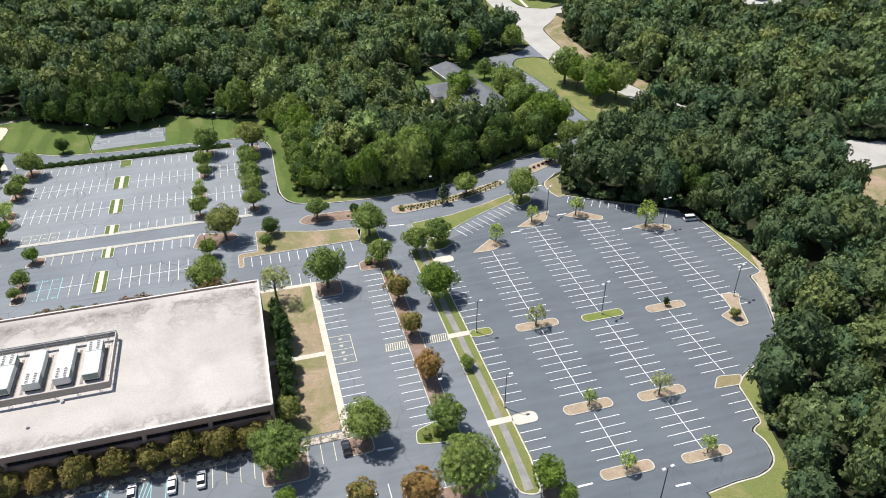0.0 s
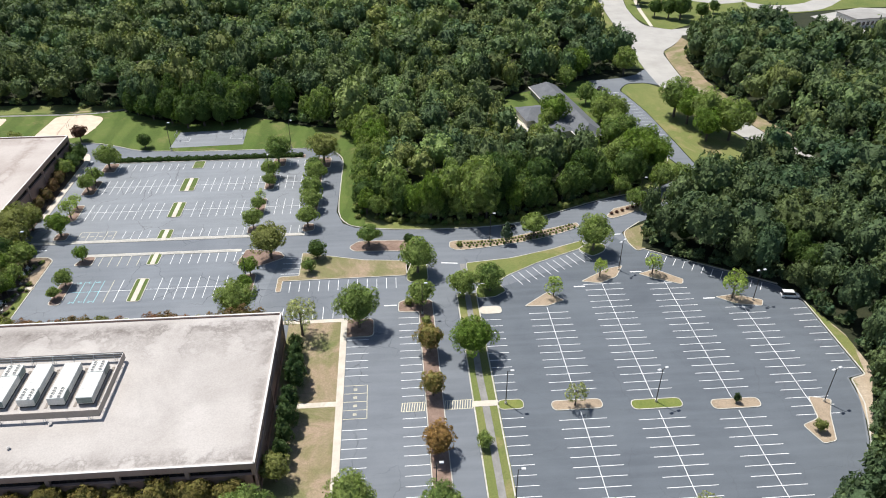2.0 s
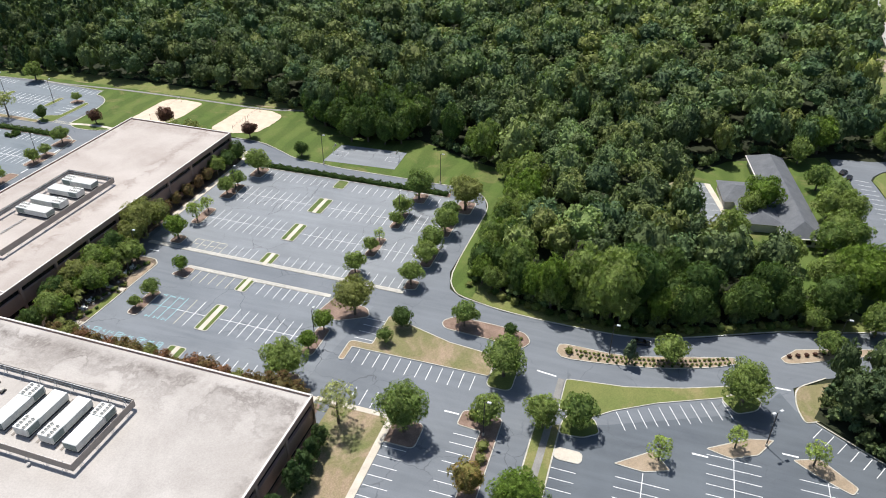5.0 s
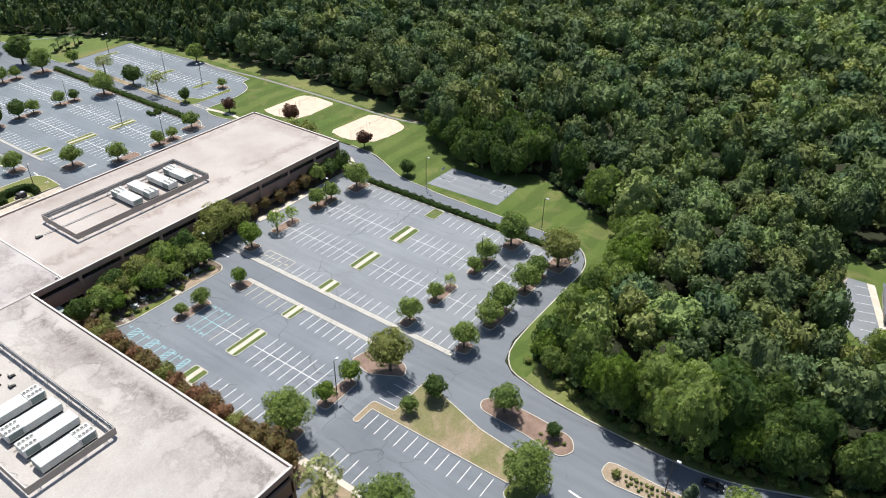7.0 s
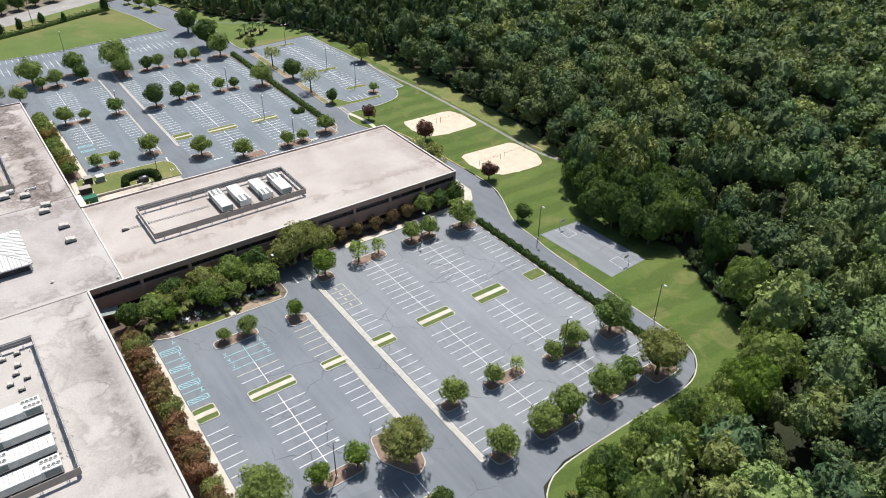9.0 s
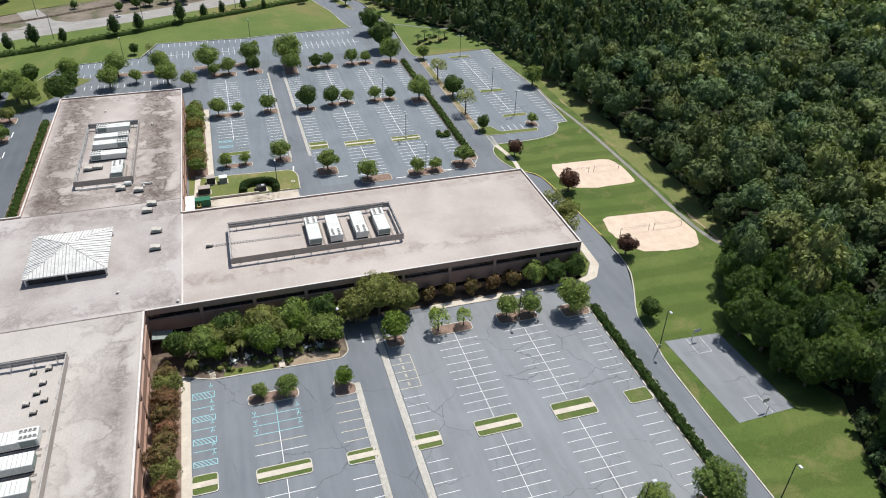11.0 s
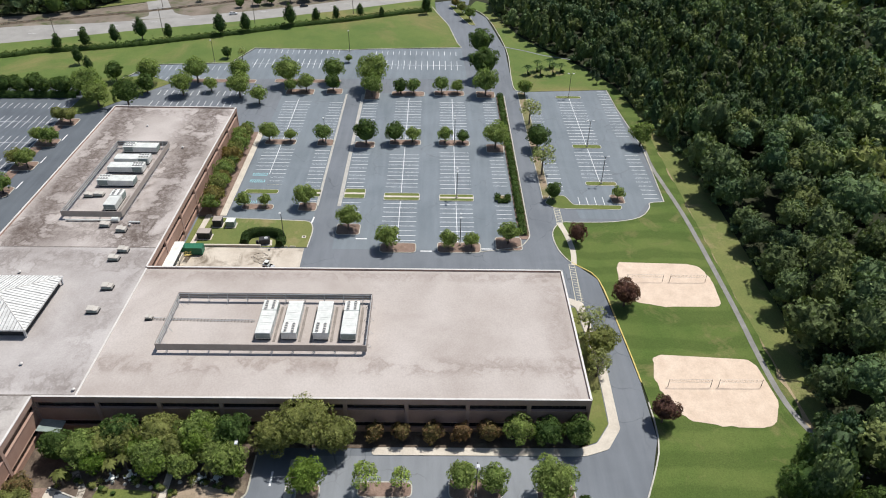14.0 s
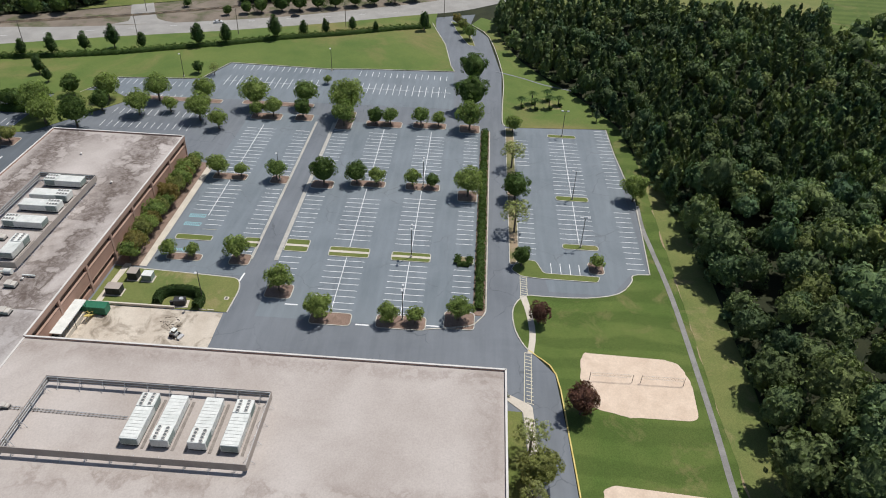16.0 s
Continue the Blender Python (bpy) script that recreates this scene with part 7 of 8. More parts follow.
for k in range(40):
    x, y = -87.2 - 4.2 * ((k * 37 % 40) / 40) - (5 if k % 3 == 0 else 0), 176 + 37 * k / 40
    shrub(x, y, 0.55 + 0.5 * ((k * 13) % 7) / 7, "gdg"[k % 3], "low green shrub under the courtyard trees")
def yucca(x, y, r):
    """A rosette of stiff pale blades."""
    bm = bmesh.new()
    heart = bm.verts.new((0, 0, 0))
    for k in range(22):
        a, lean = k * 2.4, 0.25 + 0.75 * k / 22
        c, s_ = math.cos(a), math.sin(a)
        tip = (r * lean * c, r * lean * s_, r * (1.35 - 0.85 * lean))
        mid = (tip[0] * 0.5, tip[1] * 0.5, tip[2] * 0.62)
        vs = [heart] + [bm.verts.new(v) for v in ((mid[0] + 0.09 * s_, mid[1] - 0.09 * c, mid[2]), tip, (mid[0] - 0.09 * s_, mid[1] + 0.09 * c, mid[2]))]
        bm.faces.new(vs)
    ob = part("yucca", bm, LEAF["p"][1], None)
    ob.location = (x, y, 0.12)
    tagged(ob, "pale spiky yucca in the mulched bed", "yucca", "bed yuccas")


for x, y, r in ((-89.8, 184.6, 1.3), (-89.6, 191.6, 1.2), (-89.6, 202.8, 1.3), (-89.4, 208.4, 1.2), (-88.8, 176.4, 1.1)):
    yucca(x, y, r)
for x, y, h in ((-89.4, 177.3, 2.3), (-93.1, 188.8, 2.6), (-91.8, 186.2, 2.4), (-95.4, 198.0, 3.4), (-91.2, 206.4, 2.4), (-93.8, 204.2, 3.0)):
    fan_palm(x, y, h, 0.62, "g")


def patio_chair(x, y, turn):
    root = thing("patio_chair", pose(x, y, 0.13, 0, 0, turn), "white garden chair at a patio table", "chair", "patio chairs")
    part("seat", box(bmesh.new(), -0.27, 0.27, -0.27, 0.27, 0.42, 0.47, 0.02), UNIT_WHITE, root)
    part("backrest", box(bmesh.new(), -0.27, 0.27, 0.25, 0.3, 0.48, 0.95, 0.02), UNIT_WHITE, root)
    for i in (-0.24, 0.24):
        for j in (-0.24, 0.24):
            part("leg", box(bmesh.new(), i - 0.02, i + 0.02, j - 0.02, j + 0.02, 0, 0.42), UNIT_WHITE, root)


for x, y in ((-90.6, 186.6), (-91.2, 190), (-90.6, 204.2), (-90.8, 207.4)):
    table = thing("patio_table", pose(x, y, 0.13), "round white patio table in the planted courtyard", "table", "patio tables")
    part("tabletop", tube(bmesh.new(), (0, 0, 0.7), (0, 0, 0.75), 0.65, 0.65, 18), UNIT_WHITE, table)
    part("pedestal", tube(bmesh.new(), (0, 0, 0.04), (0, 0, 0.7), 0.06, 0.05, 8), UNIT_WHITE, table)
    part("foot", tube(bmesh.new(), (0, 0, 0), (0, 0, 0.05), 0.32, 0.28, 12), UNIT_WHITE, table)
    for k in range(4):
        a = math.radians(40 + 90 * k + 17 * x)
        patio_chair(x + 0.95 * math.cos(a), y + 0.95 * math.sin(a), math.degrees(a) - 90)
for k in range(10):
    rock = part("boulder", tube(bmesh.new(), (0, 0, -0.05), (0.05, 0, 0.4), 0.5, 0.22, 7), YARD, None)
    rock.matrix_world = pose(-88.4 - 2.0 * ((k * 29 % 16) / 16), 184 + 27 * k / 10, 0.12, 0, 0, k * 50)
    tagged(rock, "weathered stone in the planted courtyard bed", "stone", "bed stones")

# ---- woods ----
import collections



def inside(poly, x, y):
    hit, n = False, len(poly)
    for k in range(n):
        (ax, ay), (bx, by) = poly[k], poly[k - 1]
        if (ay > y) != (by > y) and x < (bx - ax) * (y - ay) / (by - ay) + ax:
            hit = not hit
    return hit


CLUMPS = [(89.4, 303, 6.4), (86, 298, 4.6), (109.6, 327, 4.6), (113, 311, 5.6), (117, 304, 5.6), (110.6, 305, 5.2), (112, 290, 5.4), (115, 284, 5.6), (108, 282, 5), (105, 348, 5), (113, 360, 7), (138, 364, 6.6), (144.6, 309, 8.2), (147.6, 301, 7.4), (152, 292, 8.6), (158.6, 283, 8.2), (149, 283, 6.4), (111, 258, 7.6), (115.6, 265, 6.8), (119, 258, 6), (104.6, 258, 6.4), (116, 243, 4.8), (124, 244.6, 4.4), (100.6, 240.6, 3.6), (80, 283, 5), (96, 271, 5)]


def deep(poly, x, y, d):
    return all(inside(poly, x + d * math.cos(k * 0.785), y + d * math.sin(k * 0.785)) for k in range(8))


def scatter(poly, seed, classes, gap):
    """Trees of mixed size thrown into an outline, the broad ones first, none crowding another."""
    rng = np.random.default_rng(seed)
    xs, ys = [p[0] for p in poly], [p[1] for p in poly]
    x0, x1, y0, y1 = min(xs), max(xs), min(ys), max(ys)
    cells, out = collections.defaultdict(list), []
    for radius, tries in classes:
        for _ in range(int(tries * (x1 - x0) * (y1 - y0) / 100)):
            x, y, r = rng.uniform(x0, x1), rng.uniform(y0, y1), radius * rng.uniform(0.88, 1.12)
            cx, cy = int(x // 14), int(y // 14)
            if any((x - a) ** 2 + (y - b) ** 2 < (gap * (r + c)) ** 2 for i in (-1, 0, 1) for j in (-1, 0, 1) for a, b, c in cells[cx + i, cy + j]):
                continue
            if inside(poly, x, y):
                cells[cx, cy].append((x, y, r))
                out.append((x, y, r))
    for i in range(int((x1 - x0) / 3.5)):
        for j in range(int((y1 - y0) / 3.5)):
            x, y = x0 + 3.5 * i + rng.uniform(0, 2), y0 + 3.5 * j + rng.uniform(0, 2)
            cx, cy = int(x // 14), int(y // 14)
            if not any((x - a) ** 2 + (y - b) ** 2 < (0.9 * c + 1.3) ** 2 for i2 in (-1, 0, 1) for j2 in (-1, 0, 1) for a, b, c in cells[cx + i2, cy + j2]) and deep(poly, x, y, 2.5):
                cells[cx, cy].append((x, y, 2.25))
                out.append((x, y, 2.25))
    for (ax, ay), (bx, by) in zip(poly, poly[1:] + poly[:1]):
        length = math.hypot(bx - ax, by - ay)
        for _ in range(int(length / 1.5)):
            u, w = rng.uniform(), rng.uniform(-1.0, 4.5)
            for sign in (-1, 1):
                x, y = ax + (bx - ax) * u - sign * w * (by - ay) / length, ay + (by - ay) * u + sign * w * (bx - ax) / length
                if inside(poly, x, y):
                    out.append((x, y, rng.uniform(1.3, 2.2)))
                    break
    return out


SIZES = ((8.0, 0.15), (6.6, 0.45), (5.4, 0.9), (4.4, 1.5), (3.5, 0.8))


def forest(name, poly, near, label, seed, pine=False, gap=0.57, light=1.0, tall=1.0, sizes=SIZES):
    """Joined trees of mixed size and age; near(x, y) gives those left to stand alone. light scales the leaf tone,
    putting brightness or shade into the colour.
    """
    rng = np.random.default_rng(seed)
    verts, faces, dense, tones, count, stems = [], [], [], [], 0, []
    for x, y, r in scatter(poly, seed, sizes, gap):
        patch = noise.noise((x * 0.02, y * 0.02, 3.0))
        fine = noise.noise((x * 0.06, y * 0.06, 9.0))
        h = (10.5 + 1.3 * r + 4.0 * patch + rng.normal(scale=2.2)) * tall if r > 2.3 else rng.uniform(2.4, 6.0)
        conifer = pine and r > 2.3 and rng.uniform() < 0.85
        if near and r > 2.3 and near(x, y):
            stems.append((x, y, r, h))
            continue
        d = min(math.hypot(x + 10, y - 190), math.hypot(x + 120, y - 280) + 60)
        kind = "bush" if r < 2.3 else ("pine_" if conifer else "leaf_") + ("near" if d < 172 else "mid" if d < 275 else "far" if d < 375 or conifer else "dist")
        v, f, solid = WOOD_CROWNS[kind][rng.integers(len(WOOD_CROWNS[kind]))]
        turn = rng.uniform(0, 6.28)
        c, s = math.cos(turn), math.sin(turn)
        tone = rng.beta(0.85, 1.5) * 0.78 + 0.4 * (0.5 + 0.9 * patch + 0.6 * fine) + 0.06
        # near the drive: leaves lighter west of x 48, darker east of it
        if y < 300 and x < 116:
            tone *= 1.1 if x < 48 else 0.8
        if not conifer and rng.uniform() < 0.07:
            tone = tone * 0.5 + 0.75
        sz = r * rng.uniform(1.0, 1.55)
        if conifer:
            r, tone, sz = r * 1.05, tone * 0.8, r * 1.8
            h = 13 + 2.0 * patch + rng.normal(scale=0.9)
        if r < 2.3 or not deep(poly, x, y, 7):
            if name == "woods_north" and x < -105:
                h *= 0.74
            sz = h * 0.5
        w = np.empty_like(v)
        w[:, 0], w[:, 1] = x + r * (c * v[:, 0] - s * v[:, 1]), y + r * (s * v[:, 0] + c * v[:, 1])
        w[:, 2] = np.maximum(h - sz + sz * v[:, 2], 0.3)
        verts.append(w)
        faces.append(f + count)
        dense.append(solid)
        count += len(v)
        # leaf tone graded along x and y, imitating light falling unevenly over the woods
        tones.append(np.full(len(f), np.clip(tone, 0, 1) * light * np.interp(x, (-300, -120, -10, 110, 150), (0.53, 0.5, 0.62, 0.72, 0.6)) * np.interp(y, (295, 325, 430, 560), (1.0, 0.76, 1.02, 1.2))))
    # sheet of shade-dark litter laid below the crowns
    slab("ground_" + name, poly, -0.1, 0.118, FOREST_FLOOR, "leaf litter darkened to read as shade under the trees", "forest floor")
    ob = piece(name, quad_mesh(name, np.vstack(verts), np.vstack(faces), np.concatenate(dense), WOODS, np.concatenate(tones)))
    tagged(ob, label, "woods", kind="stuff")
    return stems


def wood_crown(seed, lumps, cards, size, core_n, cone=0.0):
    """A wood tree's crown of unit radius, open below: a lumpy dome of clumps under a skin of small leaf sprays."""
    verts, faces, solid = crown_arrays(seed, cards, size, lumps, (1, 1, 1), 0.5, 0.42, cone, core_n, True, (0.19, 0.3), (0.56, 0.82), 0.82)
    seen = verts[faces][:, :, 2].max(1) > -0.5
    return verts, faces[seen], solid[seen]


def wood_crowns(seed, n, *rest):
    return [wood_crown(seed + k, *rest) for k in range(n)]


WOOD_CROWNS = {"bush": wood_crowns(290, 4, 14, 64, 0.24, 2), "leaf_near": wood_crowns(300, 8, 44, 820, 0.074, 5), "leaf_mid": wood_crowns(320, 8, 36, 340, 0.106, 4), "leaf_far": wood_crowns(340, 8, 30, 160, 0.145, 3),
               "leaf_dist": wood_crowns(350, 8, 22, 70, 0.22, 3), "pine_near": wood_crowns(360, 4, 30, 260, 0.15, 4, 0.9), "pine_mid": wood_crowns(370, 4, 26, 170, 0.18, 3, 0.9), "pine_far": wood_crowns(380, 4, 22, 95, 0.22, 3, 0.9)}
stems = forest("woods_near", [(14, 234), (22, 229), (38, 226), (57, 227), (72, 232.4), (92, 241), (110, 247), (112, 252), (98, 250), (90, 262), (80, 268), (72, 271), (66, 280), (65, 289), (62, 300), (58, 309), (56, 322), (60, 340), (-60, 350), (-62, 322), (-52, 317), (-40, 322), (-17, 311), (-2, 307), (7, 300), (12, 288), (14.5, 270), (13.5, 246)],
               lambda x, y: y < 238 + 0.1 * x or x < 19 and y > 225 and y < 300 or x < -2 and y < 322, "dense mixed green woods beside the drive", 21, light=1.15)
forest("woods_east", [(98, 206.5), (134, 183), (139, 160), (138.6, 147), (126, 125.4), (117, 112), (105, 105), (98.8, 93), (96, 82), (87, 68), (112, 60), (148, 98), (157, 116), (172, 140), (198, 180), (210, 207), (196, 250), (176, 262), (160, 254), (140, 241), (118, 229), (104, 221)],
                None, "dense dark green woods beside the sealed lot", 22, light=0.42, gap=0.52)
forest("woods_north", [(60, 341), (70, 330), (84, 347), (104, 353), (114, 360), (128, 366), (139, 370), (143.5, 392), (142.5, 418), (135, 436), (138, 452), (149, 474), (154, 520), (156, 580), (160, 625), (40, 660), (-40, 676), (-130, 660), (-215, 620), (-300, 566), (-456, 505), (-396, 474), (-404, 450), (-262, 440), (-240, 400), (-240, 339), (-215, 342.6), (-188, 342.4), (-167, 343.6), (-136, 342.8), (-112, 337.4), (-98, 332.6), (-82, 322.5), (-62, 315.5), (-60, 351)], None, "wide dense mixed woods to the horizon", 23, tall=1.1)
forest("woods_pine", [(-262, 440), (-404, 450), (-440, 460), (-440, 330), (-432, 292), (-424, 283), (-402, 282.6), (-384, 286.6), (-362, 294), (-340, 306), (-331, 313), (-312, 324), (-297, 330), (-264, 334), (-240, 337), (-240, 400)], None, "dense dark young pine woods", 26, pine=True, gap=0.55, sizes=((3.9, 3.0), (3.2, 5.0)))
forest("woods_far_east", [(205, 240), (236, 212), (290, 210), (350, 300), (350, 352), (300, 358), (282, 368), (266, 392), (243, 398), (238, 428), (219, 420), (200, 416), (187, 400), (179.5, 388), (177, 352), (181, 312), (189, 284)], None, "dense woods beyond the public road", 24, light=0.8, tall=1.1)
forest("woods_roadside", [(-362, -40), (-375, -6), (-384, 22), (-391, 44), (-397, 60), (-412, 68), (-440, 78), (-470, 60), (-470, 24), (-440, -40)], None, "dark woods beyond the railway", 25, light=0.7, tall=0.8)
forest("woods_railside", [(-427, 142), (-436, 166), (-452, 200), (-470, 236), (-496, 262), (-510, 240), (-480, 180), (-446, 138)], None, "dark woods strip along the railway", 29, light=0.7, tall=0.7)
for k, (x, y, r, h) in enumerate(stems):
    tree(x, y, r * 1.05, "obod"[k % 4] if x < 60 else "d", "wood-edge trees", -0.1, h * 0.46 / (r * 1.05), "tall leafy tree at the wood's edge")
# dark leaves put the shade cast on these edge trees into their colour
for k, (x, y, r, h) in enumerate(((-66, 312, 5.6, 14), (-59.6, 314, 6.2, 15), (-74, 318, 6, 15), (-52, 313.6, 5, 13), (-83, 322.6, 6.2, 15), (-91, 328, 5.4, 14), (-46, 316, 5.2, 13), (-56, 323, 6, 18), (-49, 325, 6, 18), (-64, 323, 6, 18), (-42, 328, 6, 18), (-57, 332, 6.4, 19), (-74, 327, 6, 18), (-66, 334, 6, 19), (-48, 336, 6, 18), (35, 233.4, 4.6, 13), (41, 232, 4, 11), (29, 233.6, 4.4, 12), (84, 240, 4.4, 12), (88, 244, 4.6, 13), (140, 192, 4.6, 14), (145, 197, 5, 15), (137, 197.6, 4.6, 14), (126.5, 207, 4.4, 13), (131, 203.4, 4.4, 14), (142, 186, 4.2, 13), (121, 204.6, 3.6, 10), (112, 208.6, 3.6, 10))):
    tree(x, y, r, "d", "wood-edge trees", -0.05, h * 0.5 / r, "tall broad dark tree at the wood's edge")
for k, (x, y) in enumerate(((12, 229.6), (8.6, 232.6), (7.6, 237.4), (7, 242), (7.4, 246.8), (6.8, 251.4), (7.2, 256), (7.8, 260.8), (7.2, 265.4), (8, 270), (7.4, 275), (7.6, 280), (6, 285), (5, 290), (3, 295.4), (-1, 300.6))):
    tree(x + 2.2, y + (1.0 if k < 2 else 0), 3.3 + 0.5 * (k * 7 % 3), "obdoo"[k % 5], "wood-edge trees", -0.05, 1.45, "low bushy tree at the wood's edge")
for k, (x, y) in enumerate(((17, 231.6), (22.6, 230.2), (27, 229), (32, 227.8), (36.4, 228.2), (41.6, 227.2), (46.4, 227.9), (51, 227.6), (56.2, 229), (60.6, 230), (65.2, 231.8), (70, 233.2), (74, 235.6), (79, 237.4), (83.4, 239.8), (93, 243), (98, 245.4), (103.4, 247))):
    tree(x, y, 2.9 + 0.55 * (k * 5 % 4), "odbodoo"[k % 7], "wood-edge trees", -0.05, 1.25 + 0.2 * (k * 3 % 4), "bushy tree at the wood's edge above the drive")
for k in range(46):
    w = k / 45
    x = 14 + 92 * w
    y = np.interp(x, (14, 24, 38, 57, 72, 92, 106), (229.6, 227.0, 224.6, 225.2, 230.4, 239.2, 246.0)) + 0.7 * math.sin(k * 2.7)
    shrub(x, y, 1.2 + 0.8 * ((k * 7) % 5) / 5, "gdgo"[k % 4], "low leafy shrub at the wood's foot")
for k in range(26):
    shrub(7.6 + 1.2 * math.sin(k * 2.1), 231 + 2.55 * k, 1.2 + 0.7 * ((k * 5) % 4) / 4, "gdo"[k % 3], "low leafy shrub at the wood's foot")
for x, y, r in CLUMPS:
    tree(x, y, r, "o" if r < 6 else "b" if int(x) % 2 else "o", "garden trees", 0, 1.2, "broad green tree by the low building")

# ---- public road, low building and distance ----
ROAD_L = [(172, 640), (166, 588), (166.5, 555), (164.4, 519), (160, 473), (156.6, 430), (154.6, 409), (152, 376), (151.4, 345), (154, 328), (159, 308), (164.6, 292), (168.6, 275), (170, 258)]
ROAD_R = [(190, 256), (182.2, 276), (178.7, 284), (175.6, 296), (171.6, 313), (167.4, 332), (165.7, 347), (168.3, 383), (171, 399), (180.8, 410.8), (191, 426), (193.5, 441), (184, 444), (178, 448), (175.4, 461), (177.4, 490), (183, 522.7), (195.7, 595), (206, 650)]
slab("road_public", smooth_line(ROAD_L, 4) + smooth_line(ROAD_R, 4), -0.3, 0.02, CONCRETE_ROAD, "pale worn concrete public road", "road")
slab("road_branch", [(176, 409), (189, 440), (215, 446), (240, 460), (244, 450), (215, 432), (192, 428)], -0.3, 0.016, CONCRETE_ROAD, "pale side road at the junction", "road")
slab("road_median", rounded([(173, 520.5), (173.4, 590), (180, 640), (200, 640), (188.8, 593), (178, 540)], 1.0), -0.2, 0.15, GRASS, "grass wedge between the road's two lanes", "grass")
for x, y, r in ((177.5, 552, 4.4), (179.5, 562, 5.0), (181.6, 574, 5.2), (183.4, 586, 5.0)):
    tree(x, y, r, "d", "distant lawn trees", 0.1, 1.3, "dark green tree between the road lanes")
slab("road_service", smooth_line([(222, 214), (200, 186), (180, 162), (160, 128), (144, 104), (130, 70)], 3) + smooth_line([(137, 66), (152, 102), (167, 126), (187, 160), (206, 186), (214, 192), (240, 196), (240, 216), (222, 214)], 3), -0.3, 0.012, CONCRETE_ROAD, "pale service road behind the woods", "road")
slab("lawn_service_road", [(208, 186), (189, 160), (169, 126), (154, 102), (139, 66), (240, 66), (300, 190), (216, 191)], -0.2, 0.09, GRASS_DRY, "dry grass beside the service road", "lawn")
slab("verge_road", smooth_line([(151.4, 372), (154.2, 409), (156.2, 430), (159.6, 473), (164, 519)], 3) + [(156, 522), (150, 474), (138, 452), (134, 436), (141, 412), (142, 392), (140, 374)], -0.2, 0.08, GRASS_VERGE, "patchy grass verge of the public road", "grass")
slab("soil_roadside", rounded([(153, 474), (159, 478), (161.6, 496), (157, 500), (151, 490)], 1.5), -0.1, 0.1, DIRT, "bare soil patch beside the public road", "soil")
slab("verge_road_east", smooth_line([(171.4, 399.4), (168.7, 383), (166.1, 347), (167.8, 332), (172, 313), (176, 296), (179, 284)], 3) + [(192, 286), (186, 310), (182, 350), (184, 390), (192, 414), (190, 424), (181, 410)], -0.2, 0.07, GRASS_DRY, "dry grass strip beside the road", "grass")
slab("soil_road_edge", rounded([(166.6, 340), (169, 330), (173.4, 313), (177, 304), (180, 306), (176, 322), (171.4, 342), (168.6, 346)], 1.5), -0.1, 0.09, DIRT, "pale sandy strip at the road edge", "soil")
slab("path_far", smooth_line([(179, 447), (184, 490), (192, 529), (202, 574)], 3) + smooth_line([(205, 574), (194.6, 529), (186.4, 490), (181, 447)], 3), -0.1, 0.12, CONCRETE, "pale path beside the far road", "path")
slab("plaza_far", smooth_line([(211, 524), (213, 540), (226, 536), (234, 528), (244, 515), (262, 512)], 3) + smooth_line([(262, 500), (243, 496), (230, 502.7), (220, 510)], 3), -0.1, 0.12, CONCRETE_ROAD, "pale concrete forecourt of the distant building", "plaza")
slab("road_far_campus", smooth_line([(262, 500), (275, 490), (300, 494), (330, 520)], 3) + smooth_line([(338, 508), (304, 478), (276, 474), (258, 486)], 3), -0.1, 0.125, CONCRETE_ROAD, "pale concrete drive of the distant grounds", "road")
slab("lawn_far", [(182.6, 444), (178, 452), (176, 465), (177, 489), (182, 514), (187, 535), (195, 572), (207, 620), (420, 640), (420, 480), (330, 480), (240, 462), (206, 450), (190, 440)], -0.2, 0.08, GRASS, "distant green lawns beyond the woods", "lawn")
DRIVE_IN = [(118, 352), (121.4, 340), (123.4, 330), (122.4, 305), (121.8, 290), (123, 278), (128, 271), (131, 258), (131.4, 244)]
low_lot = slab("drive_low_building", smooth_line(DRIVE_IN, 3) + smooth_line([(139, 246), (137, 259.5), (135.8, 287), (134.4, 315), (131.6, 334), (130, 342), (126, 352)], 3), -0.2, 0.024, ASPHALT_DRIVE, "grey asphalt lot by the low building", "asphalt")
slab("drive_entry", rounded([(118, 350), (117.6, 357), (134, 359.4), (144, 363.4), (152.4, 373), (152.2, 348), (146, 352.4), (136, 352), (131, 345), (129.6, 340), (121, 340)], [1, 2, 2, 2, 0, 0, 3, 3, 2, 0, 0]), -0.2, 0.019, ASPHALT_DRIVE, "grey asphalt drive joining the public road", "asphalt")
slab("lawn_drive_corner", rounded([(131.8, 345), (130.6, 341), (131.9, 336), (134.8, 315), (136.2, 287), (137.4, 259.5), (139.4, 246), (160, 256), (168, 262), (168, 275), (164, 292), (158.5, 308), (153.6, 328), (151, 345), (146, 351.4), (136, 351)], [2, 1, 0, 0, 0, 0, 0, 0, 0, 0, 0, 0, 0, 2, 3, 3]), -0.2, 0.03, GRASS_VERGE, "patchy grass between the drives", "grass")
kerb(smooth_line([(129.4, 248), (129.8, 252), (127, 256.6), (120, 257.4)], 3), label="pale kerb round a grass corner")
kerb(smooth_line([(126.8, 276), (128.4, 271), (127, 266)], 3), label="pale kerb round a grass corner")
low_yard = slab("yard_low_building", [(61, 319.6), (71, 320), (74.4, 314), (80, 291.4), (74.6, 289), (69, 296)], -0.2, 0.02, ASPHALT_OLD, "worn grey yard beside the low building", "yard")
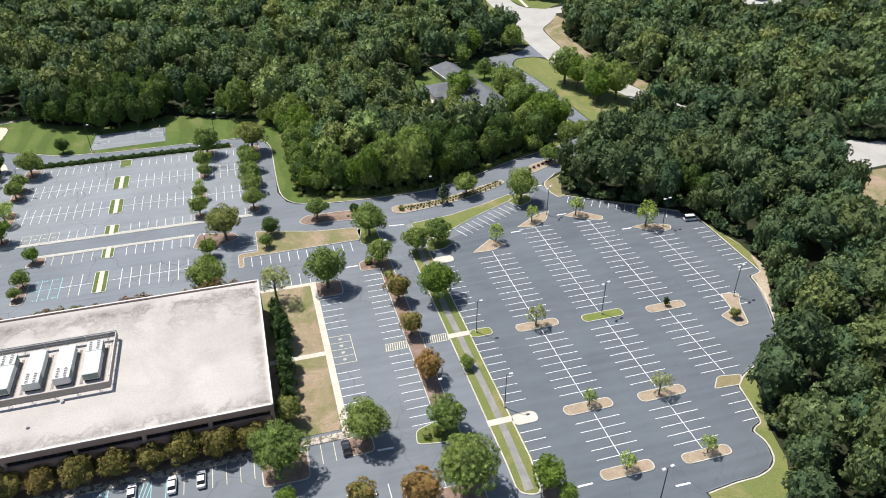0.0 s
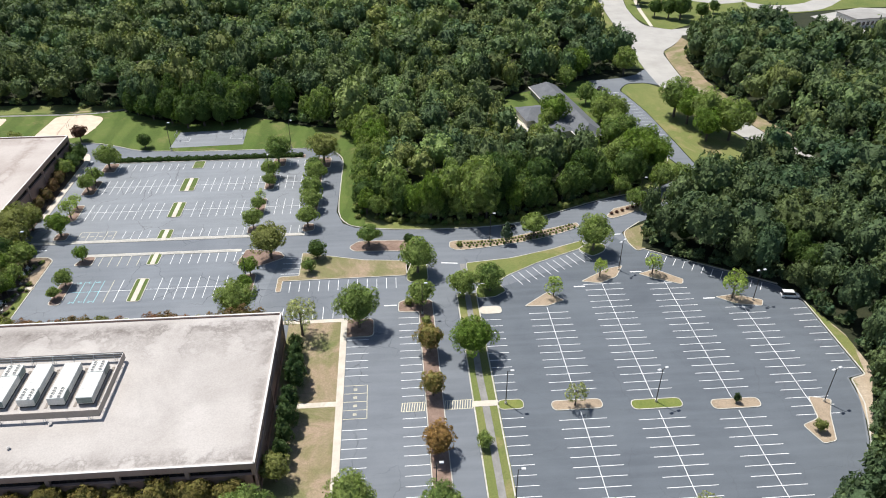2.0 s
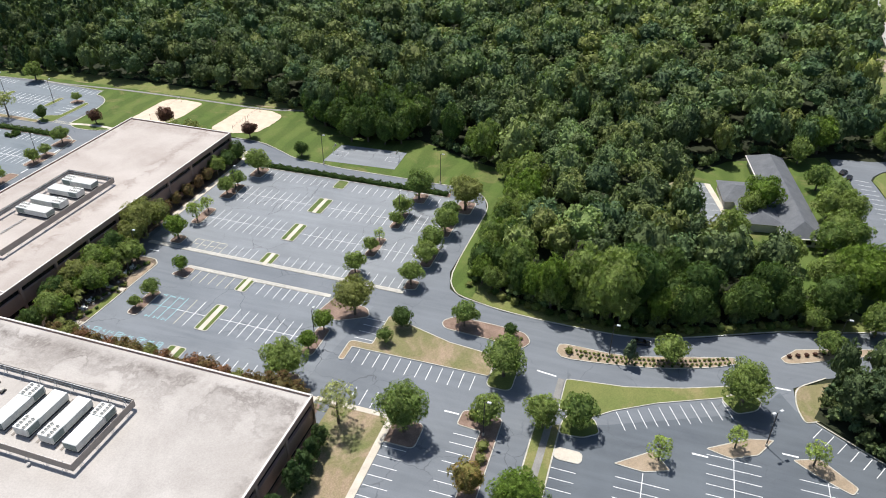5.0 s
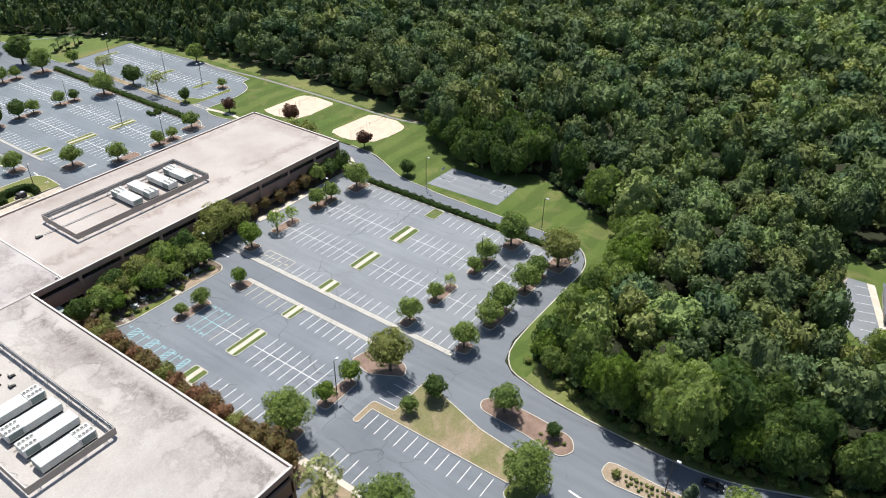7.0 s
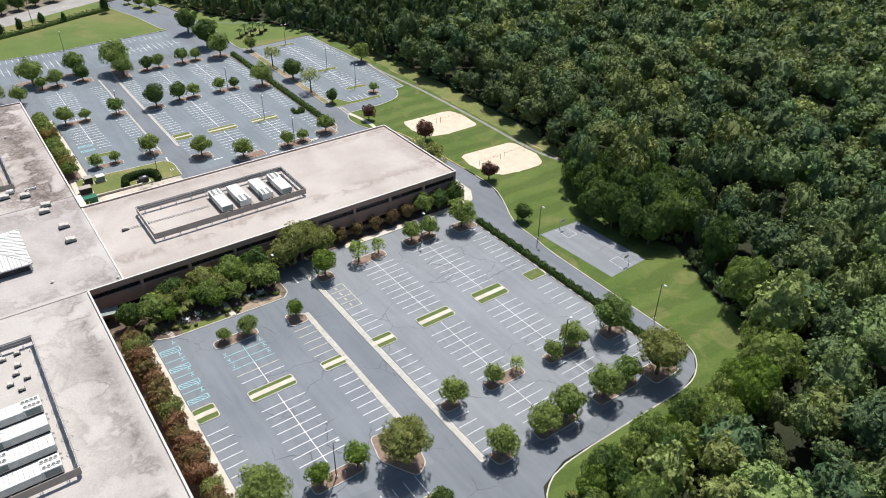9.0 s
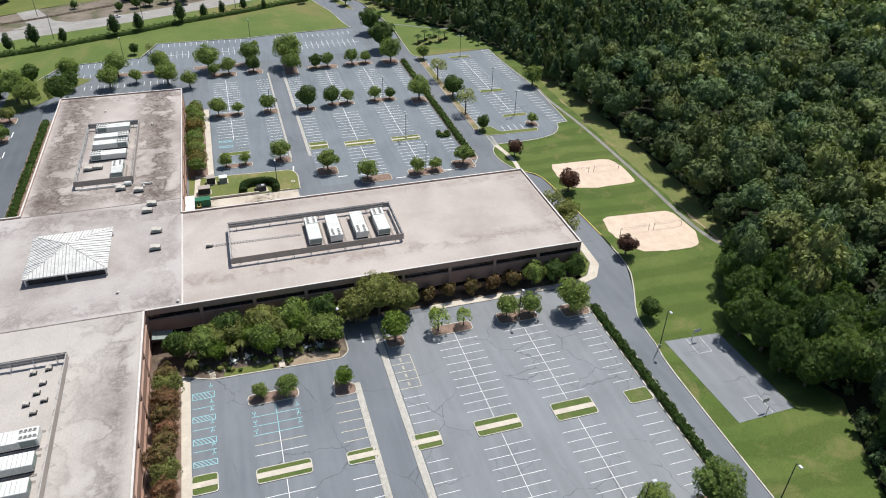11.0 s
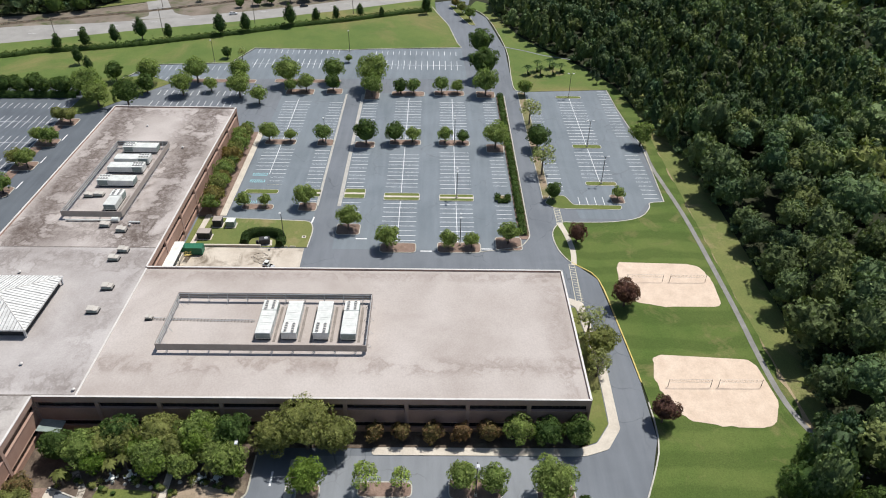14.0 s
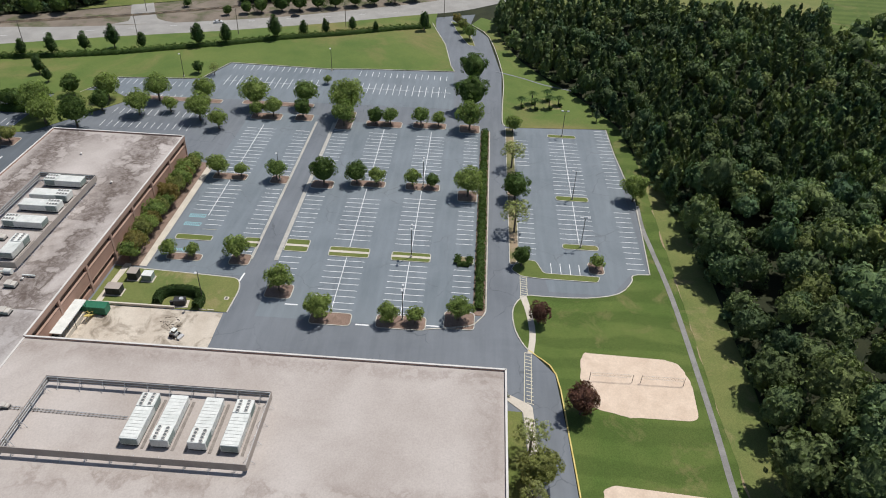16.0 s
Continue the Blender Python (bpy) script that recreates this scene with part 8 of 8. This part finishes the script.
slab("soil_yard_edge", rounded([(57, 321), (64, 323), (66.4, 318.6), (63, 311), (58.6, 313)], 1.2), -0.1, 0.024, DIRT, "pale worn ground at the yard's edge", "soil")
for k in range(6):
    line(low_yard, 68.6 + 0.9 * k, 316.4 - 4.2 * k, 72.8 + 0.9 * k, 317.6 - 4.2 * k).location.z += 0.012
slab("walk_low_building", [(71.2, 320), (73.4, 320), (81.6, 292), (80.4, 290)], -0.1, 0.06, CONCRETE, "pale concrete walk beside the low building", "path")
slab("lawn_low_building", [(58, 332), (116, 358), (122.8, 336), (121.8, 305), (121.2, 290), (122.4, 278), (128, 270), (131, 257), (124, 250), (100, 258), (86, 284), (70, 286), (58, 305)], -0.2, 0.0, GRASS_MOWN, "green lawn round the low building", "lawn")
for k in range(17):
    w = k / 16
    x, y = 135.0 - 5.8 * w * w, 284 + 56 * w
    line(low_lot, x - 0.2, y, x - 4.9, y + 0.3).location.z += 0.012


def gable(name, root, x0, x1, y0, y1, z0, z1, along_y=True, hip=0.0):
    """A pitched roof with thickness and eaves."""
    cx, cy = (x0 + x1) / 2, (y0 + y1) / 2
    a, b = ((cx, y0 + hip), (cx, y1 - hip)) if along_y else ((x0 + hip, cy), (x1 - hip, cy))
    bm = bmesh.new()
    lo = [bm.verts.new((x, y, z0)) for x, y in ((x0, y0), (x1, y0), (x1, y1), (x0, y1))]
    p, q = bm.verts.new((*a, z1)), bm.verts.new((*b, z1))
    if along_y:
        fs = ((lo[1], lo[2], q, p), (lo[3], lo[0], p, q), (lo[0], lo[1], p), (lo[2], lo[3], q))
    else:
        fs = ((lo[0], lo[1], q, p), (lo[2], lo[3], p, q), (lo[3], lo[0], p), (lo[1], lo[2], q))
    for f in fs:
        bm.faces.new(f)
    bm.faces.new(lo[::-1])
    part(name, bm, SHINGLE, root, "grey shingle roof")


low = thing("low_building", pose(97.2, 314, 0, 0, 0, 9.3), "single-storey building with grey shingle roofs", "building")
for x0, x1, y0, y1, h, ay, hip in ((-6.6, 6.6, -30, 30, 6.8, True, 5), (-21.5, -4, -9, 7, 5.8, False, 5), (-18, -4, -23, -6, 5.4, True, 5)):
    part("wall", box(bmesh.new(), x0 + 0.7, x1 - 0.7, y0 + 0.7, y1 - 0.7, 0, 3.3), SIDING, low, "pale siding wall")
    gable("roof", low, x0, x1, y0, y1, 3.2, h, ay, hip)
for k in range(10):
    part("window", box(bmesh.new(), 5.88, 5.94, -27 + 5.6 * k, -25 + 5.6 * k, 1, 2.5), GLASS, low, "dark window")
for k in range(4):
    part("window", box(bmesh.new(), -17.36, -17.26, -21.6 + 3.4 * k, -20.2 + 3.4 * k, 1, 2.5), GLASS, low, "dark window")
for k in range(4):
    part("window", box(bmesh.new(), -5.4 + 2.9 * k, -3.4 + 2.9 * k, -29.36, -29.28, 0.9, 2.6), GLASS, low, "dark window")
part("porch_roof", box(bmesh.new(), -6.9, 6.9, -30.4, -29.6, 3.0, 3.22), CAP, low, "pale eave trim")
part("porch_roof", box(bmesh.new(), -7.0, -6.6, -30, 30, 3.0, 3.2), CAP, low, "pale eave trim")

far = thing("distant_building", pose(256, 552, 0, 0, 0, -28), "distant pale two-storey building with a glazed round corner", "building")
part("wall", box(bmesh.new(), -20, 34, -8, 20, 0, 9.5), SIDING, far, "pale wall")
part("roof", box(bmesh.new(), -20.5, 34.5, -8.5, 20.5, 9.5, 10.2), CAP, far, "pale flat roof")
part("corner_tower", tube(bmesh.new(), (-4, -8, 0), (-4, -8, 8.6), 7, 7, 20), GLASS, far, "dark glazed round corner")
part("canopy", tube(bmesh.new(), (-4, -8, 8.6), (-4, -8, 9.3), 8, 8, 20), CAP, far, "pale round canopy")
for i in range(2):
    for k in range(9):
        part("window", box(bmesh.new(), 5 + 3.2 * k, 7.4 + 3.2 * k, -8.14, -7.9, 1.2 + 4.2 * i, 3.6 + 4.2 * i), GLASS, far, "dark window")
    for k in range(5):
        part("window", box(bmesh.new(), -20.14, -19.9, -5 + 4.8 * k, -2 + 4.8 * k, 1.2 + 4.2 * i, 3.6 + 4.2 * i), GLASS, far, "dark window")
    for k in range(3):
        part("window", box(bmesh.new(), -19 + 2.8 * k, -17 + 2.8 * k, -8.14, -7.9, 1.2 + 4.2 * i, 3.6 + 4.2 * i), GLASS, far, "dark window")
for x, y, r in ((198, 536, 6), (200, 546, 6), (186.4, 496, 5.6), (190, 504, 4.6), (209, 538, 4.6), (204, 514, 4.4), (188, 467, 5), (195.6, 463, 5.6), (201.6, 459, 7), (206, 470, 6), (216, 461, 4.4), (228.6, 473, 3.8), (226, 520, 5.2), (243, 522, 4), (250, 526, 4), (236, 558, 5), (222, 560, 6), (207, 566, 5)):
    tree(x, y, r, "d", "distant lawn trees", 0.06, 1.3, "dark green tree on the distant lawn")

hall = thing("distant_hall", pose(312, 446, 0, 0, 0, 8), "distant low white hall with a flat grey roof", "building")
part("wall", box(bmesh.new(), -12, 12, -9, 9, 0, 5), SIDING, hall, "white wall")
part("roof", box(bmesh.new(), -12.6, 12.6, -9.6, 9.6, 5, 5.5), HIGHWAY, hall, "flat grey roof")
for k in range(7):
    part("window", box(bmesh.new(), -10.6 + 3.1 * k, -8.8 + 3.1 * k, -9.12, -8.9, 1.2, 3.4), GLASS, hall, "dark window")
annex = thing("distant_hall", pose(343, 430, 0, 0, 0, 8), "distant tall white hall beside a smaller one", "building")
part("wall", box(bmesh.new(), -12, 22, -10, 12, 0, 8), SIDING, annex, "white wall")
part("roof", box(bmesh.new(), -12.6, 22.6, -10.6, 12.6, 8, 8.6), CAP, annex, "flat pale roof")
for i in range(2):
    for k in range(8):
        part("window", box(bmesh.new(), -10.4 + 4.0 * k, -8 + 4.0 * k, -10.12, -9.9, 1.2 + 3.6 * i, 3.6 + 3.6 * i), GLASS, annex, "dark window")
slab("yard_halls", [(292, 420), (340, 408), (390, 420), (390, 470), (330, 480), (288, 462)], -0.1, 0.1, CONCRETE_ROAD, "pale yard round the distant halls", "yard")

# roadside north: highway, crossing, railway
slab("road_highway", smooth_line([(-310, -60), (-326, -8), (-338, 26), (-347, 52), (-365, 98), (-382, 147.5), (-404, 200), (-421, 234), (-432, 258), (-444, 274), (-466, 294), (-520, 322)], 3) + smooth_line([(-530, 306), (-478, 280), (-454, 251), (-438, 226), (-408, 169), (-390, 120), (-381, 93), (-374, 66), (-369, 38), (-361, 14), (-346, -20), (-332, -64)], 3), -0.3, 0.02, HIGHWAY,
     "pale two-lane highway past the lawn", "road")
slab("road_crossing", smooth_line([(-381, 88), (-386, 93), (-392, 94.6), (-424, 82), (-475, 62)], 3) + smooth_line([(-475, 74), (-426, 93.4), (-400, 105), (-393, 110), (-389, 120)], 3), -0.3, 0.028, HIGHWAY, "pale side road over the railway", "road")
slab("railway_verge", [(-332, -64), (-345, -20), (-360, 14), (-368, 38), (-373, 66), (-380, 93), (-389, 120), (-407, 169), (-437, 226), (-453, 251), (-476, 280), (-504, 270), (-466, 200), (-432, 120), (-398, 60), (-386, 18), (-362, -64)], -0.2, 0.01, RAIL_SOIL, "bare brown soil along the railway", "soil")
slab("lawn_beyond_rail", [(-400, 60), (-426, 108), (-450, 190), (-520, 180), (-480, 60)], -0.2, 0.03, GRASS, "green grass beyond the railway", "lawn")
slab("field_far", [(-396, 472), (-404, 450), (-458, 466), (-540, 500), (-540, 540), (-456, 522)], -0.2, 0.05, GRASS_MOWN, "distant dry field beyond the woods", "field")
slab("lawn_beyond_woods", [(-441, 330), (-441, 470), (-520, 520), (-720, 600), (-720, 180), (-560, 250), (-500, 300), (-470, 294)], -0.25, 0.006, GRASS_VERGE, "rough grass beyond the pine woods", "lawn")
rail_line = [(-342, -56), (-356, -18), (-368, 16), (-376, 38), (-393.6, 85), (-405.4, 111), (-432, 163), (-470, 226), (-500, 268)]
bed = slab("rail_bed", smooth_line([(x - 1.6, y + 0.8) for x, y in rail_line], 3) + smooth_line([(x + 1.6, y - 0.8) for x, y in rail_line[::-1]], 3), -0.1, 0.25, MULCH_PALE, "brown ballast bed of the railway", "railway")
for d in (-0.75, 0.75):
    piece("rail", strip_mesh("rail", smooth_line(rail_line, 3), d - 0.06, d + 0.06, 0.2, 0.5, False, POLE), bed, "rusty steel rail")
for k in range(22):
    w = k / 21
    x, y = -349 - 72 * w, 46 + 190 * w
    if k % 2 == 0:
        line(campus, x - 8.4, y - 0.5, x - 9.4, y + 3, 0.2, name="lane_dash").location.z += 0.02


def utility_pole(x, y, h=13):
    root = thing("utility_pole", pose(x, y, 0), "weathered wooden utility pole by the road", "pole", "utility poles")
    part("pole", tube(bmesh.new(), (0, 0, -0.2), (0, 0, h), 0.17, 0.11, 8), WOOD_POLE, root)
    part("crossarm", box(bmesh.new(), -1.1, 1.1, -0.07, 0.07, h - 1.0, h - 0.85), WOOD_POLE, root)
    for s in (-0.9, 0.9):
        part("insulator", tube(bmesh.new(), (s, 0, h - 0.85), (s, 0, h - 0.6), 0.06, 0.04, 6), CAP, root)


for x, y in ((-344, 66), (-361, 112), (-378, 155), (-397, 205), (-420, 254), (-405, 98)):
    utility_pole(x, y)


# ---- sports gear ----
def hoop(x, y, turn):
    root = thing("basketball_hoop", pose(x, y, 0.14, 0, 0, turn), "grey basketball hoop on a bent post", "hoop", "basketball hoops")
    bm = tube(bmesh.new(), (0, 0, 0), (0, 0, 2.6), 0.09, 0.09, 8)
    tube(bm, (0, 0, 2.55), (1.1, 0, 3.2), 0.07, 0.07, 8)
    part("post", bm, STEEL, root)
    part("backboard", box(bmesh.new(), 1.1, 1.16, -0.9, 0.9, 2.75, 3.85, 0.02), CAP, root, "pale backboard")
    bm = bmesh.new()
    for k in range(12):
        a, b = 2 * math.pi * k / 12, 2 * math.pi * (k + 1) / 12
        tube(bm, (1.4 + 0.23 * math.cos(a), 0.23 * math.sin(a), 3.05), (1.4 + 0.23 * math.cos(b), 0.23 * math.sin(b), 3.05), 0.02, sides=4)
    part("rim", bm, RED_LENS, root, "red rim")


hoop(-68.6, 300, 3)
hoop(-41, 301.4, 183)
for s, x in ((1, -68.4), (-1, -41)):
    y = 300 if s > 0 else 301.4
    for dy in (-1.9, 1.9):
        o = line(court, x, y + dy, x + s * 5.6, y + dy, 0.1)
        o.location.z = 0.141
    line(court, x + s * 5.6, y - 1.9, x + s * 5.6, y + 1.9, 0.1).location.z = 0.141


def net(x, y0, y1):
    root = thing("volleyball_net", pose(x, (y0 + y1) / 2, 0.12), "volleyball net between two posts in sand", "net", "volleyball nets")
    h = (y1 - y0) / 2
    for s in (-1, 1):
        part("post", tube(bmesh.new(), (0, s * h, 0), (0, s * h, 2.5), 0.07, 0.06, 8), POLE, root)
    for z in (1.45, 2.42):
        part("tape", box(bmesh.new(), -0.02, 0.02, -h, h, z, z + 0.035), CAP, root, "pale net tape")
    bm = bmesh.new()
    for k in range(1, 32):
        y = -h + 2 * h * k / 32
        box(bm, -0.004, 0.004, y - 0.004, y + 0.004, 1.5, 2.42)
    for k in range(1, 5):
        z = 1.45 + 0.97 * k / 5
        box(bm, -0.004, 0.004, -h, h, z, z + 0.008)
    part("mesh", bm, POLE, root, "dark open netting")


for x, ya, yb in ((-157.6, 304.6, 314.6), (-157.6, 316.6, 326.6), (-117.4, 305.6, 315.6), (-117.4, 317.4, 327.4)):
    net(x, ya, yb)


# ---- cars ----
def lofted(bm, rings):
    rs = [[bm.verts.new(v) for v in ring] for ring in rings]
    n = len(rs[0])
    for a, b in zip(rs, rs[1:]):
        for k in range(n):
            bm.faces.new((a[k], a[(k + 1) % n], b[(k + 1) % n], b[k]))
    bm.faces.new(rs[0][::-1])
    bm.faces.new(rs[-1])
    bmesh.ops.recalc_face_normals(bm, faces=bm.faces)
    return bm


def car(x, y, turn, paint, label, van=False, z=0.02):
    root = thing("car", pose(x, y, z, 0, 0, turn), label, "car", "parked cars")
    L, w = (2.55, 0.95) if van else (2.3, 0.9)

    def ring(px, top, k=1.0):
        return [(px, -w * k, 0.32), (px, w * k, 0.32), (px, w * k, top - 0.12), (px, w * k * 0.9, top), (px, -w * k * 0.9, top), (px, -w * k, top - 0.12)]
    part("body", lofted(bmesh.new(), [ring(-L, 0.85, 0.86), ring(-L + 0.2, 1.0, 0.98), ring(-0.9, 1.0), ring(0.9, 0.98), ring(L - 0.4, 0.85, 0.96), ring(L, 0.66, 0.82)]), paint, root)
    top = 1.95 if van else 1.45
    b0, b1, f1, f0 = (-L + 0.05, -L + 0.25, 0.7, 1.45) if van else (-L + 0.5, -L + 1.25, 0.3, 1.15)

    def cab(px, z0, k):
        return (px, -w * k, z0), (px, w * k, z0)
    part("greenhouse", lofted(bmesh.new(), [[*cab(b0, 0.98, 0.9), *cab(b1, top - 0.06, 0.76)[::-1]], [*cab(f0, 0.96, 0.9), *cab(f1, top - 0.06, 0.76)[::-1]]]), GLASS, root, "dark windows")
    part("roof", box(bmesh.new(), b1 - 0.05, f1 + 0.05, -w * 0.77, w * 0.77, top - 0.08, top, 0.03), paint, root)
    for px in (-L + 0.85, L - 0.9):
        for s in (-1, 1):
            wheel = part("wheel", tube(bmesh.new(), (px, s * (w - 0.12), 0.32), (px, s * (w + 0.03), 0.32), 0.32, 0.32, 14), RUBBER, root, "black tyre")
            part("rim", tube(bmesh.new(), (px, s * (w + 0.02), 0.32), (px, s * (w + 0.045), 0.32), 0.2, 0.18, 10), STEEL, wheel, "grey rim")
    for s in (-1, 1):
        part("headlight", box(bmesh.new(), L - 0.1, L + 0.02, s * 0.6 - 0.18, s * 0.6 + 0.18, 0.6, 0.74, 0.02), CLEAR_LENS, root)
        part("tail_light", box(bmesh.new(), -L - 0.02, -L + 0.1, s * 0.65 - 0.14, s * 0.65 + 0.14, 0.66, 0.86, 0.02), RED_LENS, root)
        part("mirror", box(bmesh.new(), 0.75, 0.95, s * (w + 0.09) - 0.09, s * (w + 0.09) + 0.09, 0.95, 1.1, 0.03), paint, root)
    return root


car(132.4, 177.6, -8, WHITE_CAR, "white parked van at the lot's edge", True)
car(-40.3, 111.8, 90, WHITE_CAR, "white car parked at the front walk")
car(-32.3, 111.6, 90, WHITE_CAR, "white sedan parked at the front walk")
car(-26.4, 111.4, 90, WHITE_CAR, "white sedan parked beside yellow stall lines")
car(4.4, 111.4, 90, DARK_CAR, "dark car half hidden below a tree")
car(57.6, 220.6, 9, DARK_CAR, "dark blue car on the curving drive")
car(121, 345, 60, DARK_CAR, "dark car by the low building")
car(122.4, 341, 70, DARK_CAR, "dark car by the low building")
car(-393, 140, 112, WHITE_CAR, "white car on the highway")
car(-409, 176, 114, DARK_CAR, "dark car on the highway")
